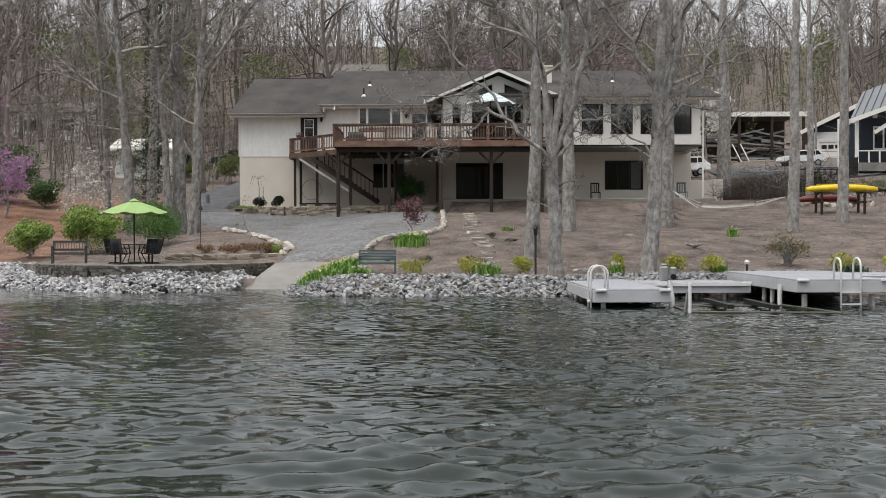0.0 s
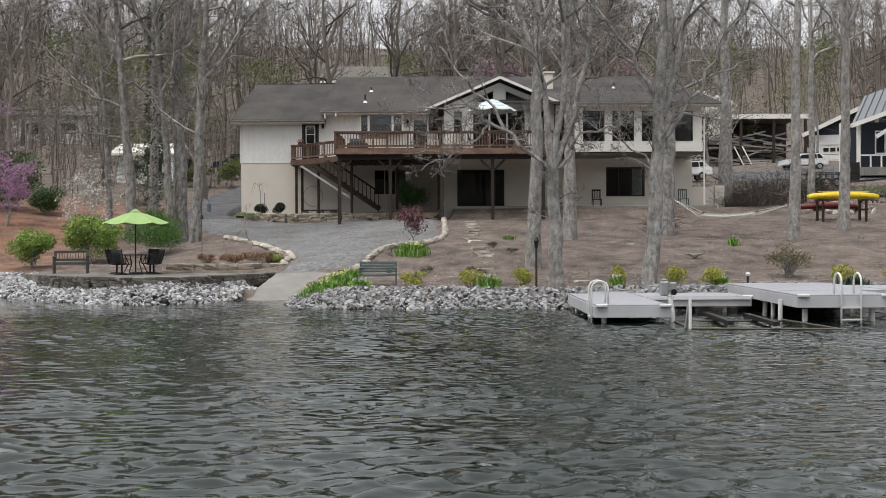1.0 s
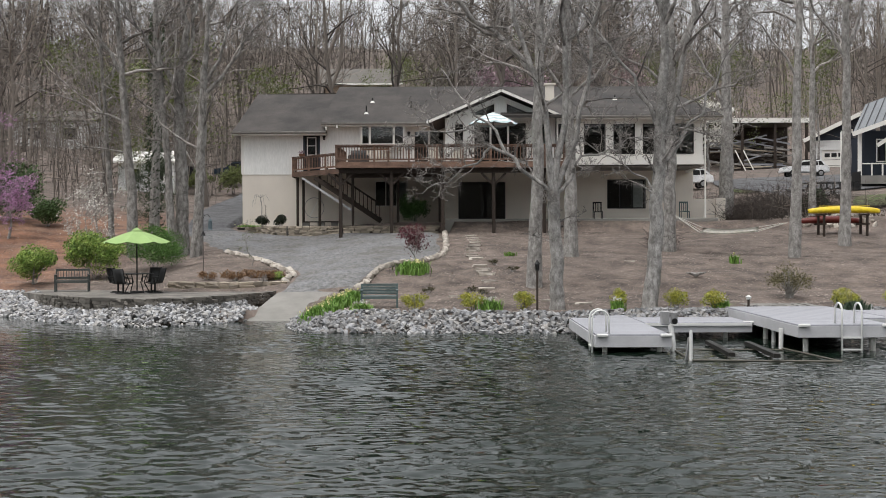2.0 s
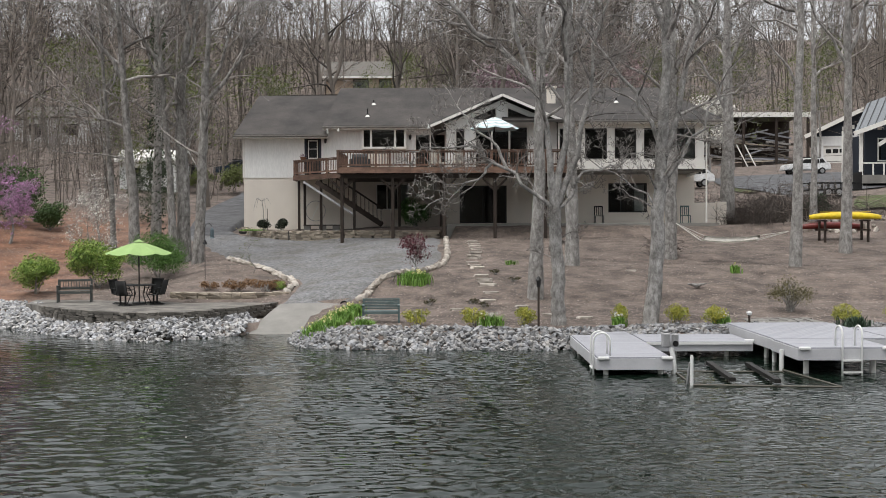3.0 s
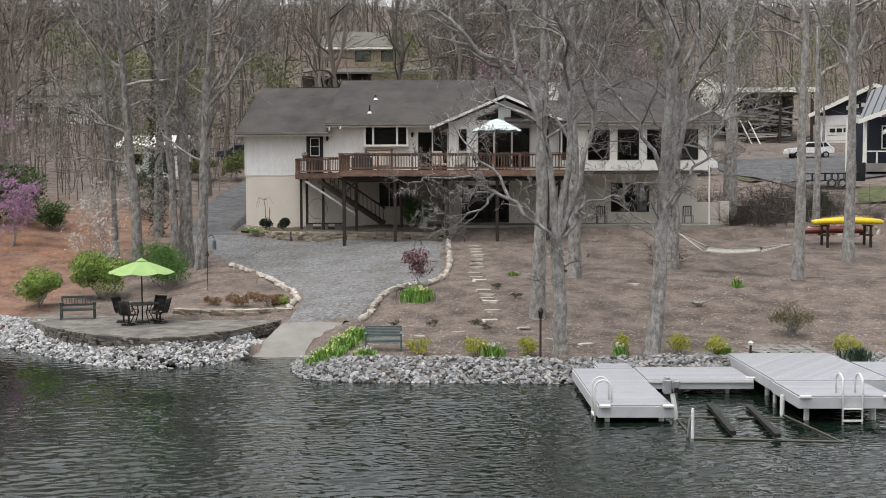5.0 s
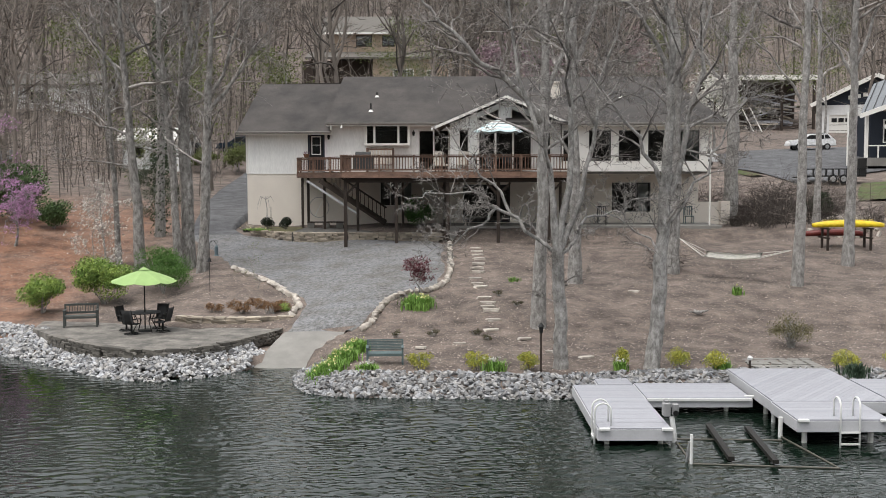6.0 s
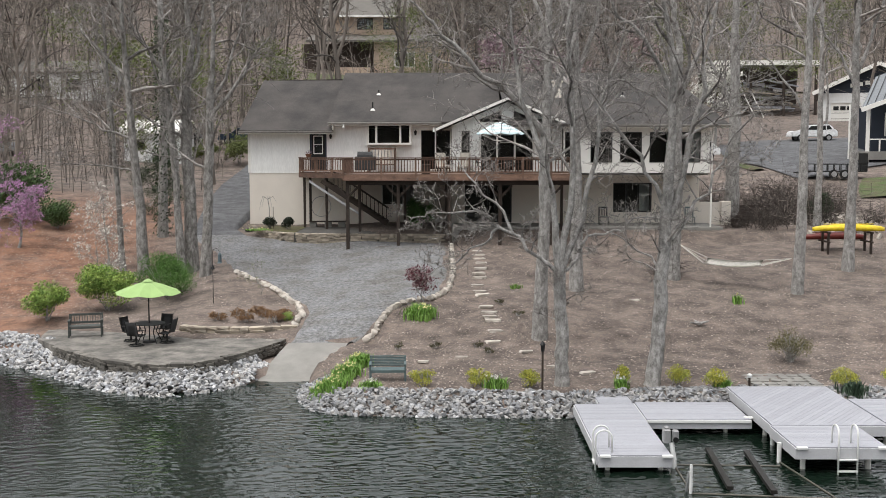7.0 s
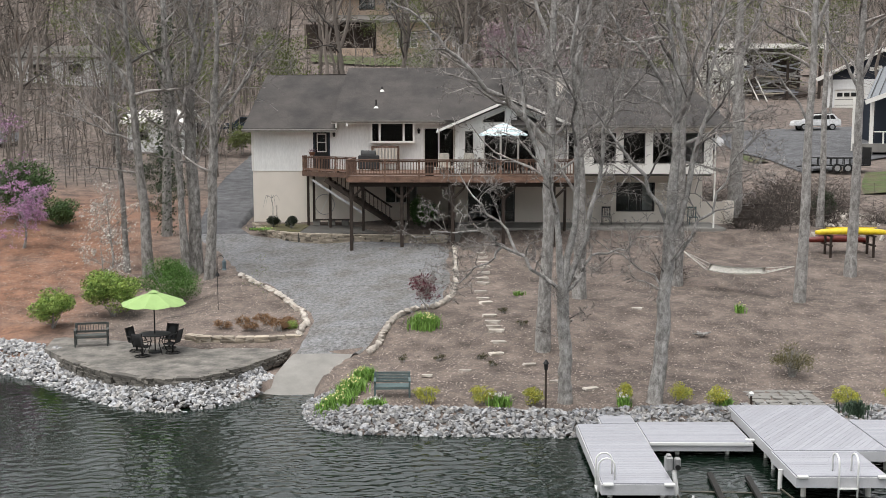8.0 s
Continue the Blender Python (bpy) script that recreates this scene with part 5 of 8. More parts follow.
def riprap(name, line, rows, count, at, label, seed, near):
    """Loose rock along a shoreline. line: stations (x, y of the waterline, direction to the land). The stretch near(x) is laid stone by stone."""
    rng = random.Random(seed)
    bank = thing(name, at, label, "rock bank")
    kinds = [stone_mesh(rng, rng.uniform(0.17, 0.3), rng.uniform(0.14, 0.22), rng.uniform(0.1, 0.16), ROCK) for _ in range(14)]
    raw = [[(v.co.copy()) for v in k.vertices] for k in kinds]
    polys = [[tuple(p.vertices) for p in k.polygons] for k in kinds]
    rest_v, rest_f = [], []
    singles = 0
    lengths = [0]
    for a, b in zip(line, line[1:]):
        lengths.append(lengths[-1] + math.hypot(b[0] - a[0], b[1] - a[1]))
    for i in range(count):
        s = rng.random() * lengths[-1]
        j = max(k for k in range(len(line) - 1) if lengths[k] <= s)
        f = (s - lengths[j]) / (lengths[j + 1] - lengths[j])
        a, b = line[j], line[j + 1]
        x, y = a[0] + (b[0] - a[0]) * f, a[1] + (b[1] - a[1]) * f
        nx, ny = a[2] + (b[2] - a[2]) * f, a[3] + (b[3] - a[3]) * f
        d = rng.random()
        wide, rise = rows
        px, py = x + nx * wide * (d - 0.12), y + ny * wide * (d - 0.12)
        pz = -0.1 + rise * min(1.0, d * 1.08) ** 0.8 + rng.uniform(-0.04, 0.05)
        pz = max(pz, ground_z(px, py) + 0.03)
        m = Matrix.LocRotScale((px, py, pz), Euler((rng.gauss(0, 0.5), rng.gauss(0, 0.5), rng.random() * 6.28)), Vector((1, 1, 1)) * rng.uniform(0.55, 1.3))
        if inside_line(px, py, PATIO_EDGE):
            continue
        k = rng.randrange(len(kinds))
        if singles < 300 and near(px):
            piece("rock", kinds[k], m, bank)
            singles += 1
        else:
            o = len(rest_v)
            rest_v += [tuple(m @ v - BASES[bank.name]) for v in raw[k]]
            rest_f += [tuple(o + q for q in f2) for f2 in polys[k]]
    me = bpy.data.meshes.new("loose_rock")
    me.from_pydata(rest_v, [], rest_f)
    me.materials.append(ROCK)
    ob = new("loose_rock", me)
    ob.parent = bank
    tagged(ob, kind="stuff")
    return bank


RIGHT_SHORE = [(-4.9, 33.4, 0.9, 0.2), (-4.75, 32.0, 0.8, 0.5), (-4.2, 30.7, 0.5, 0.85), (-3.2, 30.2, 0.15, 1), (-1, 30.0, 0, 1), (2, 29.9, 0, 1), (4.0, 29.85, 0, 1), (5.5, 30.1, 0, 1), (8.5, 30.3, 0, 1), (9, 30.4, 0, 1), (12, 30.3, 0, 1), (20, 30.0, 0, 1), (26, 30, 0, 1)]
LEFT_SHORE = [(-24, 41.6, 0.6, 0.8), (-20, 39.6, 0.5, 0.85), (-17.2, 38.2, 0.5, 0.85), (-15.6, 37.0, 0.6, 0.8), (-14.2, 35.9, 0.6, 0.8), (-12.6, 34.4, 0.55, 0.85), (-11.4, 33.5, 0.45, 0.9), (-10.2, 32.75, 0.25, 0.97), (-9.2, 32.55, 0.0, 1), (-8.3, 32.9, -0.3, 0.95), (-7.6, 33.6, -0.6, 0.8), (-7.0, 34.5, -0.75, 0.5), (-6.75, 35.3, -0.6, 0.3), (-6.55, 36.2, -0.4, 0.3)]
riprap("riprap_bank", RIGHT_SHORE, (1.25, 0.56), 5600, (0, 30.5, 0), "bank of loose grey riprap rock along the waterline", 21, lambda x: -1.2 < x < 2.8)
riprap("riprap_bank", LEFT_SHORE, (1.95, 0.84), 5800, (-10, 33.5, 0), "bank of pale grey riprap rock below the curved patio", 22, lambda x: -11.5 < x < -8.0)


def course_wall(name, line, height, courses, at, label, seed, material, stone=(0.42, 0.26), top_only=False, z_of=None, category="stone wall"):
    """A dry-laid wall of flat stones along a line of (x, y), each stone its own."""
    rng = random.Random(seed)
    w = thing(name, at, label, category)
    h = height / courses
    make = (lambda a, b, c: block_mesh(rng, a, b, c, material)) if courses > 1 else (lambda a, b, c: stone_mesh(rng, a * 1.15, b * 1.2, c * 1.5, material, 18))
    kinds = [make(stone[0] * k, stone[1], h * 1.02) for k in (0.6, 0.8, 1.0, 1.25, 0.7, 0.9)]
    widths = [stone[0] * k for k in (0.6, 0.8, 1.0, 1.25, 0.7, 0.9)]
    for c in range(courses):
        for a, b in zip(line, line[1:]):
            d = Vector((b[0] - a[0], b[1] - a[1], 0))
            L = d.length
            s = rng.uniform(0, 0.2)
            while s < L:
                k = rng.randrange(len(kinds))
                p = Vector((a[0], a[1], 0)) + d * min(1, (s + widths[k] / 2) / L)
                z = (z_of or ground_z)(p.x, p.y) + h * (c + 0.5) - 0.03
                ang = math.atan2(d.y, d.x) + rng.gauss(0, 0.06)
                off = rng.gauss(0, 0.018)
                piece("stone", kinds[k], Matrix.LocRotScale((p.x - off * d.y / L, p.y + off * d.x / L, z), Euler((rng.gauss(0, 0.03), rng.gauss(0, 0.03), ang)), None), w)
                s += widths[k] * 1.02
    return w


# patio on the point, held by a low dark wall


def rounded(line, n=5):
    """More points along a line, on a smooth curve through it."""
    p = [Vector(q) for q in line]
    out = []
    for i in range(len(p) - 1):
        a, b, c, d = p[max(i - 1, 0)], p[i], p[i + 1], p[min(i + 2, len(p) - 1)]
        for k in range(n):
            t = k / n
            out.append(tuple(0.5 * (2 * b + (c - a) * t + (2 * a - 5 * b + 4 * c - d) * t * t + (3 * b - a - 3 * c + d) * t ** 3)))
    return out + [tuple(p[-1])]


bm = bmesh.new()
prism(bm, [*rounded(PATIO_EDGE), (-6.15, 39.3), (-7.2, 39.35), (-8.5, 39.25), (-9.8, 39.35), (-10.7, 39.9), (-12.0, 40.7), (-14.5, 41.3), (-16, 40.6)], 0.3, 0.78)
setting("patio", bm, PATIO, "worn grey flagstone patio on the point by the lake", "patio")
course_wall("patio_wall", PATIO_EDGE[1:], 0.42, 4, (-10, 34, 0.4), "low dry-laid wall of dark flat stones holding the patio", 31, mat("dark_wall_stone", (0.26, 0.24, 0.21), 0.85, vary=0.25, scale=3, fine=30, bump=0.3, per_piece=0.4), (0.36, 0.3), z_of=lambda x, y: 0.42)
BED_EDGE = [(-10.35, 49.4), (-9.2, 47.6), (-8.05, 46.2), (-7.3, 44.9), (-6.45, 43.0), (-6.0, 41.2), (-6.1, 39.85), (-7.1, 39.5), (-8.4, 39.4), (-9.75, 39.5), (-10.5, 39.9)]
course_wall("bed_edging", BED_EDGE[:7], 0.2, 1, (-7.5, 45, 1.5), "single row of pale tan stones edging the planting bed", 32, PALE_STONE, (0.42, 0.3), category="stone edging")
course_wall("bed_wall", BED_EDGE[5:], 0.34, 3, (-8, 39.5, 0.9), "low wall of flat tan ledge stones below the planting bed", 33, LEDGE, (0.5, 0.3), z_of=lambda x, y: 0.8)
# raised planting bed behind that wall
bm = bmesh.new()
prism(bm, [(-6.2, 41.2), (-6.25, 39.95), (-7.1, 39.65), (-8.4, 39.55), (-9.75, 39.65), (-10.6, 40.1), (-10.8, 41.6), (-8.5, 42.2), (-6.6, 42.2)], 0.7, 1.06)
setting("planting_bed", bm, LITTER, "mulched planting bed behind a low stone edge", "planting bed")
PLANTER = [(-11.9, 61.4), (-11.2, 59.6), (-10.3, 58.2), (-9.3, 57.2), (-8.2, 56.6), (-6.8, 56.2), (-5.6, 56.0), (-4.0, 55.9), (-2.2, 55.9), (-0.6, 55.9)]
course_wall("planter_wall", PLANTER, 0.58, 6, (-6, 56.3, 2.9), "dry-laid wall of flat tan ledge stones along the house", 34, LEDGE, (0.46, 0.3), z_of=lambda x, y: max(2.88, ground_z(x, y) - 0.3) if x < -8 else 2.88)
bm = bmesh.new()
prism(bm, [(-11.9, 62.38), (-11.75, 61.4), (-11.05, 59.7), (-10.2, 58.35), (-9.2, 57.35), (-8.6, 57.0), (-8.6, 62.38)], 2.9, 3.44)
setting("planter_soil", bm, mat("mossy_soil", (0.13, 0.115, 0.065), 0.95, vary=0.4, scale=2, fine=30, bump=0.5, second=(0.17, 0.16, 0.05), mix_scale=1.2), "mossy soil of the raised bed by the house wall", "planting bed")
bm = bmesh.new()
prism(bm, [(-8.6, 57.0), (-8.1, 56.75), (-6.8, 56.4), (-5.6, 56.2), (-0.1, 56.1), (-0.1, 56.6), (-8.6, 56.6 + 0.41)], 2.8, 3.38)
setting("planter_soil_strip", bm, LITTER, "strip of mulch between wall and patio under the deck", "planting bed")
# pale edging stones along the drive
DRIVE_EDGE = [(-3.2, 37.0), (-2.8, 38.3), (-2.65, 39.7), (-2.3, 41.0), (-1.55, 41.9), (-0.85, 42.1), (-0.35, 42.9), (-0.07, 44.4), (0.05, 47.4), (0.02, 50.8), (-0.05, 53.6)]
course_wall("drive_edging", DRIVE_EDGE, 0.2, 1, (-1, 44, 1.6), "row of pale rounded stones edging the gravel drive", 35, PALE_STONE, (0.32, 0.26), category="stone edging")
# stepping stones up the yard
rng = random.Random(41)
step_kinds = [block_mesh(rng, rng.uniform(0.48, 0.62), rng.uniform(0.24, 0.32), 0.1, PALE_STONE, 0.2) for _ in range(4)]
for x, y in ((1.3, 52.0), (1.3, 51.0), (1.33, 50.1), (1.39, 49.15), (1.3, 47.95), (1.22, 47.05), (1.2, 46.3), (1.09, 44.7), (1.15, 43.3), (1.27, 42.7), (1.36, 41.05), (1.42, 40.3), (1.45, 39.75), (1.54, 39.3), (1.6, 38.2), (1.5, 37.2)):
    ob = new("stepping_stone", step_kinds[rng.randrange(4)])
    ob.matrix_world = Matrix.LocRotScale((x, y, ground_z(x, y) + 0.03), Euler((0, 0, rng.gauss(0, 0.25))), None)
    tagged(ob, "flat pale stepping stone set in the leaf litter", "stepping stone", "stepping stones up the yard")
for x, y, s in ((4.4, 33.2, 0.9), (2.6, 36.0, 0.8), (0.3, 35.2, 0.7), (-1.0, 34.6, 0.6), (7.4, 42.0, 0.7), (3.3, 34.0, 0.6)):
    ob = new("flat_stone", step_kinds[rng.randrange(4)])
    ob.matrix_world = Matrix.LocRotScale((x, y, ground_z(x, y) + 0.02), Euler((0, 0, rng.gauss(0, 0.4))), Vector((s, s, 0.7)))
    tagged(ob, "flat grey stone lying in the leaf litter", "stone", "flat stones in the yard")
# flagstones where the dock meets the land
flag_kinds = [block_mesh(rng, rng.uniform(0.5, 0.62), rng.uniform(0.36, 0.44), 0.1, CONCRETE, 0.2) for _ in range(4)]
flags = thing("flagstone_landing", (10.4, 32, 0.6), "irregular grey flagstones where the dock meets the bank", "paving")
for i in range(6):
    for j in range(5):
        x, y = 9.45 + i * 0.36 + rng.gauss(0, 0.03), 31.3 + j * 0.4 + rng.gauss(0, 0.03)
        piece("flagstone", flag_kinds[rng.randrange(4)], Matrix.LocRotScale((x, y, 0.6), Euler((0, 0, rng.gauss(0, 0.3))), Vector((0.6, 0.9, 0.8))), flags)


# ---- leaf litter lying loose ----
def litter():
    rng = np.random.default_rng(9)
    n = 66000
    x = rng.uniform(-27, 24, n)
    y = 31.2 + rng.random(n) ** 1.2 * 28
    v, f = [], []
    for a, b in zip(x.tolist(), y.tolist()):
        if a < -4.5 and b < 38.5 + max(0, (-9.5 - a) * 0.5):
            continue
        if interp(b, DRIVE_Y, DRIVE_L) - 0.1 < a < interp(b, DRIVE_Y, DRIVE_R) + 0.1 and b > 37 and rng.random() > 0.08:
            continue
        if 9 < a < 11.5 and b < 33:
            continue
        z = ground_z(a, b) + 0.012 + (noise.noise(Vector((a * 0.35, b * 0.35, 0))) * 0.07 + noise.noise(Vector((a * 1.1, b * 1.1, 3))) * 0.035) * smooth(31, 33, b)
        th, s, t = rng.uniform(0, 6.28), rng.uniform(0.02, 0.05), rng.uniform(0.5, 0.9)
        c, d = math.cos(th) * s, math.sin(th) * s
        o = len(v)
        h = rng.uniform(0.0, 0.012, 2)
        v += [(a - c, b - d, z), (a + d * t, b - c * t, z + h[0]), (a + c, b + d, z + 0.01), (a - d * t, b + c * t, z + h[1])]
        f.append((o, o + 1, o + 2, o + 3))
    me = bpy.data.meshes.new("fallen_leaves")
    me.from_pydata(v, [], f)
    me.materials.append(mat("dry_leaf", (0.56, 0.475, 0.41), 0.9, vary=0.2, scale=3, fine=30, bump=0, per_island=0.4, second=(0.29, 0.235, 0.2)))
    return tagged(new("fallen_leaves", me), "scattered dry brown and pale fallen leaves", "leaf litter", kind="stuff")


litter()

# ---- shrubs and flowers ----
class Leaves:
    """Collects small leaf faces into one mesh."""

    def __init__(self):
        self.v, self.f = [], []

    def leaf(self, rng, p, size, droop=0.0):
        d = Vector((rng.gauss(0, 1), rng.gauss(0, 1), rng.gauss(0, 1) - droop)).normalized()
        u = d.orthogonal().normalized()
        w = d.cross(u)
        o = len(self.v)
        a, b = u * size, w * size * 0.55
        self.v += [tuple(p - a), tuple(p - b * 0.9), tuple(p + a), tuple(p + b * 0.9)]
        self.f.append((o, o + 1, o + 2, o + 3))

    def blade(self, rng, p, h, lean, width=0.012):
        th = rng.random() * 6.283
        d = Vector((math.cos(th), math.sin(th), 0))
        s = Vector((-d.y, d.x, 0)) * width
        k = lean * rng.uniform(0.3, 1)
        q, t = p + d * k * 0.35 + Vector((0, 0, h * 0.6)), p + d * k + Vector((0, 0, h * rng.uniform(0.8, 1)))
        o = len(self.v)
        self.v += [tuple(p - s), tuple(p + s), tuple(q + s), tuple(q - s), tuple(t)]
        self.f += [(o, o + 1, o + 2, o + 3), (o + 3, o + 2, o + 4)]
        return t

    def into(self, name, material, parent, label=""):
        base = BASES[parent.name]
        me = bpy.data.meshes.new(name)
        me.from_pydata([(a - base.x, b - base.y, c - base.z) for a, b, c in self.v], [], self.f)
        me.materials.append(material)
        ob = new(name, me)
        ob.parent = parent
        BASES[ob.name] = base
        if label:
            ob["label"] = label
        return ob


def shrub(seed, at, r, h, n, leaf, material, label, name="shrub", stems=7, ground=None, hollow=0.45, group="", lobes=9):
    rng = random.Random(seed)
    z = ground_z(*at) if ground is None else ground
    s = thing(name, (at[0], at[1], z), label, "shrub", group)
    w = Wood()
    for _ in range(stems):
        a = rng.random() * 6.283
        tip = Vector((at[0] + math.cos(a) * r * 0.6 * rng.random(), at[1] + math.sin(a) * r * 0.6 * rng.random(), z + h * rng.uniform(0.5, 0.85)))
        b = Vector((at[0] + rng.gauss(0, 0.06), at[1] + rng.gauss(0, 0.06), z - 0.05))
        w.limb([b, b.lerp(tip, 0.5) + Vector((rng.gauss(0, 0.05), rng.gauss(0, 0.05), 0)), tip], [0.02, 0.014, 0.006], 5)
    w.verts = [(a - at[0], b - at[1], c - z) for a, b, c in w.verts]
    ob = new("stem", w.mesh("stem", BARK))
    ob.parent = s
    lv = Leaves()
    centres = []
    for _ in range(lobes):
        v = Vector((rng.gauss(0, 1), rng.gauss(0, 1), rng.gauss(0, 0.7))).normalized()
        centres.append((Vector((at[0] + v.x * r * 0.5, at[1] + v.y * r * 0.5, z + h * 0.55 + v.z * h * 0.27)), rng.uniform(0.35, 0.6)))
    for _ in range(n):
        c, k = centres[rng.randrange(lobes)]
        v = Vector((rng.gauss(0, 1), rng.gauss(0, 1), rng.gauss(0, 1))).normalized() * (hollow + (1 - hollow) * rng.random())
        p = c + Vector((v.x * r * k, v.y * r * k, v.z * h * 0.5 * k))
        if p.z > z + 0.04:
            lv.leaf(rng, p, leaf * rng.uniform(0.6, 1.2))
    lv.into("foliage", material, s)
    return s


shrub(1, (-16.55, 41.9), 1.1, 1.6, 7500, 0.05, FOLIAGE, "rounded light green shrub beside the patio")
shrub(2, (-14.7, 44.0), 1.5, 2.0, 9500, 0.055, FOLIAGE, "broad glossy green shrub behind the patio", lobes=13)
shrub(3, (-12.6, 45.6), 1.9, 2.1, 12000, 0.04, mat("broom_green", (0.12, 0.27, 0.04), 0.75, vary=0.3, bump=0, per_island=0.4), "feathery dark green shrub under the trees", lobes=12)
shrub(4, (-9.4, 59.4), 0.46, 0.72, 5000, 0.026, DARKLEAF, "small clipped round boxwood", ground=3.42, group="boxwoods by the house wall", hollow=0.7, lobes=16)
shrub(5, (-10.55, 60.2), 0.46, 0.72, 5000, 0.026, DARKLEAF, "small clipped round boxwood", ground=3.42, group="boxwoods by the house wall", hollow=0.7, lobes=16)
shrub(6, (-1.75, 58.6), 0.95, 1.9, 3200, 0.07, mat("shade_shrub_leaf", (0.1, 0.24, 0.05), 0.6, vary=0.3, bump=0, per_island=0.4), "large-leaved green shrub in the shade under the deck", ground=3.4, lobes=10)
for i, (x, y, r, h) in enumerate(((-0.94, 31.56, 0.5, 0.55), (0.83, 31.55, 0.42, 0.55), (2.36, 31.4, 0.36, 0.55), (5.32, 31.85, 0.32, 0.62), (7.03, 31.7, 0.4, 0.6), (8.08, 31.45, 0.42, 0.6), (12.0, 31.3, 0.46, 0.62), (13.6, 31.5, 0.4, 0.6))):
    shrub(20 + i, (x, y), r * 1.1, h * 1.1, 1500, 0.032, YELLOWLEAF, "small golden-green spirea shrub behind the rocks", group="golden shrubs along the bank")
shrub(40, (11.4, 34.6), 0.95, 1.2, 2400, 0.032, mat("dull_twig_leaf", (0.24, 0.22, 0.1), 0.85, vary=0.3, bump=0, per_island=0.4), "twiggy brownish shrub beginning to leaf", stems=40, hollow=0.2)
for i, (x, y) in enumerate(((-7.0, 40.6), (-8.2, 40.7), (-6.7, 41.0), (-9.3, 40.9), (-7.6, 41.5), (-6.9, 41.7), (-8.7, 41.6), (-8.0, 42.3))):
    shrub(50 + i, (x, y), 0.46, 0.5, 800, 0.035, RUSTGRASS, "low rust-coloured dry shrub in the bed", ground=1.05, group="rust shrubs in the bed", stems=12, hollow=0.2)
for i, (x, y) in enumerate(((-0.6, 36.5), (0.9, 36.6), (1.3, 35.7), (-1.9, 36.4), (1.9, 41.5), (2.6, 40.0))):
    shrub(60 + i, (x, y), 0.3, 0.26, 300, 0.025, mat("olive_tuft", (0.13, 0.12, 0.05), 0.85, vary=0.3, bump=0, per_island=0.4), "low olive-brown perennial tuft in the yard", group="tufts in the yard", stems=6, hollow=0.2)
shrub(74, (-6.55, 40.9), 0.36, 0.45, 700, 0.03, FOLIAGE, "low green tuft at the end of the planting bed", ground=1.05, stems=8, hollow=0.2)
shrub(70, (9.9, 46.9), 0.8, 0.75, 700, 0.03, mat("dead_brush", (0.09, 0.065, 0.05), 0.9, vary=0.3, bump=0, per_island=0.4), "dark dry brush at the foot of a tree", stems=30, hollow=0.2)


def flower_clump(seed, at, rx, ry, h, blades, flowers, label, petal=DAFFODIL, ground=None, green=BLADE):
    rng = random.Random(seed)
    z = ground_z(*at) if ground is None else ground
    c = thing("flower_clump", (at[0], at[1], z), label, "flowers", "daffodil clumps")
    lv, fl = Leaves(), Leaves()
    for _ in range(blades):
        x, y = at[0] + rng.gauss(0, rx * 0.5), at[1] + rng.gauss(0, ry * 0.5)
        lv.blade(rng, Vector((x, y, (ground_z(x, y) if ground is None else z) - 0.02)), h * rng.uniform(0.7, 1.15), 0.2, 0.017)
    for _ in range(flowers):
        x, y = at[0] + rng.gauss(0, rx * 0.5), at[1] + rng.gauss(0, ry * 0.5)
        b = Vector((x, y, (ground_z(x, y) if ground is None else z)))
        tip = lv.blade(rng, b, h * 1.1, 0.06, 0.006)
        for _ in range(5):
            fl.leaf(rng, tip + Vector((rng.gauss(0, 0.018), rng.gauss(0, 0.018), rng.gauss(0, 0.018))), 0.034)
    lv.into("foliage", green, c)
    if flowers:
        fl.into("blossom", petal, c, "pale yellow daffodil blossom")
    return c


flower_clump(1, (-3.85, 31.9), 0.42, 0.5, 0.42, 1900, 20, "thick clump of green blades and daffodils beside the ramp")
flower_clump(2, (-3.45, 33.1), 0.36, 0.5, 0.42, 1500, 22, "thick clump of green blades and daffodils beside the ramp")
flower_clump(3, (-3.1, 34.4), 0.3, 0.4, 0.38, 900, 10, "clump of daffodils near the bench")
flower_clump(4, (1.35, 31.35), 0.28, 0.25, 0.38, 260, 14, "pale daffodil clump behind the rocks", WHITEBLOOM)
flower_clump(5, (-2.5, 31.3), 0.3, 0.2, 0.3, 160, 10, "pale daffodil clump behind the rocks", WHITEBLOOM)
flower_clump(6, (-1.2, 39.9), 0.45, 0.5, 0.42, 1500, 16, "clump of daffodils at the foot of a red-leaved sapling")
flower_clump(7, (11.5, 41.6), 0.17, 0.17, 0.36, 130, 4, "single daffodil clump in the yard")
flower_clump(8, (5.2, 31.4), 0.2, 0.15, 0.35, 110, 7, "pale daffodil clump behind the rocks", WHITEBLOOM)
flower_clump(9, (8.3, 31.3), 0.25, 0.15, 0.35, 130, 8, "pale daffodil clump behind the rocks", WHITEBLOOM)
flower_clump(10, (12.15, 30.9), 0.35, 0.25, 0.4, 300, 0, "clump of blue-green blades beside the dock", green=mat("blue_blade", (0.1, 0.17, 0.1), 0.6, vary=0.25, bump=0, per_island=0.3))
flower_clump(11, (2.7, 44.2), 0.2, 0.2, 0.22, 60, 0, "tuft of green blades in the yard")
flower_clump(12, (-11.0, 58.6), 0.6, 0.5, 0.12, 260, 6, "low green groundcover in the raised bed", ground=3.44)


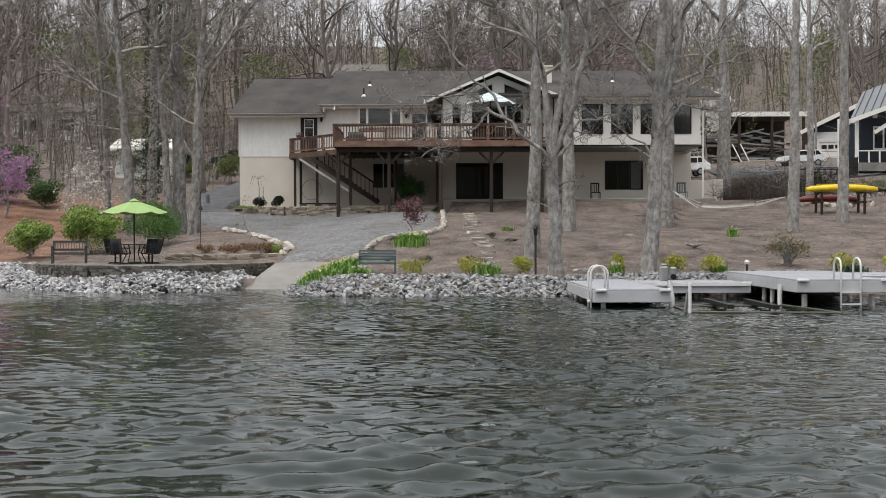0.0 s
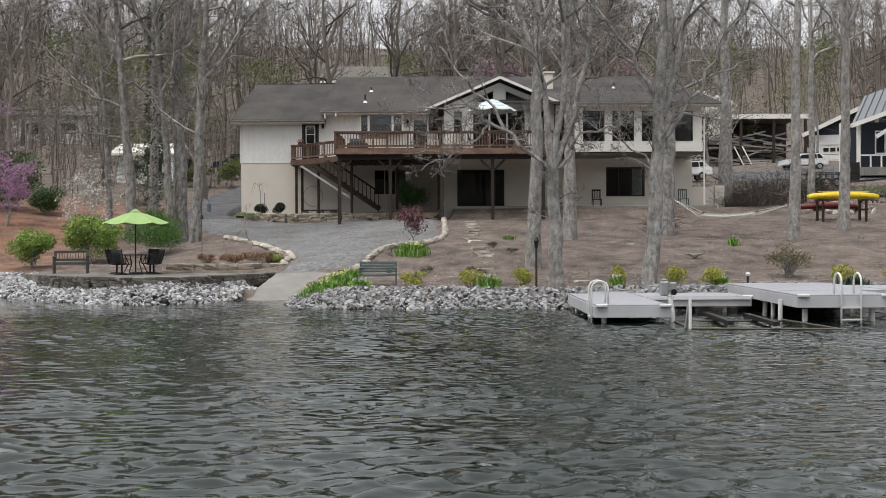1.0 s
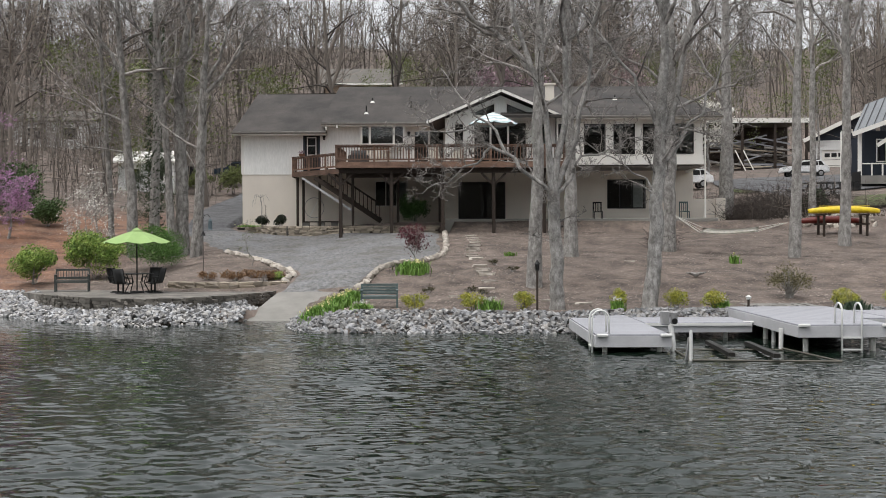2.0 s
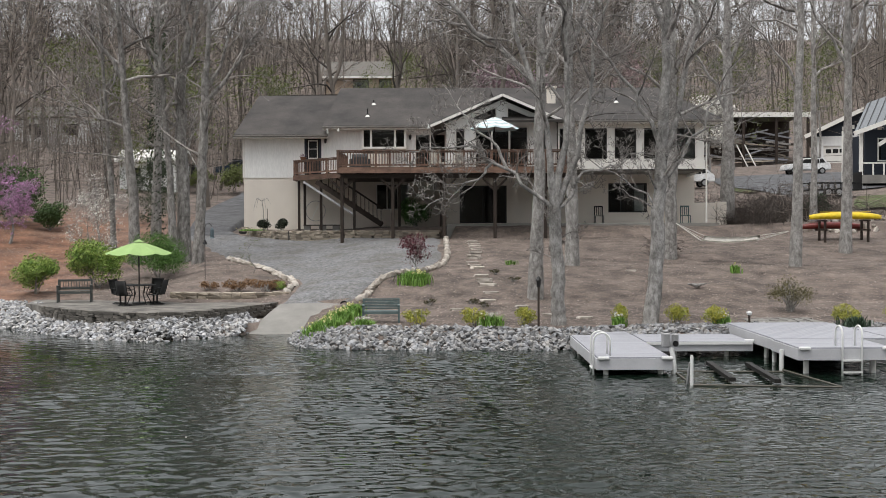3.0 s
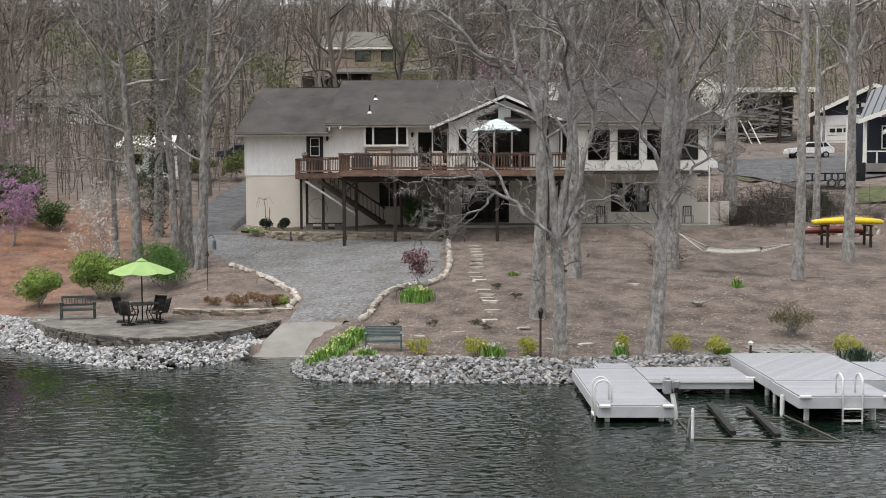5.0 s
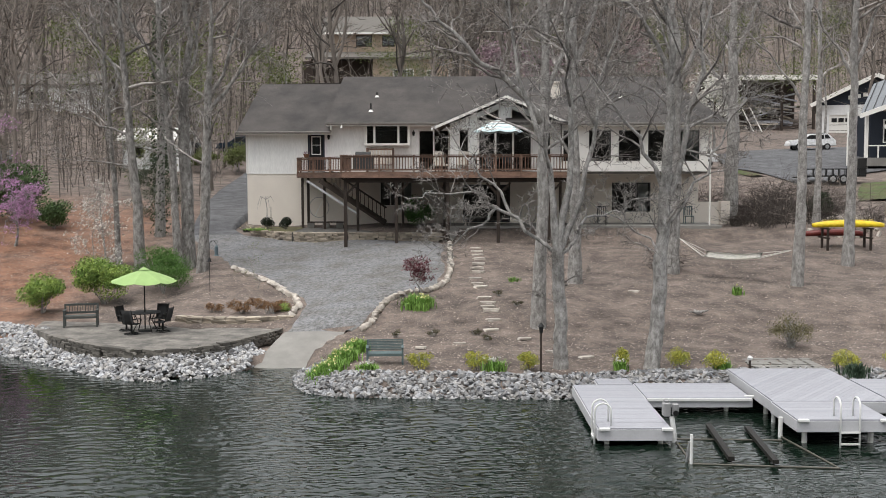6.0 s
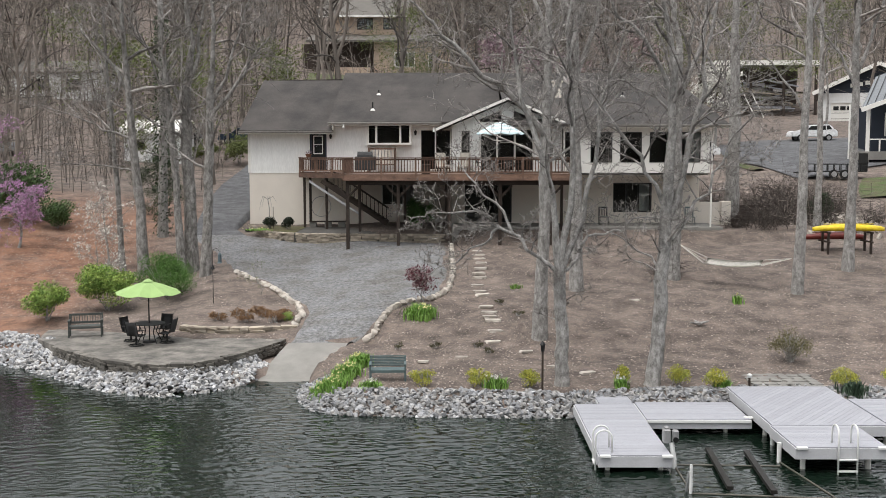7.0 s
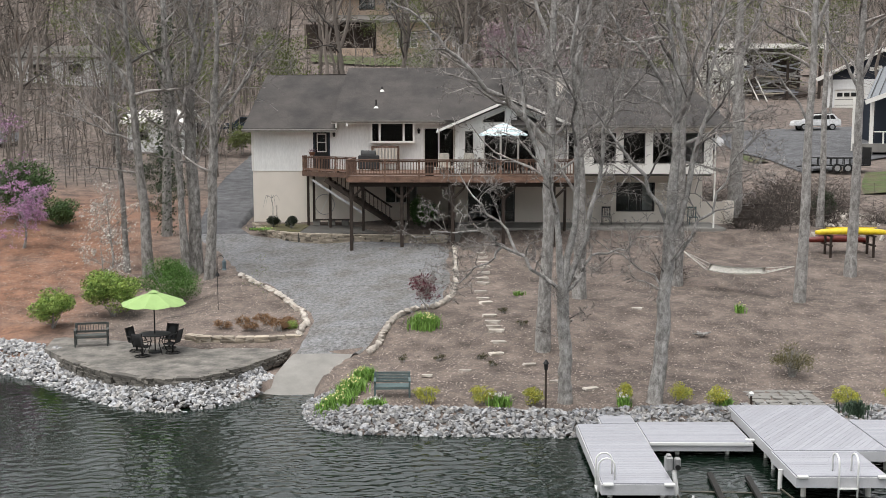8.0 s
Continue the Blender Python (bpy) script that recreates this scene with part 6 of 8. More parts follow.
FERN = mat("bright_evergreen_leaf", (0.13, 0.23, 0.07), 0.6, vary=0.4, bump=0, per_island=0.5)
EVERGREEN = mat("glossy_evergreen_leaf", (0.05, 0.09, 0.025), 0.6, vary=0.4, bump=0, per_island=0.5)


def blossom_tree(seed, at, height, r, bloom, n_bloom, label, spread=(30, 75), size=0.05, counts=(0, 8, 6, 5), z=None, levels=3, cloud=0.16, name="flowering_tree", bark=None, start=1):
    rng = random.Random(seed)
    z = ground_z(*at) if z is None else z
    t = thing(name, (at[0], at[1], z), label, "tree")
    trunk, twigs, tips = Wood(), Wood(), []
    pts, radii = stem(rng, Vector((at[0], at[1], z - 0.2)), Vector((at[0] + rng.gauss(0, 0.3), at[1], z + height * 0.75)), r, r * 0.3, steps=6, sway=0.1)
    trunk.limb(pts, radii, 8)
    sprout(rng, twigs, pts[start:], radii[start:], 1, levels, counts, (0.4, 0.75), spread, 0.03, (6, 5, 4, 3), tips)
    for nm, w in (("trunk", trunk), ("crown", twigs)):
        w.verts = [(a - at[0], b - at[1], c - z) for a, b, c in w.verts]
        ob = new(nm, w.mesh(nm, bark or BARK))
        ob.parent = t
    lv = Leaves()
    for i in range(n_bloom):
        p = tips[rng.randrange(len(tips))]
        lv.leaf(rng, p + Vector((rng.gauss(0, cloud), rng.gauss(0, cloud), rng.gauss(0, cloud * 0.6))), size * rng.uniform(0.6, 1.2))
    lv.into("blossom", bloom, t)
    return t


blossom_tree(1, (-22.9, 54.6), 3.8, 0.08, PINK, 4200, "redbud tree covered in magenta-pink blossom", (60, 92), 0.05, cloud=0.09)
blossom_tree(2, (-27.5, 58.0), 7.0, 0.1, PINK, 2600, "redbud tree covered in magenta-pink blossom", (50, 85), 0.06, cloud=0.12)
blossom_tree(3, (-17.4, 52.2), 4.8, 0.06, WHITEBLOOM, 800, "slender dogwood with scattered white blossom", (70, 100), 0.06, levels=3, cloud=0.12, counts=(0, 8, 5, 4))
blossom_tree(4, (-16.3, 47.6), 3.4, 0.04, WHITEBLOOM, 700, "slender dogwood with scattered white blossom", (70, 100), 0.055, levels=3, cloud=0.1, counts=(0, 8, 5, 4))
blossom_tree(5, (-1.1, 41.0), 1.6, 0.03, REDLEAF, 1300, "maroon-leaved maple sapling in a stone-edged bed", (30, 70), 0.05, cloud=0.09)
blossom_tree(10, (-8.35, 45.3), 1.7, 0.018, NEWLEAF, 160, "slim sapling in first leaf beside the drive", (25, 60), 0.03, counts=(0, 5, 4), levels=2, cloud=0.06, name="sapling")
blossom_tree(6, (4.6, 97), 13.5, 0.22, MAGNOLIA, 2600, "magnolia tree in full pink blossom behind the house", (25, 60), 0.16, cloud=0.35)
blossom_tree(7, (16.5, 98), 14, 0.24, mat("pale_pink_blossom", (0.5, 0.37, 0.37), 0.8, vary=0.2, bump=0, per_island=0.3), 2600, "magnolia tree in pale pink blossom behind the house", (25, 60), 0.16, cloud=0.4)
blossom_tree(8, (26.5, 106), 8, 0.16, WHITEBLOOM, 3000, "tree in white blossom on the hill", (25, 60), 0.16, cloud=0.4)
blossom_tree(9, (-11.5, 94), 5.2, 0.1, PINK, 2600, "redbud tree covered in magenta-pink blossom", (40, 80), 0.1, cloud=0.25)
for i, (x, y, h, n) in enumerate(((-19.5, 74, 12, 3200), (-13.8, 88, 12, 3000), (24, 118, 15, 4200), (34, 124, 16, 4200), (-6, 135, 17, 4200), (-30, 92, 14, 3000), (10, 132, 18, 3600), (-2, 128, 15, 3000), (42, 118, 16, 3600), (20, 104, 9, 2600))):
    blossom_tree(30 + i, (x, y), h, 0.16, NEWLEAF, n, "tree in the woods with fresh yellow-green spring leaves", (25, 60), 0.12, cloud=0.5, name="leafing_tree")
for i, (x, y, h) in enumerate(((-18.6, 66.5, 4.8),)):
    blossom_tree(50 + i, (x, y), h, 0.12, EVERGREEN, 12000, "dark green evergreen at the edge of the woods", (65, 95), 0.045, cloud=0.17, name="evergreen_tree")

shrub(73, (-25.4, 60.5), 2.3, 3.6, 9000, 0.1, FERN, "large dark green evergreen shrub behind the redbud", lobes=16)
shrub(71, (-22.6, 59.4), 1.2, 1.8, 4200, 0.08, FERN, "low dark green evergreen shrub on the slope", lobes=12)
shrub(72, (21.0, 60.0), 1.0, 1.7, 3000, 0.07, EVERGREEN, "dark green shrub at the edge of the slope", lobes=10)

for i, (x, y, r, h) in enumerate(((-19.2, 94.5, 2.2, 2.8), (-16.6, 95.5, 2.0, 2.4), (-21.8, 93.0, 1.8, 2.2))):
    shrub(75 + i, (x, y), r, h, 2600, 0.11, NEWLEAF, "loose yellow-green shrub at the top of the drive", group="shrubs at the top of the drive", hollow=0.2)


def ivy_tree(seed, at, height, r, label):
    rng = random.Random(seed)
    z = ground_z(*at)
    t = thing("ivy_tree", (at[0], at[1], z), label, "tree")
    w = Wood()
    pts, radii = stem(rng, Vector((0, 0, -0.3)), Vector((0.3, 0, height)), r, r * 0.4, steps=8)
    w.limb(pts, radii, 8)
    sprout(rng, w, pts[5:], radii[5:], 1, 3, (0, 6, 5, 4), (0.3, 0.6), (30, 70), 0.05, (5, 4, 3, 3), None, 0.012)
    ob = new("trunk", w.mesh("trunk", BARK))
    ob.parent = t
    lv = Leaves()
    for _ in range(1700):
        s = rng.random() ** 0.8 * 0.72
        p = Vector((at[0] + 0.3 * s, at[1], z + height * s))
        a = rng.random() * 6.283
        k = r * (1.1 + 0.9 * rng.random() * (1.2 - s))
        lv.leaf(rng, p + Vector((math.cos(a) * k, math.sin(a) * k, 0)), 0.09)
    lv.into("ivy", EVERGREEN, t)
    return t


ivy_tree(1, (-16.3, 58.5), 17, 0.28, "tall trunk clad in dark green ivy")

BRUSH = mat("bare_brush", (0.13, 0.105, 0.09), 0.9, vary=0.3, bump=0, per_island=0.4)


def brush(seed, at, r, h, n, label):
    """A tangle of bare arching stems."""
    rng = random.Random(seed)
    z = ground_z(*at)
    t = thing("brush", (at[0], at[1], z), label, "shrub", "bare brush on the slope")
    w = Wood()
    for _ in range(n):
        a, L = rng.random() * 6.283, h * rng.uniform(0.6, 1.3)
        way = Vector((math.cos(a) * 0.7, math.sin(a) * 0.7, 1.0))
        pts = wander(rng, Vector((rng.gauss(0, r * 0.4), rng.gauss(0, r * 0.4), -0.05)), way, L, 4, 0.22, -0.12)
        w.limb(pts, [0.014, 0.012, 0.01, 0.008, 0.005], 3)
        for _ in range(4):
            q = pts[rng.randrange(1, 5)]
            w.limb(wander(rng, q, Vector((rng.gauss(0, 1), rng.gauss(0, 1), rng.uniform(-0.2, 1))), L * 0.4, 2, 0.3, -0.05), [0.007, 0.006, 0.004], 3)
    ob = new("stem", w.mesh("stem", BRUSH))
    ob.parent = t
    return t


for i, (x, y, r, h) in enumerate(((16.9, 56.2, 1.0, 1.7), (19.0, 66.5, 1.3, 2.2), (21.6, 68.0, 1.4, 2.2), (24.2, 70.0, 1.4, 2.0), (17.4, 69.0, 1.3, 2.2), (22.8, 72.5, 1.4, 2.0), (19.4, 61.0, 1.3, 2.2), (22.6, 62.5, 1.3, 2.0), (18.0, 63.0, 1.2, 2.2), (20.8, 64.5, 1.3, 2.0), (24.0, 66.0, 1.3, 1.8), (18.6, 58.0, 1.2, 2.0), (20.3, 57.4, 1.0, 1.6), (17.6, 59.6, 1.0, 1.8), (21.5, 60.5, 1.2, 1.8), (15.6, 57.2, 0.7, 1.2), (23.2, 57.5, 1.0, 1.5), (9.7, 46.8, 0.7, 0.9))):
    brush(90 + i, (x, y), r, h, 55, "tangle of bare brown brush stems on the slope")

# ---- benches, patio set, yard things ----
def bench(m, label, upright, BENCHWOOD=BENCHWOOD):
    """A slatted garden bench, seat towards -y in its own space."""
    b = thing("bench", (0, 0, 0), label, "bench")
    w = 1.24
    for x in (-w / 2 + 0.03, w / 2 - 0.03):
        part("leg", one_box(x - 0.03, x + 0.03, -0.27, -0.21, 0, 0.62, bevel=0.005), BENCHWOOD, b)
        part("leg", bar(bmesh.new(), (x, 0.22, 0), (x, 0.3, 0.84), 0.06, 0.06), BENCHWOOD, b)
        part("armrest", one_box(x - 0.04, x + 0.04, -0.31, 0.25, 0.62, 0.65, bevel=0.008), BENCHWOOD, b)
        part("side_rail", one_box(x - 0.02, x + 0.02, -0.25, 0.22, 0.34, 0.4), BENCHWOOD, b)
    for i in range(6):
        y = -0.27 + i * 0.082
        part("seat_slat", one_box(-w / 2, w / 2, y, y + 0.068, 0.41, 0.432, bevel=0.004), BENCHWOOD, b)
    part("apron", one_box(-w / 2, w / 2, -0.27, -0.24, 0.33, 0.4), BENCHWOOD, b)
    if upright:
        for z in (0.5, 0.8):
            part("back_rail", one_box(-w / 2, w / 2, 0.24 + (z - 0.4) * 0.1, 0.28 + (z - 0.4) * 0.1, z - 0.03, z + 0.05, bevel=0.004), BENCHWOOD, b)
        for i in range(12):
            x = -w / 2 + 0.09 + i * (w - 0.18) / 11
            part("back_slat", bar(bmesh.new(), (x, 0.25, 0.46), (x, 0.29, 0.82), 0.02, 0.05), BENCHWOOD, b)
    else:
        for i in range(7):
            z = 0.47 + i * 0.056
            y = 0.24 + (z - 0.45) * 0.12
            part("back_slat", one_box(-w / 2, w / 2, y, y + 0.022, z, z + 0.045, bevel=0.004), BENCHWOOD, b)
    b.matrix_basis = m
    return b


bench(pose(-2.03, 32.35, ground_z(-2.03, 32.35), 0, 0, 3) @ Matrix.Diagonal((0.93, 1, 0.86, 1)), "weathered blue-green slatted garden bench behind the rocks", False)
bench(pose(-14.0, 39.2, 0.78, 0, 0, 14), "weathered grey-green garden bench on the patio", True, mat("grey_bench", (0.135, 0.15, 0.14), 0.7, vary=0.2, scale=4, fine=40, bump=0.1, per_piece=0.12))


def umbrella(at, pole, radius, drop, top_mat, label, ribs=8, stripes=None, vent=True):
    u = thing("umbrella", at, label, "umbrella")
    x, y, z = at
    part("pole", tube(bmesh.new(), [(x, y, z), (x, y, z + pole)], 0.025, 8), DARKMETAL, u)
    part("base", tube(bmesh.new(), [(x, y, z), (x, y, z + 0.07), (x, y, z + 0.09)], [0.26, 0.24, 0.05], 16), DARKMETAL, u)
    bm = bmesh.new()
    rings = []
    for k in range(9):
        s = k / 8
        ring = []
        for i in range(ribs * 4):
            a = 2 * math.pi * i / (ribs * 4)
            sag = 0.07 * s * abs(math.sin(a * ribs / 2))
            r = radius * s * (1 - 0.09 * s * abs(math.sin(a * ribs / 2)))
            ring.append(bm.verts.new((x + r * math.cos(a), y + r * math.sin(a), z + pole - drop * s ** 1.25 - sag)))
        rings.append(ring)
    for k in range(8):
        for i in range(ribs * 4):
            j = (i + 1) % (ribs * 4)
            f = bm.faces.new((rings[k][i], rings[k][j], rings[k + 1][j], rings[k + 1][i]))
            f.material_index = k % 2 if stripes else 0
    bmesh.ops.remove_doubles(bm, verts=rings[0], dist=0.001)
    bmesh.ops.solidify(bm, geom=list(bm.faces), thickness=0.006)
    c = part("canopy", bm, top_mat, u)
    if stripes:
        c.data.materials.append(stripes)
    for i in range(ribs):
        a = 2 * math.pi * i / ribs
        pts = [(x + radius * s * math.cos(a), y + radius * s * math.sin(a), z + pole - drop * s ** 1.25 - 0.012) for s in (0.02, 0.3, 0.6, 0.97)]
        part("rib", tube(bmesh.new(), pts, 0.007, 4), DARKMETAL, u)
    if vent:
        v = bmesh.new()
        bmesh.ops.create_cone(v, cap_ends=False, segments=ribs, radius1=radius * 0.17, radius2=0.02, depth=0.1, matrix=Matrix.Translation((x, y, z + pole + 0.04)))
        part("vent", v, top_mat, c)
    return u


TX, TY, TZ = -11.2, 37.95, 0.78
umbrella((TX, TY, TZ), 2.28, 1.22, 0.42, CANVAS_GREEN, "open lime green patio umbrella on a dark pole")
t = thing("patio_table", (TX, TY, TZ), "round charcoal metal patio table", "table")
part("tabletop", tube(bmesh.new(), [(TX, TY, TZ + 0.69), (TX, TY, TZ + 0.72)], 0.58, 28), SLING, t)
for i in range(4):
    a = math.pi / 4 + i * math.pi / 2
    part("leg", tube(bmesh.new(), [(TX + 0.5 * math.cos(a), TY + 0.5 * math.sin(a), TZ), (TX + 0.28 * math.cos(a), TY + 0.28 * math.sin(a), TZ + 0.4), (TX + 0.42 * math.cos(a), TY + 0.42 * math.sin(a), TZ + 0.69)], 0.02, 6), DARKMETAL, t)


def sling_chair(m, label, group):
    """A swivel patio chair with a sling seat, facing -y in its own space."""
    c = thing("patio_chair", (0, 0, 0), label, "chair", group)
    bm = bmesh.new()
    rows = []
    for y, z in ((-0.26, 0.44), (-0.1, 0.41), (0.1, 0.4), (0.2, 0.44), (0.26, 0.6), (0.31, 0.8), (0.37, 1.02)):
        rows.append([(x, y, z) for x in (-0.25, -0.1, 0.1, 0.25)])
    strip(bm, rows)
    bmesh.ops.solidify(bm, geom=list(bm.faces), thickness=0.012)
    part("sling_seat", bm, SLING, c, smooth_shade=True)
    for s in (-1, 1):
        part("side_frame", tube(bmesh.new(), [(s * 0.27, -0.28, 0.44), (s * 0.27, 0.0, 0.4), (s * 0.27, 0.2, 0.43), (s * 0.27, 0.27, 0.62), (s * 0.27, 0.38, 1.04)], 0.018, 6), DARKMETAL, c)
        part("armrest", tube(bmesh.new(), [(s * 0.28, -0.22, 0.43), (s * 0.3, -0.2, 0.64), (s * 0.3, 0.1, 0.65), (s * 0.28, 0.28, 0.66)], 0.02, 6), DARKMETAL, c)
    part("swivel_post", tube(bmesh.new(), [(0, 0, 0.05), (0, 0, 0.4)], 0.04, 8), DARKMETAL, c)
    ring = [(0.3 * math.cos(2 * math.pi * i / 20), 0.3 * math.sin(2 * math.pi * i / 20), 0.025) for i in range(21)]
    part("base_ring", tube(bmesh.new(), ring, 0.02, 6, caps=False), DARKMETAL, c)
    part("foot_bar", bar(bmesh.new(), (-0.29, 0, 0.04), (0.29, 0, 0.04), 0.04, 0.03), DARKMETAL, c)
    part("foot_bar", bar(bmesh.new(), (0, -0.29, 0.055), (0, 0.29, 0.055), 0.04, 0.025), DARKMETAL, c)
    c.matrix_basis = m
    return c


chair = sling_chair(pose(TX - 0.28, TY - 0.72, TZ, 0, 0, 160) @ Matrix.Diagonal((0.88, 0.88, 0.88, 1)), "charcoal swivel sling chair at the patio table", "chairs round the patio table")
for x, y, rz in ((-0.75, 0.2, 70), (0.3, 0.8, -15), (0.68, -0.1, -100)):
    copy_thing(chair, pose(TX + x, TY + y, TZ, 0, 0, rz))

# lantern post by the bank
l = thing("lantern_post", (2.75, 31.1, 0.5), "slim dark post with a small lantern on top", "lamp post")
part("post", one_box(2.72, 2.78, 31.07, 31.13, 0.3, 1.75), DARKWOOD, l)
h = bmesh.new()
bmesh.ops.create_cone(h, cap_ends=True, segments=6, radius1=0.06, radius2=0.075, depth=0.2, matrix=Matrix.Translation((2.75, 31.1, 1.84)))
bmesh.ops.create_cone(h, cap_ends=True, segments=6, radius1=0.11, radius2=0.02, depth=0.12, matrix=Matrix.Translation((2.75, 31.1, 2.0)))
part("lantern_head", h, DARKMETAL, l)
# small path light at the dock
l = thing("path_light", (9.15, 31.5, 0.5), "small dark path light with a white top", "path light")
part("stake", tube(bmesh.new(), [(9.15, 31.5, 0.4), (9.15, 31.5, 0.85)], 0.035, 8), DARKWOOD, l)
part("light_cap", tube(bmesh.new(), [(9.15, 31.5, 0.85), (9.15, 31.5, 0.93), (9.15, 31.5, 0.98)], [0.06, 0.09, 0.02], 10), WHITEMETAL, l)
# bird feeder on a hooked pole
f = thing("bird_feeder", (-10.1, 43.6, 1.3), "bird feeder hanging from a black hooked pole", "bird feeder")
gz = ground_z(-10.1, 43.6)
part("pole", tube(bmesh.new(), [(-10.1, 43.6, gz - 0.1), (-10.1, 43.6, gz + 2.2), (-10.04, 43.6, gz + 2.35), (-9.9, 43.6, gz + 2.38), (-9.8, 43.6, gz + 2.25)], 0.014, 6), DARKMETAL, f)
part("feeder", tube(bmesh.new(), [(-9.8, 43.6, gz + 1.75), (-9.8, 43.6, gz + 1.8), (-9.8, 43.6, gz + 2.12), (-9.8, 43.6, gz + 2.22)], [0.11, 0.08, 0.08, 0.01], 10), mat("blue_grey_feeder", (0.16, 0.22, 0.25), 0.5, vary=0.1, bump=0), f)
part("baffle", tube(bmesh.new(), [(-10.1, 43.6, gz + 1.5), (-10.1, 43.6, gz + 1.68)], [0.1, 0.03], 10), DARKMETAL, f)

# hammock slung between two trunks
hm = thing("hammock", (12, 44.6, 2.6), "cream rope hammock slung between two trees", "hammock")
A, B = Vector((10.1, 46.0, 3.71)), Vector((14.2, 43.35, 3.34))
bm = bmesh.new()
rows = []
side = Vector(((B - A).y, -(B - A).x, 0)).normalized()
for i in range(15):
    s = 0.24 + 0.5 * i / 14
    c = A.lerp(B, s)
    c.z = 3.0 - 0.09 * math.sin(math.pi * i / 14) + 0.02 * i / 14
    w = 0.42 * (0.75 + 0.25 * math.sin(math.pi * i / 14))
    rows.append([c + side * w * k + Vector((0, 0, 0.13 * k * k - 0.08 * k - 0.05)) for k in (-1, -0.5, 0, 0.5, 1)])
strip(bm, rows)
bmesh.ops.solidify(bm, geom=list(bm.faces), thickness=0.025)
part("hammock_bed", bm, ROPE, hm, smooth_shade=True)
for end, row in ((A, rows[0]), (B, rows[-1])):
    for p in row:
        part("cord", tube(bmesh.new(), [end, p], 0.012, 4), ROPE, hm)

# kayaks on a timber rack
rack = thing("kayak_rack", (19.6, 51.5, 3.0), "low timber rack for kayaks", "rack")
gz = ground_z(19.6, 51.5)
for x in (18.5, 20.6):
    for y in (51.1, 51.9):
        part("leg", one_box(x - 0.05, x + 0.05, y - 0.05, y + 0.05, gz - 0.3, 3.86), DARKWOOD, rack)
    part("crossbar", one_box(x - 0.045, x + 0.045, 50.9, 52.1, 3.8, 3.88), DARKWOOD, rack)
    part("crossbar", one_box(x - 0.045, x + 0.045, 50.9, 52.4, 3.34, 3.42), DARKWOOD, rack)


def kayak(at, length, width, material, label, turn=0, keel_up=True):
    k = thing("kayak", at, label, "kayak")
    bm = bmesh.new()
    n, m = 18, 12
    rings = []
    for i in range(n + 1):
        s = i / n
        half = width / 2 * max(0.03, math.sin(math.pi * s) ** 0.55)
        deep = 0.36 * (0.5 + 0.5 * math.sin(math.pi * s) ** 0.5)
        ring = []
        for j in range(m):
            a = 2 * math.pi * j / m
            yy, zz = math.cos(a), math.sin(a)
            zz = zz * (0.62 if zz > 0 else 0.38) * deep
            rocker = 0.06 * (2 * s - 1) ** 2
            ring.append(bm.verts.new((at[0] + (s - 0.5) * length, at[1] + yy * half, at[2] + 0.14 + zz - rocker)))
        rings.append(ring)
    for a, b in zip(rings, rings[1:]):
        for j in range(m):
            bm.faces.new((a[j], a[(j + 1) % m], b[(j + 1) % m], b[j]))
    bm.faces.new(rings[0][::-1])
    bm.faces.new(rings[-1])
    bmesh.ops.recalc_face_normals(bm, faces=bm.faces)
    hull = part("hull", bm, material, k, smooth_shade=True)
    part("keel_strip", one_box(at[0] - length * 0.35, at[0] + length * 0.35, at[1] - 0.03, at[1] + 0.03, at[2] + 0.345, at[2] + 0.375, bevel=0.008), material, hull)
    part("grab_handle", tube(bmesh.new(), [(at[0] - length * 0.49, at[1] - 0.05, at[2] + 0.1), (at[0] - length * 0.505, at[1], at[2] + 0.08), (at[0] - length * 0.49, at[1] + 0.05, at[2] + 0.1)], 0.012, 5), DARKMETAL, k)
    return k


kayak((19.55, 51.3, 3.9), 3.55, 0.72, YELLOWHULL, "yellow kayak stored upside down on a rack")
kayak((19.2, 52.2, 3.42), 3.2, 0.62, REDHULL, "red-orange kayak stored under a yellow one")
# stump and fallen wood in the yard
st = thing("root_stump", (9.3, 38.7, 1.2), "dark broken root stump in the leaf litter", "stump")
bm = bmesh.new()
gz = ground_z(9.3, 38.7)
for a, L in ((0.3, 0.4), (2.0, 0.3), (3.6, 0.45), (5.2, 0.3)):
    tube(bm, [(9.3, 38.7, gz + 0.12), (9.3 + math.cos(a) * L, 38.7 + math.sin(a) * L, gz + 0.2)], [0.08, 0.02], 6)
part("root", bm, BARK, st)

# ---- on the deck ----
umbrella((2.55, 55.3, DZ), 2.72, 1.3, 0.62, WHITEMETAL, "open white and teal striped umbrella on the deck", stripes=mat("teal_stripe", (0.55, 0.7, 0.73), 0.8, vary=0.05, bump=0), vent=False)
t = thing("deck_table", (2.55, 55.3, DZ), "round dark table under the deck umbrella", "table")
part("tabletop", tube(bmesh.new(), [(2.55, 55.3, DZ + 0.7), (2.55, 55.3, DZ + 0.73)], 0.6, 24), SLING, t)
for i in range(4):
    a = math.pi / 4 + i * math.pi / 2
    part("leg", tube(bmesh.new(), [(2.55 + 0.45 * math.cos(a), 55.3 + 0.45 * math.sin(a), DZ), (2.55 + 0.4 * math.cos(a), 55.3 + 0.4 * math.sin(a), DZ + 0.7)], 0.02, 6), DARKMETAL, t)
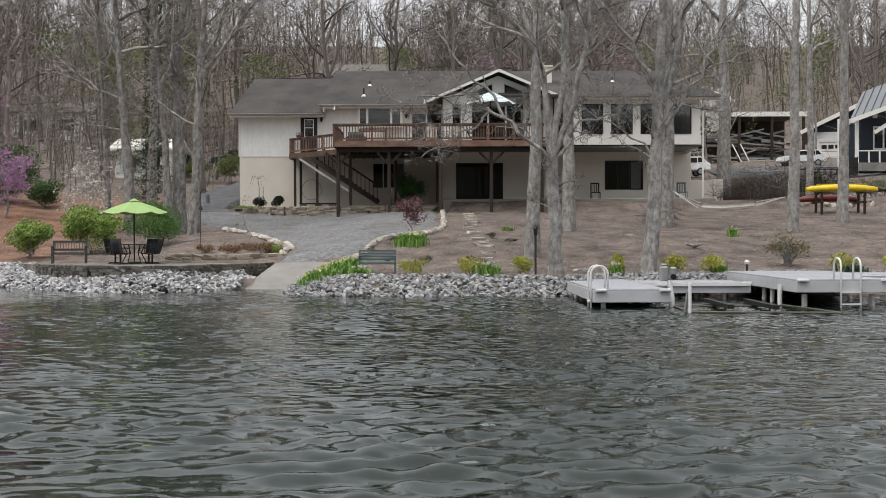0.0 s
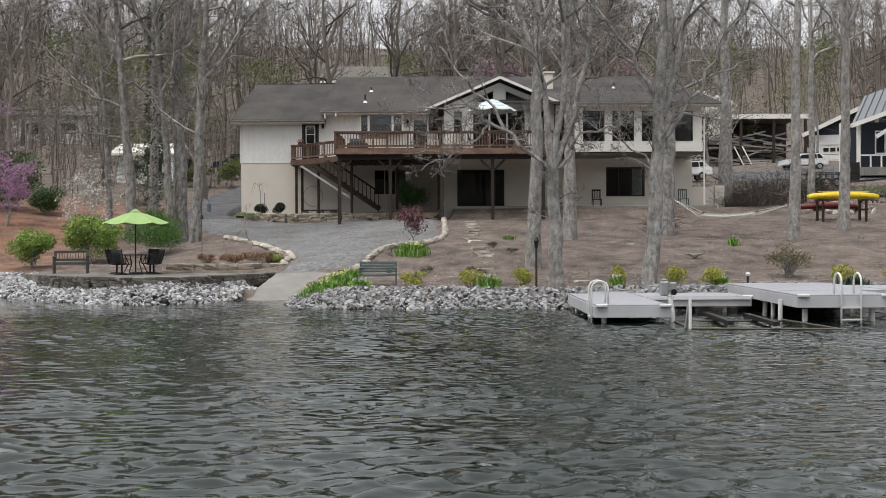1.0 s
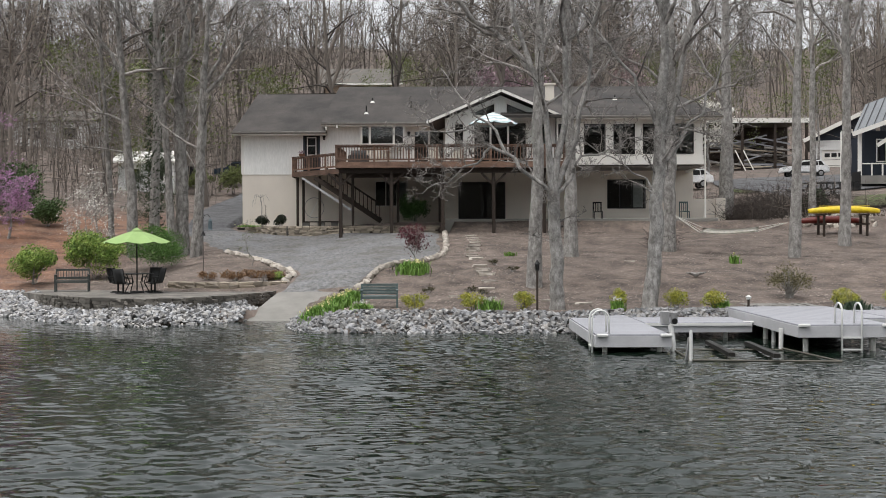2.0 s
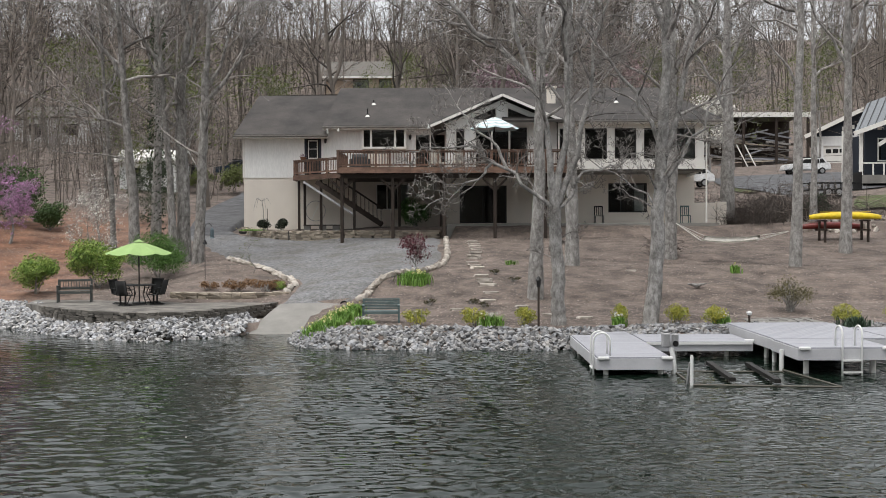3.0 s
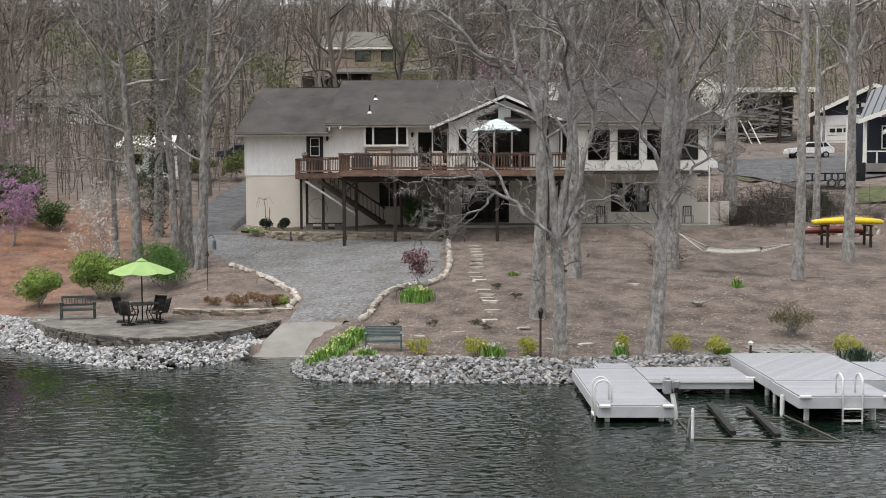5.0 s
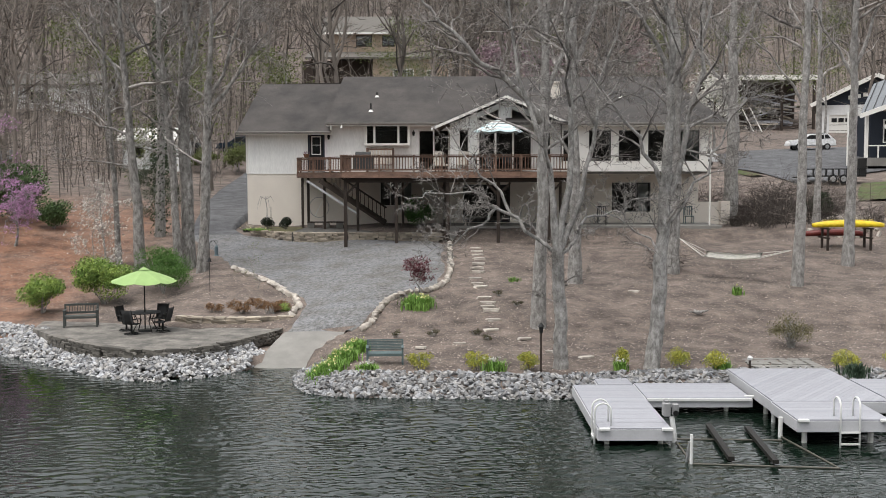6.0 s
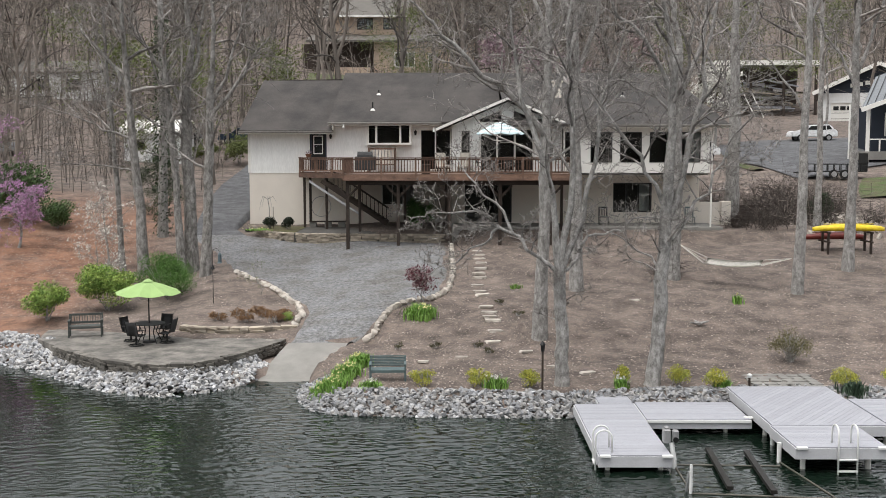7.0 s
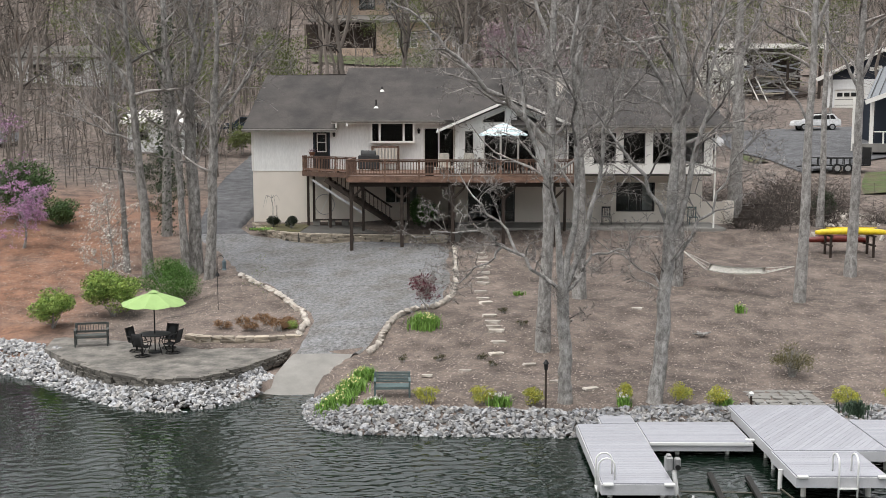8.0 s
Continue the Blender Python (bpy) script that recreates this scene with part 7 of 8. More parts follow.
for x, y, rz in ((1.6, 55.5, 80), (3.5, 55.6, -80), (2.2, 56.2, 5), (3.0, 54.5, 170)):
    ob = copy_thing(chair, pose(x, y, DZ, 0, 0, rz))
    tagged(ob, "charcoal sling chair at the deck table", "chair", "chairs round the deck table")
PALECLOTH = mat("pale_cushion", (0.62, 0.58, 0.5), 0.85, vary=0.08)
for x, y, rz in ((-0.45, 56.6, 20), (0.65, 56.3, -12)):
    c = thing("lounge_chair", (x, y, DZ), "low cream cushioned lounge chair on the deck", "chair", "lounge chairs on the deck")
    q = Matrix.Translation((x, y, DZ)) @ Matrix.Rotation(radians(rz), 4, "Z")
    def put(bm_, name_, mat_):
        bmesh.ops.transform(bm_, matrix=q, verts=bm_.verts)
        part(name_, bm_, mat_, c)
    put(one_box(-0.28, 0.28, -0.3, 0.28, 0.3, 0.42, bevel=0.03), "seat", PALECLOTH)
    b_ = bmesh.new()
    bar(b_, (0, 0.26, 0.35), (0, 0.5, 1.1), 0.56, 0.1, bevel=0.03)
    put(b_, "backrest", PALECLOTH)
    for sx in (-0.26, 0.26):
        for sy in (-0.26, 0.24):
            put(one_box(sx - 0.025, sx + 0.025, sy - 0.025, sy + 0.025, 0, 0.3), "leg", DARKWOOD)
# grill under its cover, slatted settle
gr = thing("grill", (-5.0, 60.6, DZ), "barbecue grill under a dark cover", "grill")
bm = bmesh.new()
box(bm, -5.6, -4.4, 60.3, 60.9, DZ + 0.1, DZ + 0.9, bevel=0.05)
part("cover", bm, SLING, gr)
bm = bmesh.new()
tube(bm, [(-5.45, 60.6, DZ + 0.88), (-4.6, 60.6, DZ + 0.88)], 0.3, 16)
part("hood", bm, SLING, gr)
s = thing("slatted_settle", (-4.1, 61.8, DZ), "brown slatted timber settle with an angled back", "bench")
part("seat", one_box(-4.9, -3.3, 61.2, 61.9, DZ + 0.4, DZ + 0.45), DECKWOOD, s)
part("back_rail", one_box(-4.9, -3.3, 61.95, 62.0, DZ + 1.3, DZ + 1.4), DECKWOOD, s)
for i in range(9):
    x = -4.85 + i * 0.185
    part("back_slat", one_box(x, x + 0.1, 61.95, 61.99, DZ + 0.45, DZ + 1.3), STUCCO, s)
for x in (-4.9, -3.38):
    part("end_panel", one_box(x, x + 0.08, 61.2, 62.0, DZ, DZ + 1.42), DECKWOOD, s)
pl = thing("planter_box", (-1.3, 53.9, DZ), "square woven planter on the deck", "planter")
bm = bmesh.new()
box(bm, -1.55, -1.1, 53.7, 54.1, DZ, DZ + 0.5, bevel=0.02)
part("tub", bm, DARKWOOD, pl)
pt = thing("flower_pot", (-8.4, 61.6, DZ + 0.86), "clay pot of small pink flowers on the rail", "flower pot")
part("pot", tube(bmesh.new(), [(-8.4, 61.35, DZ + 0.86), (-8.4, 61.35, DZ + 1.02), (-8.4, 61.35, DZ + 1.06)], [0.12, 0.18, 0.19], 12), TERRACOTTA, pt)
lv = Leaves()
r9 = random.Random(3)
for _ in range(120):
    lv.leaf(r9, Vector((-8.4 + r9.gauss(0, 0.1), 61.35 + r9.gauss(0, 0.1), DZ + 1.14 + r9.gauss(0, 0.05))), 0.03)
lv.into("blossom", MAGNOLIA, pt)

# ---- below and beside the house ----
hp = thing("hoop", (-7.8, 62.2, 3.9), "thin pale hoop leaning on the wall", "hoop")
pts = [(-7.8 + 0.58 * math.cos(2 * math.pi * i / 28), 62.3 - 0.05, 4.6 + 0.6 * math.sin(2 * math.pi * i / 28)) for i in range(29)]
part("ring", tube(bmesh.new(), pts, 0.018, 6, caps=False), STEEL, hp)
part("spoke", bar(bmesh.new(), (-8.05, 62.26, 4.1), (-7.6, 62.26, 5.0), 0.03, 0.05), TRIM, hp)
lb = thing("plank_bench", (-7.4, 61.6, 3.42), "low plank bench on concrete blocks", "bench")
part("plank", one_box(-8.4, -6.2, 61.3, 61.7, 3.72, 3.78), DARKWOOD, lb)
for x in (-8.2, -7.3, -6.5):
    part("block", one_box(x - 0.2, x + 0.2, 61.35, 61.65, 3.42, 3.72, bevel=0.01), CONCRETE, lb)
sp = thing("weeping_sapling", (-10.55, 60.0, 3.44), "small bare weeping sapling tied to a stake", "tree")
part("trunk", tube(bmesh.new(), [(-10.55, 60, 3.4), (-10.52, 60, 4.6), (-10.6, 60, 5.15)], [0.03, 0.025, 0.018], 6), BARK, sp)
for k, a in enumerate((0.2, 1.7, 2.9, 4.1, 5.3, 3.4)):
    part("branch", tube(bmesh.new(), [(-10.6, 60, 5.12), (-10.6 + 0.3 * math.cos(a), 60 + 0.25 * math.sin(a), 5.3), (-10.6 + 0.5 * math.cos(a), 60 + 0.35 * math.sin(a), 4.95 - 0.08 * k)], [0.014, 0.011, 0.005], 5), BARK, sp)
part("stake", tube(bmesh.new(), [(-10.3, 60, 3.4), (-10.3, 60, 4.7)], 0.018, 6), DARKWOOD, sp)
for x, y, label in ((8.5, 58.3, "dark metal chair on the patio slab"), (13.3, 58.2, "dark green chair on the patio slab")):
    c = thing("garden_chair", (x, y, 3.78), label, "chair")
    mt = DARKMETAL if x < 10 else BENCHWOOD
    part("seat", one_box(x - 0.25, x + 0.25, y - 0.25, y + 0.25, 4.18, 4.22, bevel=0.01), mt, c)
    for sx in (-0.23, 0.23):
        for sy in (-0.23, 0.23):
            part("leg", one_box(x + sx - 0.02, x + sx + 0.02, y + sy - 0.02, y + sy + 0.02, 3.78, 4.18), mt, c)
        part("back_post", one_box(x + sx - 0.02, x + sx + 0.02, y + 0.22, y + 0.26, 4.22, 4.72), mt, c)
    for k in range(5):
        part("back_slat", one_box(x - 0.2 + k * 0.1 - 0.02, x - 0.2 + k * 0.1 + 0.02, y + 0.23, y + 0.25, 4.25, 4.68), mt, c)
    part("back_rail", one_box(x - 0.25, x + 0.25, y + 0.22, y + 0.26, 4.68, 4.76), mt, c)
w = thing("garden_wall", (15.1, 59.6, 3.4), "low cream rendered wall beside the house", "wall")
part("wall", one_box(14.12, 15.4, 59.7, 59.9, 3.2, 4.95), STUCCO, w)
part("pier", one_box(15.4, 15.95, 59.55, 60.05, 3.2, 5.0, bevel=0.01), STUCCO, w)
tw = thing("timber_retaining_wall", (17.2, 61.5, 3.6), "stepped retaining wall of dark stacked timbers", "retaining wall")
for k in range(7):
    part("timber", one_box(16.1, 18.9 - 0.2 * (k % 2), 61.2 + k * 0.12, 61.36 + k * 0.12, 3.3 + k * 0.2, 3.49 + k * 0.2, bevel=0.015), DARKWOOD, tw)
for k in range(3):
    part("step", one_box(16.0, 17.2, 60.2 + k * 0.32, 60.55 + k * 0.32, 3.4 + k * 0.18, 3.56 + k * 0.18), DARKWOOD, tw)
for x, y, z in ((-6.35, 61.5, 9.32), (-0.95, 56.0, 8.95), (5.2, 56.1, 9.6)):
    f = thing("flood_light", (x, y, z), "small white flood light under the eaves", "light", "flood lights under the eaves")
    b_ = bmesh.new()
    bmesh.ops.create_cone(b_, cap_ends=True, segments=10, radius1=0.07, radius2=0.045, depth=0.12, matrix=Matrix.Translation((x, y, z)))
    part("lamp_head", b_, WHITEMETAL, f)
    part("stem", tube(bmesh.new(), [(x, y, z + 0.05), (x, y + 0.08, z + 0.16)], 0.02, 6), WHITEMETAL, f)

# ---- beyond the yard ----
rng = random.Random(61)
# pale boulders on the slope beside the kayaks
rocks = thing("boulder_slope", (22, 58, 3.6), "scatter of pale boulders on the slope", "rocks")
bk = [stone_mesh(rng, rng.uniform(0.4, 0.7), rng.uniform(0.3, 0.6), rng.uniform(0.3, 0.45), PALE_STONE) for _ in range(6)]
for i in range(110):
    x, y = rng.gauss(21.8, 1.4), rng.uniform(54, 66)
    piece("boulder", bk[rng.randrange(6)], Matrix.LocRotScale((x, y, ground_z(x, y) + 0.05), Euler((rng.random(), rng.random(), rng.random() * 6)), Vector((1, 1, 1)) * rng.uniform(0.5, 1.3)), rocks)


def sheet(name, rows, material, label, category, lift=0.08):
    """A sheet that follows the ground between left and right edges (y, x0, x1)."""
    bm = bmesh.new()
    out = []
    for y in spaced([(rows[0][0], rows[-1][0], 1.2)]):
        a, b = interp(y, [r[0] for r in rows], [r[1] for r in rows]), interp(y, [r[0] for r in rows], [r[2] for r in rows])
        out.append([(a + (b - a) * i / 12, y, ground_z(a + (b - a) * i / 12, y) + lift + 0.12 * max(0, math.sin(i / 12 * math.pi))) for i in range(13)])
    strip(bm, out)
    return setting(name, bm, material, label, category, True)


GRASS = mat("lawn_grass", (0.11, 0.17, 0.04), 0.9, vary=0.5, scale=1.5, fine=18, bump=0.8, second=(0.15, 0.12, 0.07), mix_scale=0.9)
sheet("neighbour_driveway", [(80, 26.5, 28.5), (84, 26.2, 32), (88, 25.9, 38), (92, 24.6, 42), (97, 25, 44), (103, 26, 48), (112, 29, 50), (119, 32, 52)], ASPHALT, "grey asphalt drive beside the neighbouring house", "driveway", 0.05)
sheet("neighbour_lawn", [(70.5, 27.6, 34), (73, 28.4, 36), (76, 29.6, 38), (79, 31.0, 40)], GRASS, "patch of green lawn below the neighbouring house", "lawn")
sheet("verge", [(85.5, 24.6, 25.8), (87, 24.2, 25.6), (90, 24.0, 24.9)], GRASS, "mossy verge beside the drive", "lawn", 0.0)
sheet("far_lawn", [(236, -32, -4), (252, -34, -2)], GRASS, "strip of lawn below the house on the hill", "lawn", 0.25)
sheet("far_road", [(88, -62, -40), (92, -62, -38), (96, -62, -40)], ASPHALT, "grey road seen through the trees", "road", 0.3)

# neighbouring garage: white walls, navy gable
ng = thing("neighbour_garage", (48.8, 139, 10.6), "white garage with a navy gable and shingle roof", "garage")
NY = 139.0
Z0 = 10.6
part("wall", wall_with_openings(bmesh.new(), 48.8, 62.4, NY, NY + 0.25, Z0, 15.6, [(49.9, 53.6, Z0 + 0.2, 14.3), (56.0, 57.7, 12.6, 14.8)]), WHITESIDING, ng)
part("gable", facade_panel(bmesh.new(), [(48.8, 15.6), (62.4, 15.6), (62.4, 15.9), (55.6, 19.0), (48.8, 15.9)], NY, NY + 0.25), BLUEWALL, ng, "navy gable wall")
part("side_wall", one_box(48.8, 49.05, NY + 0.25, 156, Z0, 15.7), WHITESIDING, ng)
gd = part("garage_door", one_box(49.9, 53.6, NY + 0.12, NY + 0.2, Z0 + 0.2, 14.3), TRIM, ng, "white panelled garage door")
for i in range(4):
    part("door_window", one_box(50.2 + i * 0.85, 50.85 + i * 0.85, NY + 0.06, NY + 0.12, 13.4, 13.9), DARKMETAL, gd)
for k in range(3):
    part("panel_groove", one_box(49.95, 53.55, NY + 0.1, NY + 0.118, 11.5 + k * 0.75, 11.56 + k * 0.75), GUTTER, gd)
upright_window(ng, 56.0, 57.7, 12.6, 14.8, NY, frame=0.1)
part("partition", one_box(49.1, 62.2, NY + 2.0, NY + 2.1, Z0, 15.5), ROOM_SHADE, ng)
for k in range(4):
    part("vent_block", one_box(52.2 + k * 0.9, 52.8 + k * 0.9, NY - 0.06, NY, 16.3 + 0.16 * k, 16.8 + 0.16 * k), TRIM, ng)
for sx in (47.6, 63.6):
    bm = bmesh.new()
    a = [(sx, NY - 0.9, 15.75), (55.6, NY - 0.9, 19.5), (55.6, 158, 19.5), (sx, 158, 15.75)]
    top = [bm.verts.new(p) for p in a]
    low = [bm.verts.new((x, y, z - 0.22)) for x, y, z in a]
    bm.faces.new(top)
    bm.faces.new(low[::-1])
    for i in range(4):
        bm.faces.new((top[i], low[i], low[(i + 1) % 4], top[(i + 1) % 4]))
    bmesh.ops.recalc_face_normals(bm, faces=bm.faces)
    part("roof", bm, FARROOF, ng, "grey-brown shingle roof")
    part("bargeboard", bar(bmesh.new(), (sx, NY - 0.97, 15.55), (55.6, NY - 0.97, 19.3), 0.08, 0.5), TRIM, ng)
ng.rotation_euler = (0, 0, radians(-21))
nb = thing("neighbour_house", (38, 90, 8.4), "navy board house with a porch and grey metal roof", "house")
# porch wing nearer the lake
bm = bmesh.new()
wall_with_openings(bm, 35.9, 46, 90, 90.2, 7.4, 11.9, [(37.0, 38.8, 9.2, 11.2)])
box(bm, 37.8, 38.0, 90.2, 98, 7.4, 11.9)
part("porch_wall", bm, BLUEWALL, nb, "navy board wall")
upright_window(nb, 37.0, 38.8, 9.2, 11.2, 90, frame=0.1, mullions=(37.9,))
part("partition", one_box(36.0, 46, 91.2, 91.3, 8, 11.9), ROOM_SHADE, nb)
for x, y, z in ((34.0, 89.6, 11.8), (34.7, 87.6, 11.6), (37.4, 87.6, 12.5), (40.2, 87.6, 13.5)):
    part("porch_post", one_box(x - 0.13, x + 0.13, y, y + 0.26, 7.0, z, bevel=0.02), TRIM, nb)
bm = bmesh.new()
a = [(33.85, 87.0, 11.45), (46.0, 87.0, 15.85), (48.6, 91.0, 18.7), (36.5, 91.0, 14.3)]
top = [bm.verts.new(p) for p in a]
low = [bm.verts.new((x, y, z - 0.16)) for x, y, z in a]
bm.faces.new(top)
bm.faces.new(low[::-1])
for i in range(4):
    bm.faces.new((top[i], low[i], low[(i + 1) % 4], top[(i + 1) % 4]))
bmesh.ops.recalc_face_normals(bm, faces=bm.faces)
part("porch_roof", bm, METALROOF, nb, "grey standing-seam porch roof")
for k in range(16):
    x = 34.2 + k * 0.7
    part("roof_seam", bar(bmesh.new(), (x, 87.0, 11.6 + k * 0.2535), (x + 2.63, 91.0, 14.45 + k * 0.2535), 0.05, 0.08), DARKMETAL, nb)
part("porch_fascia", bar(bmesh.new(), (33.8, 86.95, 11.3), (46.0, 86.95, 15.7), 0.08, 0.36), TRIM, nb)
part("porch_brace", bar(bmesh.new(), (36.0, 87.3, 10.4), (37.4, 87.3, 11.3), 0.08, 0.3), TRIM, nb)
part("porch_floor", one_box(33.9, 46, 87.3, 90, 7.2, 7.9), CONCRETE, nb)
for x in (35.6, 36.5):
    part("porch_rail_post", one_box(x - 0.05, x + 0.05, 87.4, 87.5, 7.9, 8.9), TRIM, nb)
part("porch_rail", one_box(34.8, 40, 87.4, 87.5, 8.85, 8.95), TRIM, nb)
sgn = thing("sign_board", (39.6, 80, 6.9), "pale blue-grey utility box on a white post", "utility box")
part("box", one_box(39.2, 40.2, 84.0, 84.3, 8.6, 10.4, bevel=0.03), METALROOF, sgn)
part("post", one_box(39.6, 39.8, 84.05, 84.25, 6.0, 8.6), TRIM, sgn)


def wheel(parent, x, y, z, r, w):
    wl_ = part("wheel", tube(bmesh.new(), [(x, y - w / 2, z), (x, y + w / 2, z)], r, 20), TYRE, parent)
    part("rim", tube(bmesh.new(), [(x, y - w / 2 - 0.01, z), (x, y - w / 2 + 0.03, z)], r * 0.62, 14), STEEL, wl_)


def suv(at, label, body_mat, flip=False):
    """A five-door wagon seen from the side, built from its profile."""
    v = thing("car", at, label, "car")
    x, y, z = at
    s = -1 if flip else 1
    body = [(-2.35, 0.45), (-2.35, 0.85), (-2.2, 1.0), (-1.1, 1.1), (-0.45, 1.62), (1.5, 1.68), (2.05, 1.15), (2.3, 1.05), (2.33, 0.45)]
    bm = bmesh.new()
    facade_panel(bm, [(x + s * a, z + b) for a, b in body], y - 0.9, y + 0.9)
    bmesh.ops.bevel(bm, geom=list(bm.edges), offset=0.07, segments=2, affect="EDGES")
    part("body", bm, body_mat, v, smooth_shade=False)
    for poly in ([(-0.85, 1.12), (-0.4, 1.5), (0.25, 1.54), (0.25, 1.12)], [(0.33, 1.12), (0.33, 1.54), (1.05, 1.56), (1.1, 1.12)], [(1.18, 1.14), (1.13, 1.56), (1.42, 1.57), (1.75, 1.18)]):
        part("window", facade_panel(bmesh.new(), [(x + s * a, z + b) for a, b in poly], y - 0.915, y - 0.88), DARKMETAL, v)
    for wx in (-1.45, 1.4):
        wheel(v, x + s * wx, y - 0.82, z + 0.34, 0.34, 0.22)
        wheel(v, x + s * wx, y + 0.82, z + 0.34, 0.34, 0.22)
    part("headlight", one_box(x + s * -2.37, x + s * -2.15, y - 0.85, y - 0.55, z + 0.78, z + 0.92), GLASS, v)
    part("bumper", one_box(x + s * -2.42, x + s * -2.3, y - 0.85, y + 0.85, z + 0.42, z + 0.65, bevel=0.03), body_mat, v)
    part("roof_rail", one_box(x - 0.6, x + 1.2, y - 0.75, y - 0.7, z + 1.68, z + 1.74), DARKMETAL, v)
    return v


suv((37.0, 108.0, ground_z(37.0, 108.0) + 0.1), "white wagon parked on the neighbouring drive", WHITEPAINT)
suv((21.3, 93, ground_z(21.3, 93) + 0.1), "white car parked behind the house", WHITEPAINT)
suv((-25.5, 99, ground_z(-25.5, 99) + 0.1), "dark car parked beside the upper drive", mat("dark_vehicle_paint", (0.03, 0.035, 0.045), 0.3, vary=0.05, bump=0))
suv((-20.4, 103, ground_z(-20.4, 103) + 0.42), "dark blue car parked beside the upper drive", mat("blue_vehicle_paint", (0.03, 0.06, 0.1), 0.3, vary=0.05, bump=0))

# utility trailer
gz = ground_z(27.40, 80) + 0.05
tr = thing("utility_trailer", (29.20, 80, gz), "black open utility trailer with mesh sides", "trailer")
part("bed", one_box(27.40, 31.40, 79.2, 80.8, gz + 0.5, gz + 0.6), DARKMETAL, tr)
for y in (79.2, 80.8):
    part("side_rail", one_box(27.40, 31.40, y - 0.03, y + 0.03, gz + 1.05, gz + 1.12), DARKMETAL, tr)
    for k in range(9):
        part("upright", one_box(27.42 + k * 0.49, 27.48 + k * 0.49, y - 0.03, y + 0.03, gz + 0.6, gz + 1.05), DARKMETAL, tr)
part("tailgate", one_box(31.35, 31.42, 79.2, 80.8, gz + 0.6, gz + 1.9), DARKMETAL, tr)
part("drawbar", bar(bmesh.new(), (27.40, 80, gz + 0.5), (26.10, 80, gz + 0.45), 0.1, 0.1), DARKMETAL, tr)
wheel(tr, 28.80, 79, gz + 0.34, 0.34, 0.2)
wheel(tr, 29.60, 79, gz + 0.34, 0.34, 0.2)

# open shed full of stacked timber
gz = 9.0
sh = thing("timber_shed", (28, 100, gz), "open-sided shed with a white-edged flat roof, full of stacked timber", "shed")
part("roof", one_box(23.8, 32.6, 98, 104, 14.25, 14.4), FARROOF, sh)
part("roof_edge", one_box(23.7, 32.7, 97.9, 98, 14.05, 14.45), TRIM, sh)
for x in (24, 26.9, 29.7, 32.4):
    part("shed_post", one_box(x - 0.1, x + 0.1, 98.05, 98.25, gz - 0.5, 14.25), DARKWOOD, sh)
part("back_wall", one_box(23.8, 32.6, 103.8, 104, gz, 14.25), DARKWOOD, sh)
for k in range(90):
    x, y, z = rng.uniform(24.5, 31), rng.uniform(98.4, 102), gz + 0.15 + rng.random() * 3.6
    L = rng.uniform(2, 4.5)
    tilt = rng.gauss(0, 0.09)
    piece_bm = bar(bmesh.new(), (x - L / 2, y, z - tilt * L), (x + L / 2, y + rng.gauss(0, 0.2), z + tilt * L), rng.uniform(0.15, 0.3), rng.uniform(0.05, 0.16))
    part("plank", piece_bm, (DARKWOOD, BARK, LEDGE, DOCKWOOD)[k % 4], sh)
for x in (27.4, 28.1):
    part("ladder_rail", bar(bmesh.new(), (x, 97.2, gz), (x - 1.2, 97.8, gz + 2.7), 0.09, 0.09), TRIM, sh)

sh.scale = (2.08, 2.08, 2.08)
sh.location = (55.0, 190, 12.7)

# two-tier house up the hill
h2 = thing("hill_house", (-10, 168, 20), "tan hillside house with a weathered grey roof", "house")
HY = 168
bm = bmesh.new()
wall_with_openings(bm, -19.0, -7.2, HY, HY + 0.2, 26.2, 29.1, [(-14.6, -12.0, 27.1, 28.9), (-10.4, -8.4, 27.1, 28.9)])
part("upper_wall", bm, TANWALL, h2)
upright_window(h2, -14.6, -12.0, 27.1, 28.9, HY, frame=0.14, mullions=(-13.3,), frame_mat=DARKWOOD)
upright_window(h2, -10.4, -8.4, 27.1, 28.9, HY, frame=0.14, mullions=(-9.4,), frame_mat=DARKWOOD)
part("partition", one_box(-18.9, -7.3, HY + 2, HY + 2.2, 18, 29), ROOM_SHADE, h2)
for x in (-19.1, -7.3):
    part("corner_post", one_box(x, x + 0.2, HY - 0.05, HY + 0.2, 26.2, 29.1), DARKWOOD, h2)


def slope(name, x0, x1, y0, z0, y1, z1, thick=0.3):
    bm_ = bmesh.new()
    q = [(x0, y0, z0), (x1, y0, z0), (x1, y1, z1), (x0, y1, z1)]
    t_ = [bm_.verts.new(p) for p in q]
    l_ = [bm_.verts.new((a, b, c - thick)) for a, b, c in q]
    bm_.faces.new(t_)
    bm_.faces.new(l_[::-1])
    for i in range(4):
        bm_.faces.new((t_[i], l_[i], l_[(i + 1) % 4], t_[(i + 1) % 4]))
    bmesh.ops.recalc_face_normals(bm_, faces=bm_.faces)
    return part(name, bm_, FARROOF, h2)


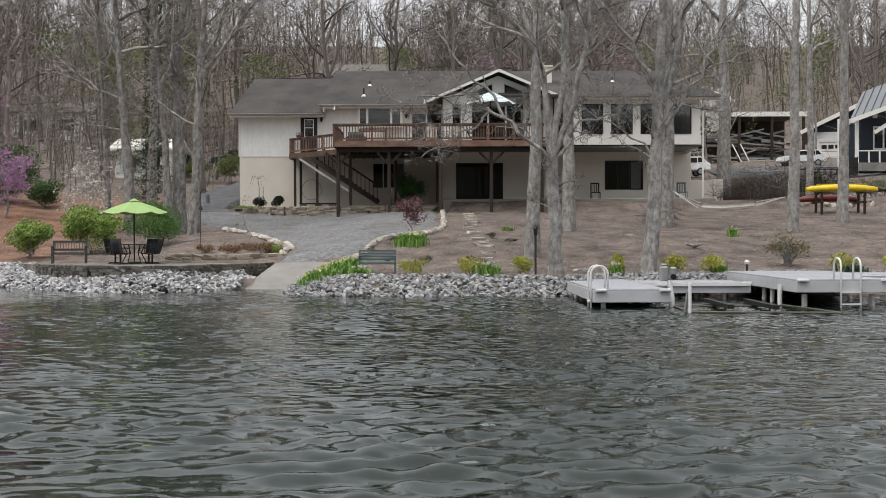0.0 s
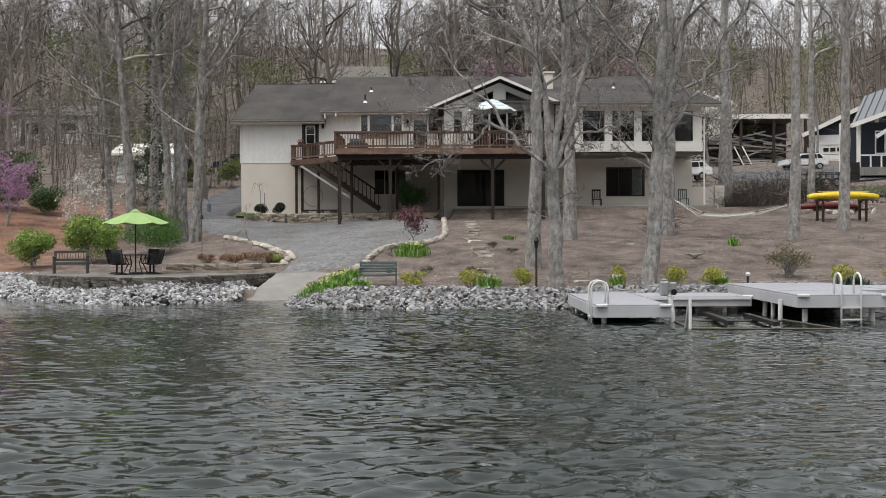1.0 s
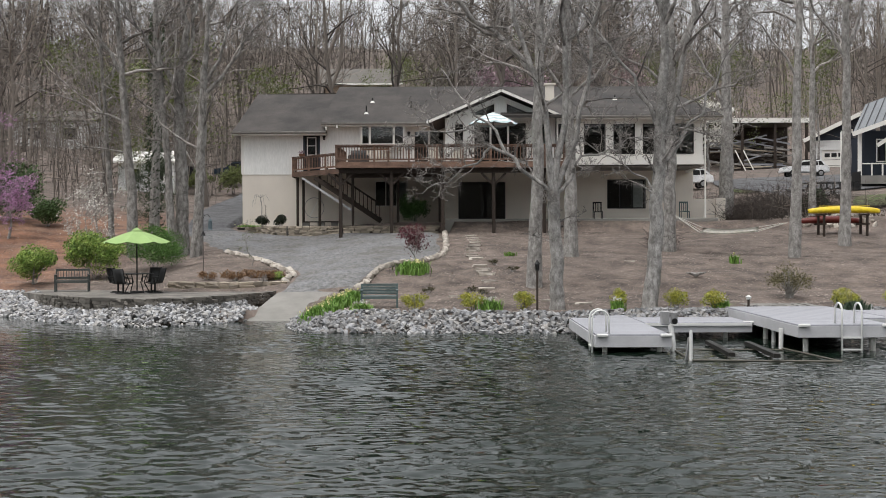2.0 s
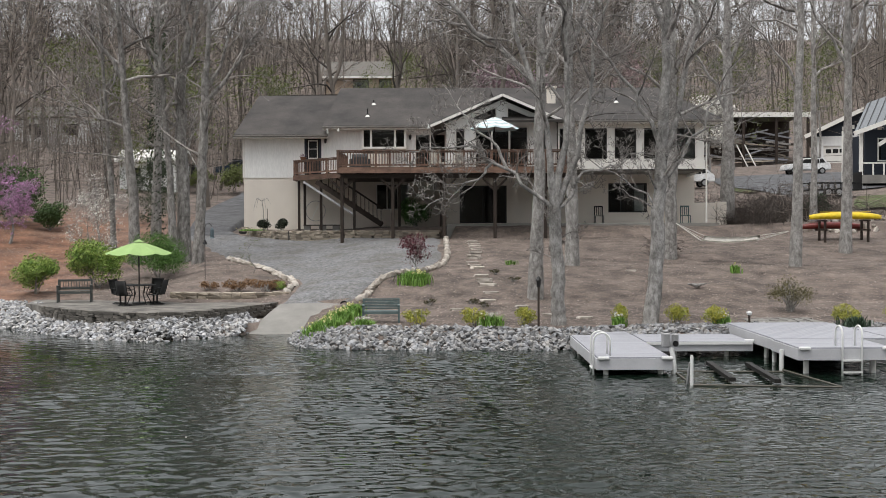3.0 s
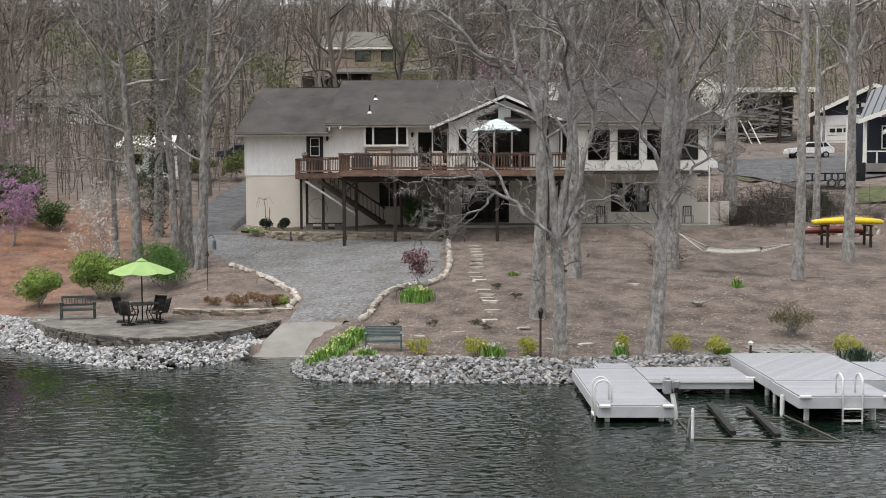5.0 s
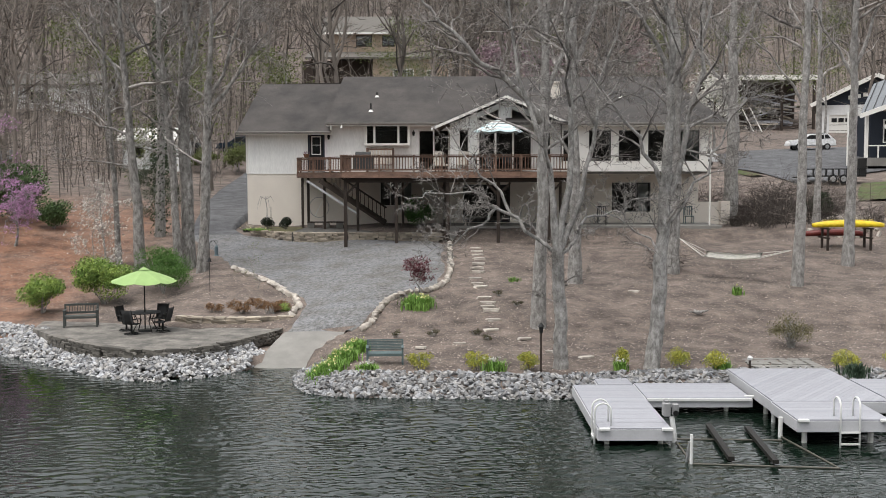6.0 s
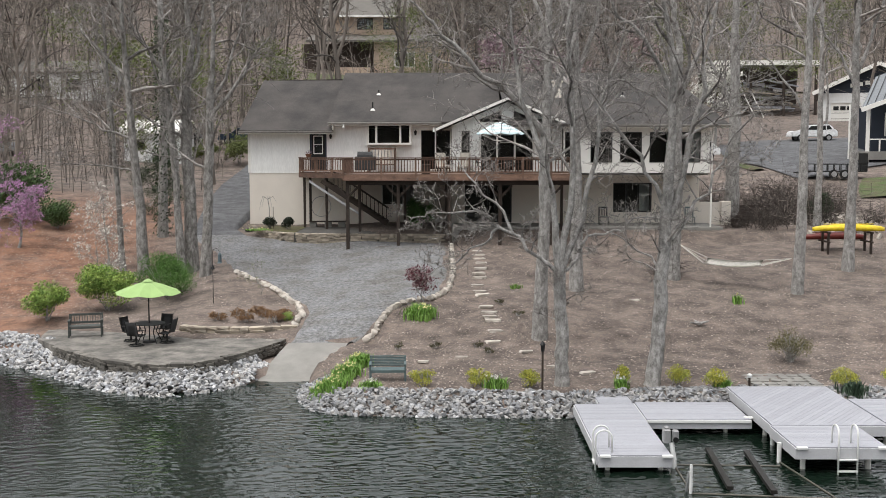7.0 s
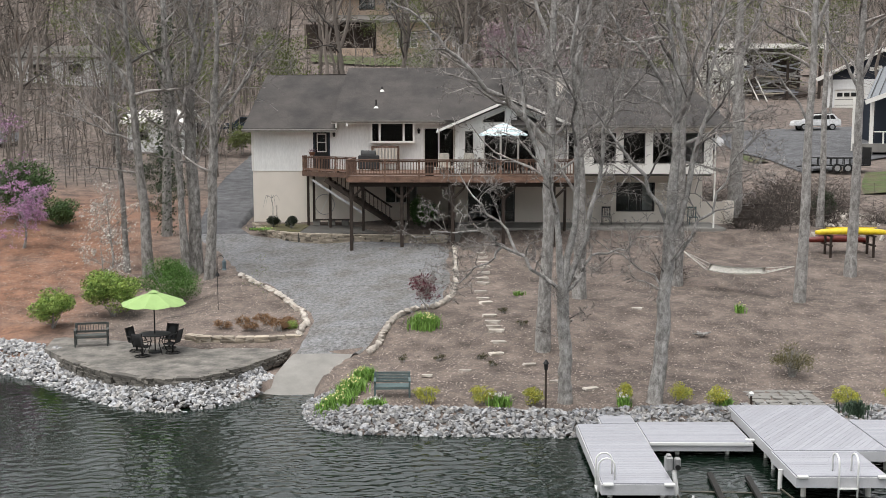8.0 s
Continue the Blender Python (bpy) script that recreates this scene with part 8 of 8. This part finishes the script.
slope("roof", -21.0, -6.4, HY - 1.4, 29.2, HY + 9, 33.2)
slope("lower_roof", -22.0, 4.6, HY - 5.5, 24.9, HY - 0.02, 26.3)
part("eaves_board", one_box(-21.0, -6.4, HY - 1.5, HY - 1.41, 28.9, 29.2), TRIM, h2)
bm = bmesh.new()
wall_with_openings(bm, -11.6, 4.2, HY - 4.2, HY - 4, 18.6, 24.7, [(-8.4, -5.2, 20.8, 23.2), (-3.2, -2.2, 20.6, 23.0), (0.2, 2.0, 21.0, 23.2)])
part("lower_wall", bm, TANWALL, h2)
upright_window(h2, -8.4, -5.2, 20.8, 23.2, HY - 4.2, frame=0.14, mullions=(-7.3, -6.3))
upright_window(h2, -3.2, -2.2, 20.6, 23.0, HY - 4.2, frame=0.12)
upright_window(h2, 0.2, 2.0, 21.0, 23.2, HY - 4.2, frame=0.12)
part("partition", one_box(-23, 4.1, HY - 2.2, HY - 2, 18, 24.6), DARKWOOD, h2)
for x in (-21, -18.0, -15.0, -12.2):
    part("porch_post", one_box(x - 0.15, x + 0.15, HY - 4.6, HY - 4.3, 18.4, 24.8), DARKWOOD, h2)
part("porch_rail", one_box(-21.5, -11.8, HY - 4.5, HY - 4.4, 21.4, 21.6), DARKWOOD, h2)
for k in range(24):
    part("baluster", one_box(-21.3 + k * 0.4, -21.24 + k * 0.4, HY - 4.48, HY - 4.42, 20.3, 21.4), DARKWOOD, h2)
part("retaining_wall", one_box(-17.5, -12.0, HY - 7, HY - 6.6, 17.5, 20.6), TANWALL, h2)
for k in range(9):
    part("stair_tread", one_box(-11.6 + k * 0.25, -11.3 + k * 0.25, HY - 6.4, HY - 5.2, 20.4 - k * 0.24, 20.5 - k * 0.24), DARKWOOD, h2)

h2.scale = (1.6, 1.6, 1.6)
h2.location = (-16.7, 270, 28.0)

# pale buildings seen through the trees
def cabin(x, y, w, d, h, label, roof=FARROOF, wall=WHITESIDING):
    z = ground_z(x, y) - 0.3
    c = thing("cabin", (x, y, z), label, "house", "pale buildings in the woods")
    bm_ = bmesh.new()
    wall_with_openings(bm_, x - w / 2, x + w / 2, y, y + 0.2, z, z + h, [(x - w * 0.3, x - w * 0.1, z + h * 0.4, z + h * 0.8), (x + w * 0.12, x + w * 0.32, z + h * 0.4, z + h * 0.8)])
    part("wall", bm_, wall, c)
    part("side_wall", one_box(x + w / 2 - 0.2, x + w / 2, y + 0.2, y + d, z, z + h), wall, c)
    part("side_wall", one_box(x - w / 2, x - w / 2 + 0.2, y + 0.2, y + d, z, z + h), wall, c)
    part("partition", one_box(x - w / 2 + 0.2, x + w / 2 - 0.2, y + 1, y + 1.1, z, z + h), ROOM_SHADE, c)
    for a in (x - w * 0.3, x + w * 0.12):
        upright_window(c, a, a + w * 0.2, z + h * 0.4, z + h * 0.8, y, frame=0.1)
    bm_ = bmesh.new()
    e = 0.5
    pts = [(y - e, z + h), (y + d / 2, z + h + d * 0.22), (y + d + e, z + h), (y + d + e, z + h - 0.2), (y + d / 2, z + h + d * 0.22 - 0.25), (y - e, z + h - 0.2)]
    a_ = [bm_.verts.new((x - w / 2 - e, p, q)) for p, q in pts]
    b_ = [bm_.verts.new((x + w / 2 + e, p, q)) for p, q in pts]
    n_ = len(pts)
    for i in range(n_):
        bm_.faces.new((a_[i], b_[i], b_[(i + 1) % n_], a_[(i + 1) % n_]))
    bm_.faces.new(a_[::-1])
    bm_.faces.new(b_)
    bmesh.ops.recalc_face_normals(bm_, faces=bm_.faces)
    part("roof", bm_, roof, c)
    return c


cabin(-26.6, 93, 5.0, 5, 2.9, "white shed half hidden by trees", TRIM)
cabin(-52, 138, 11, 8, 4.2, "pale house far among the trees")
cabin(-60, 150, 9, 6, 3.4, "pale outbuilding far among the trees", FARROOF, STUCCO)
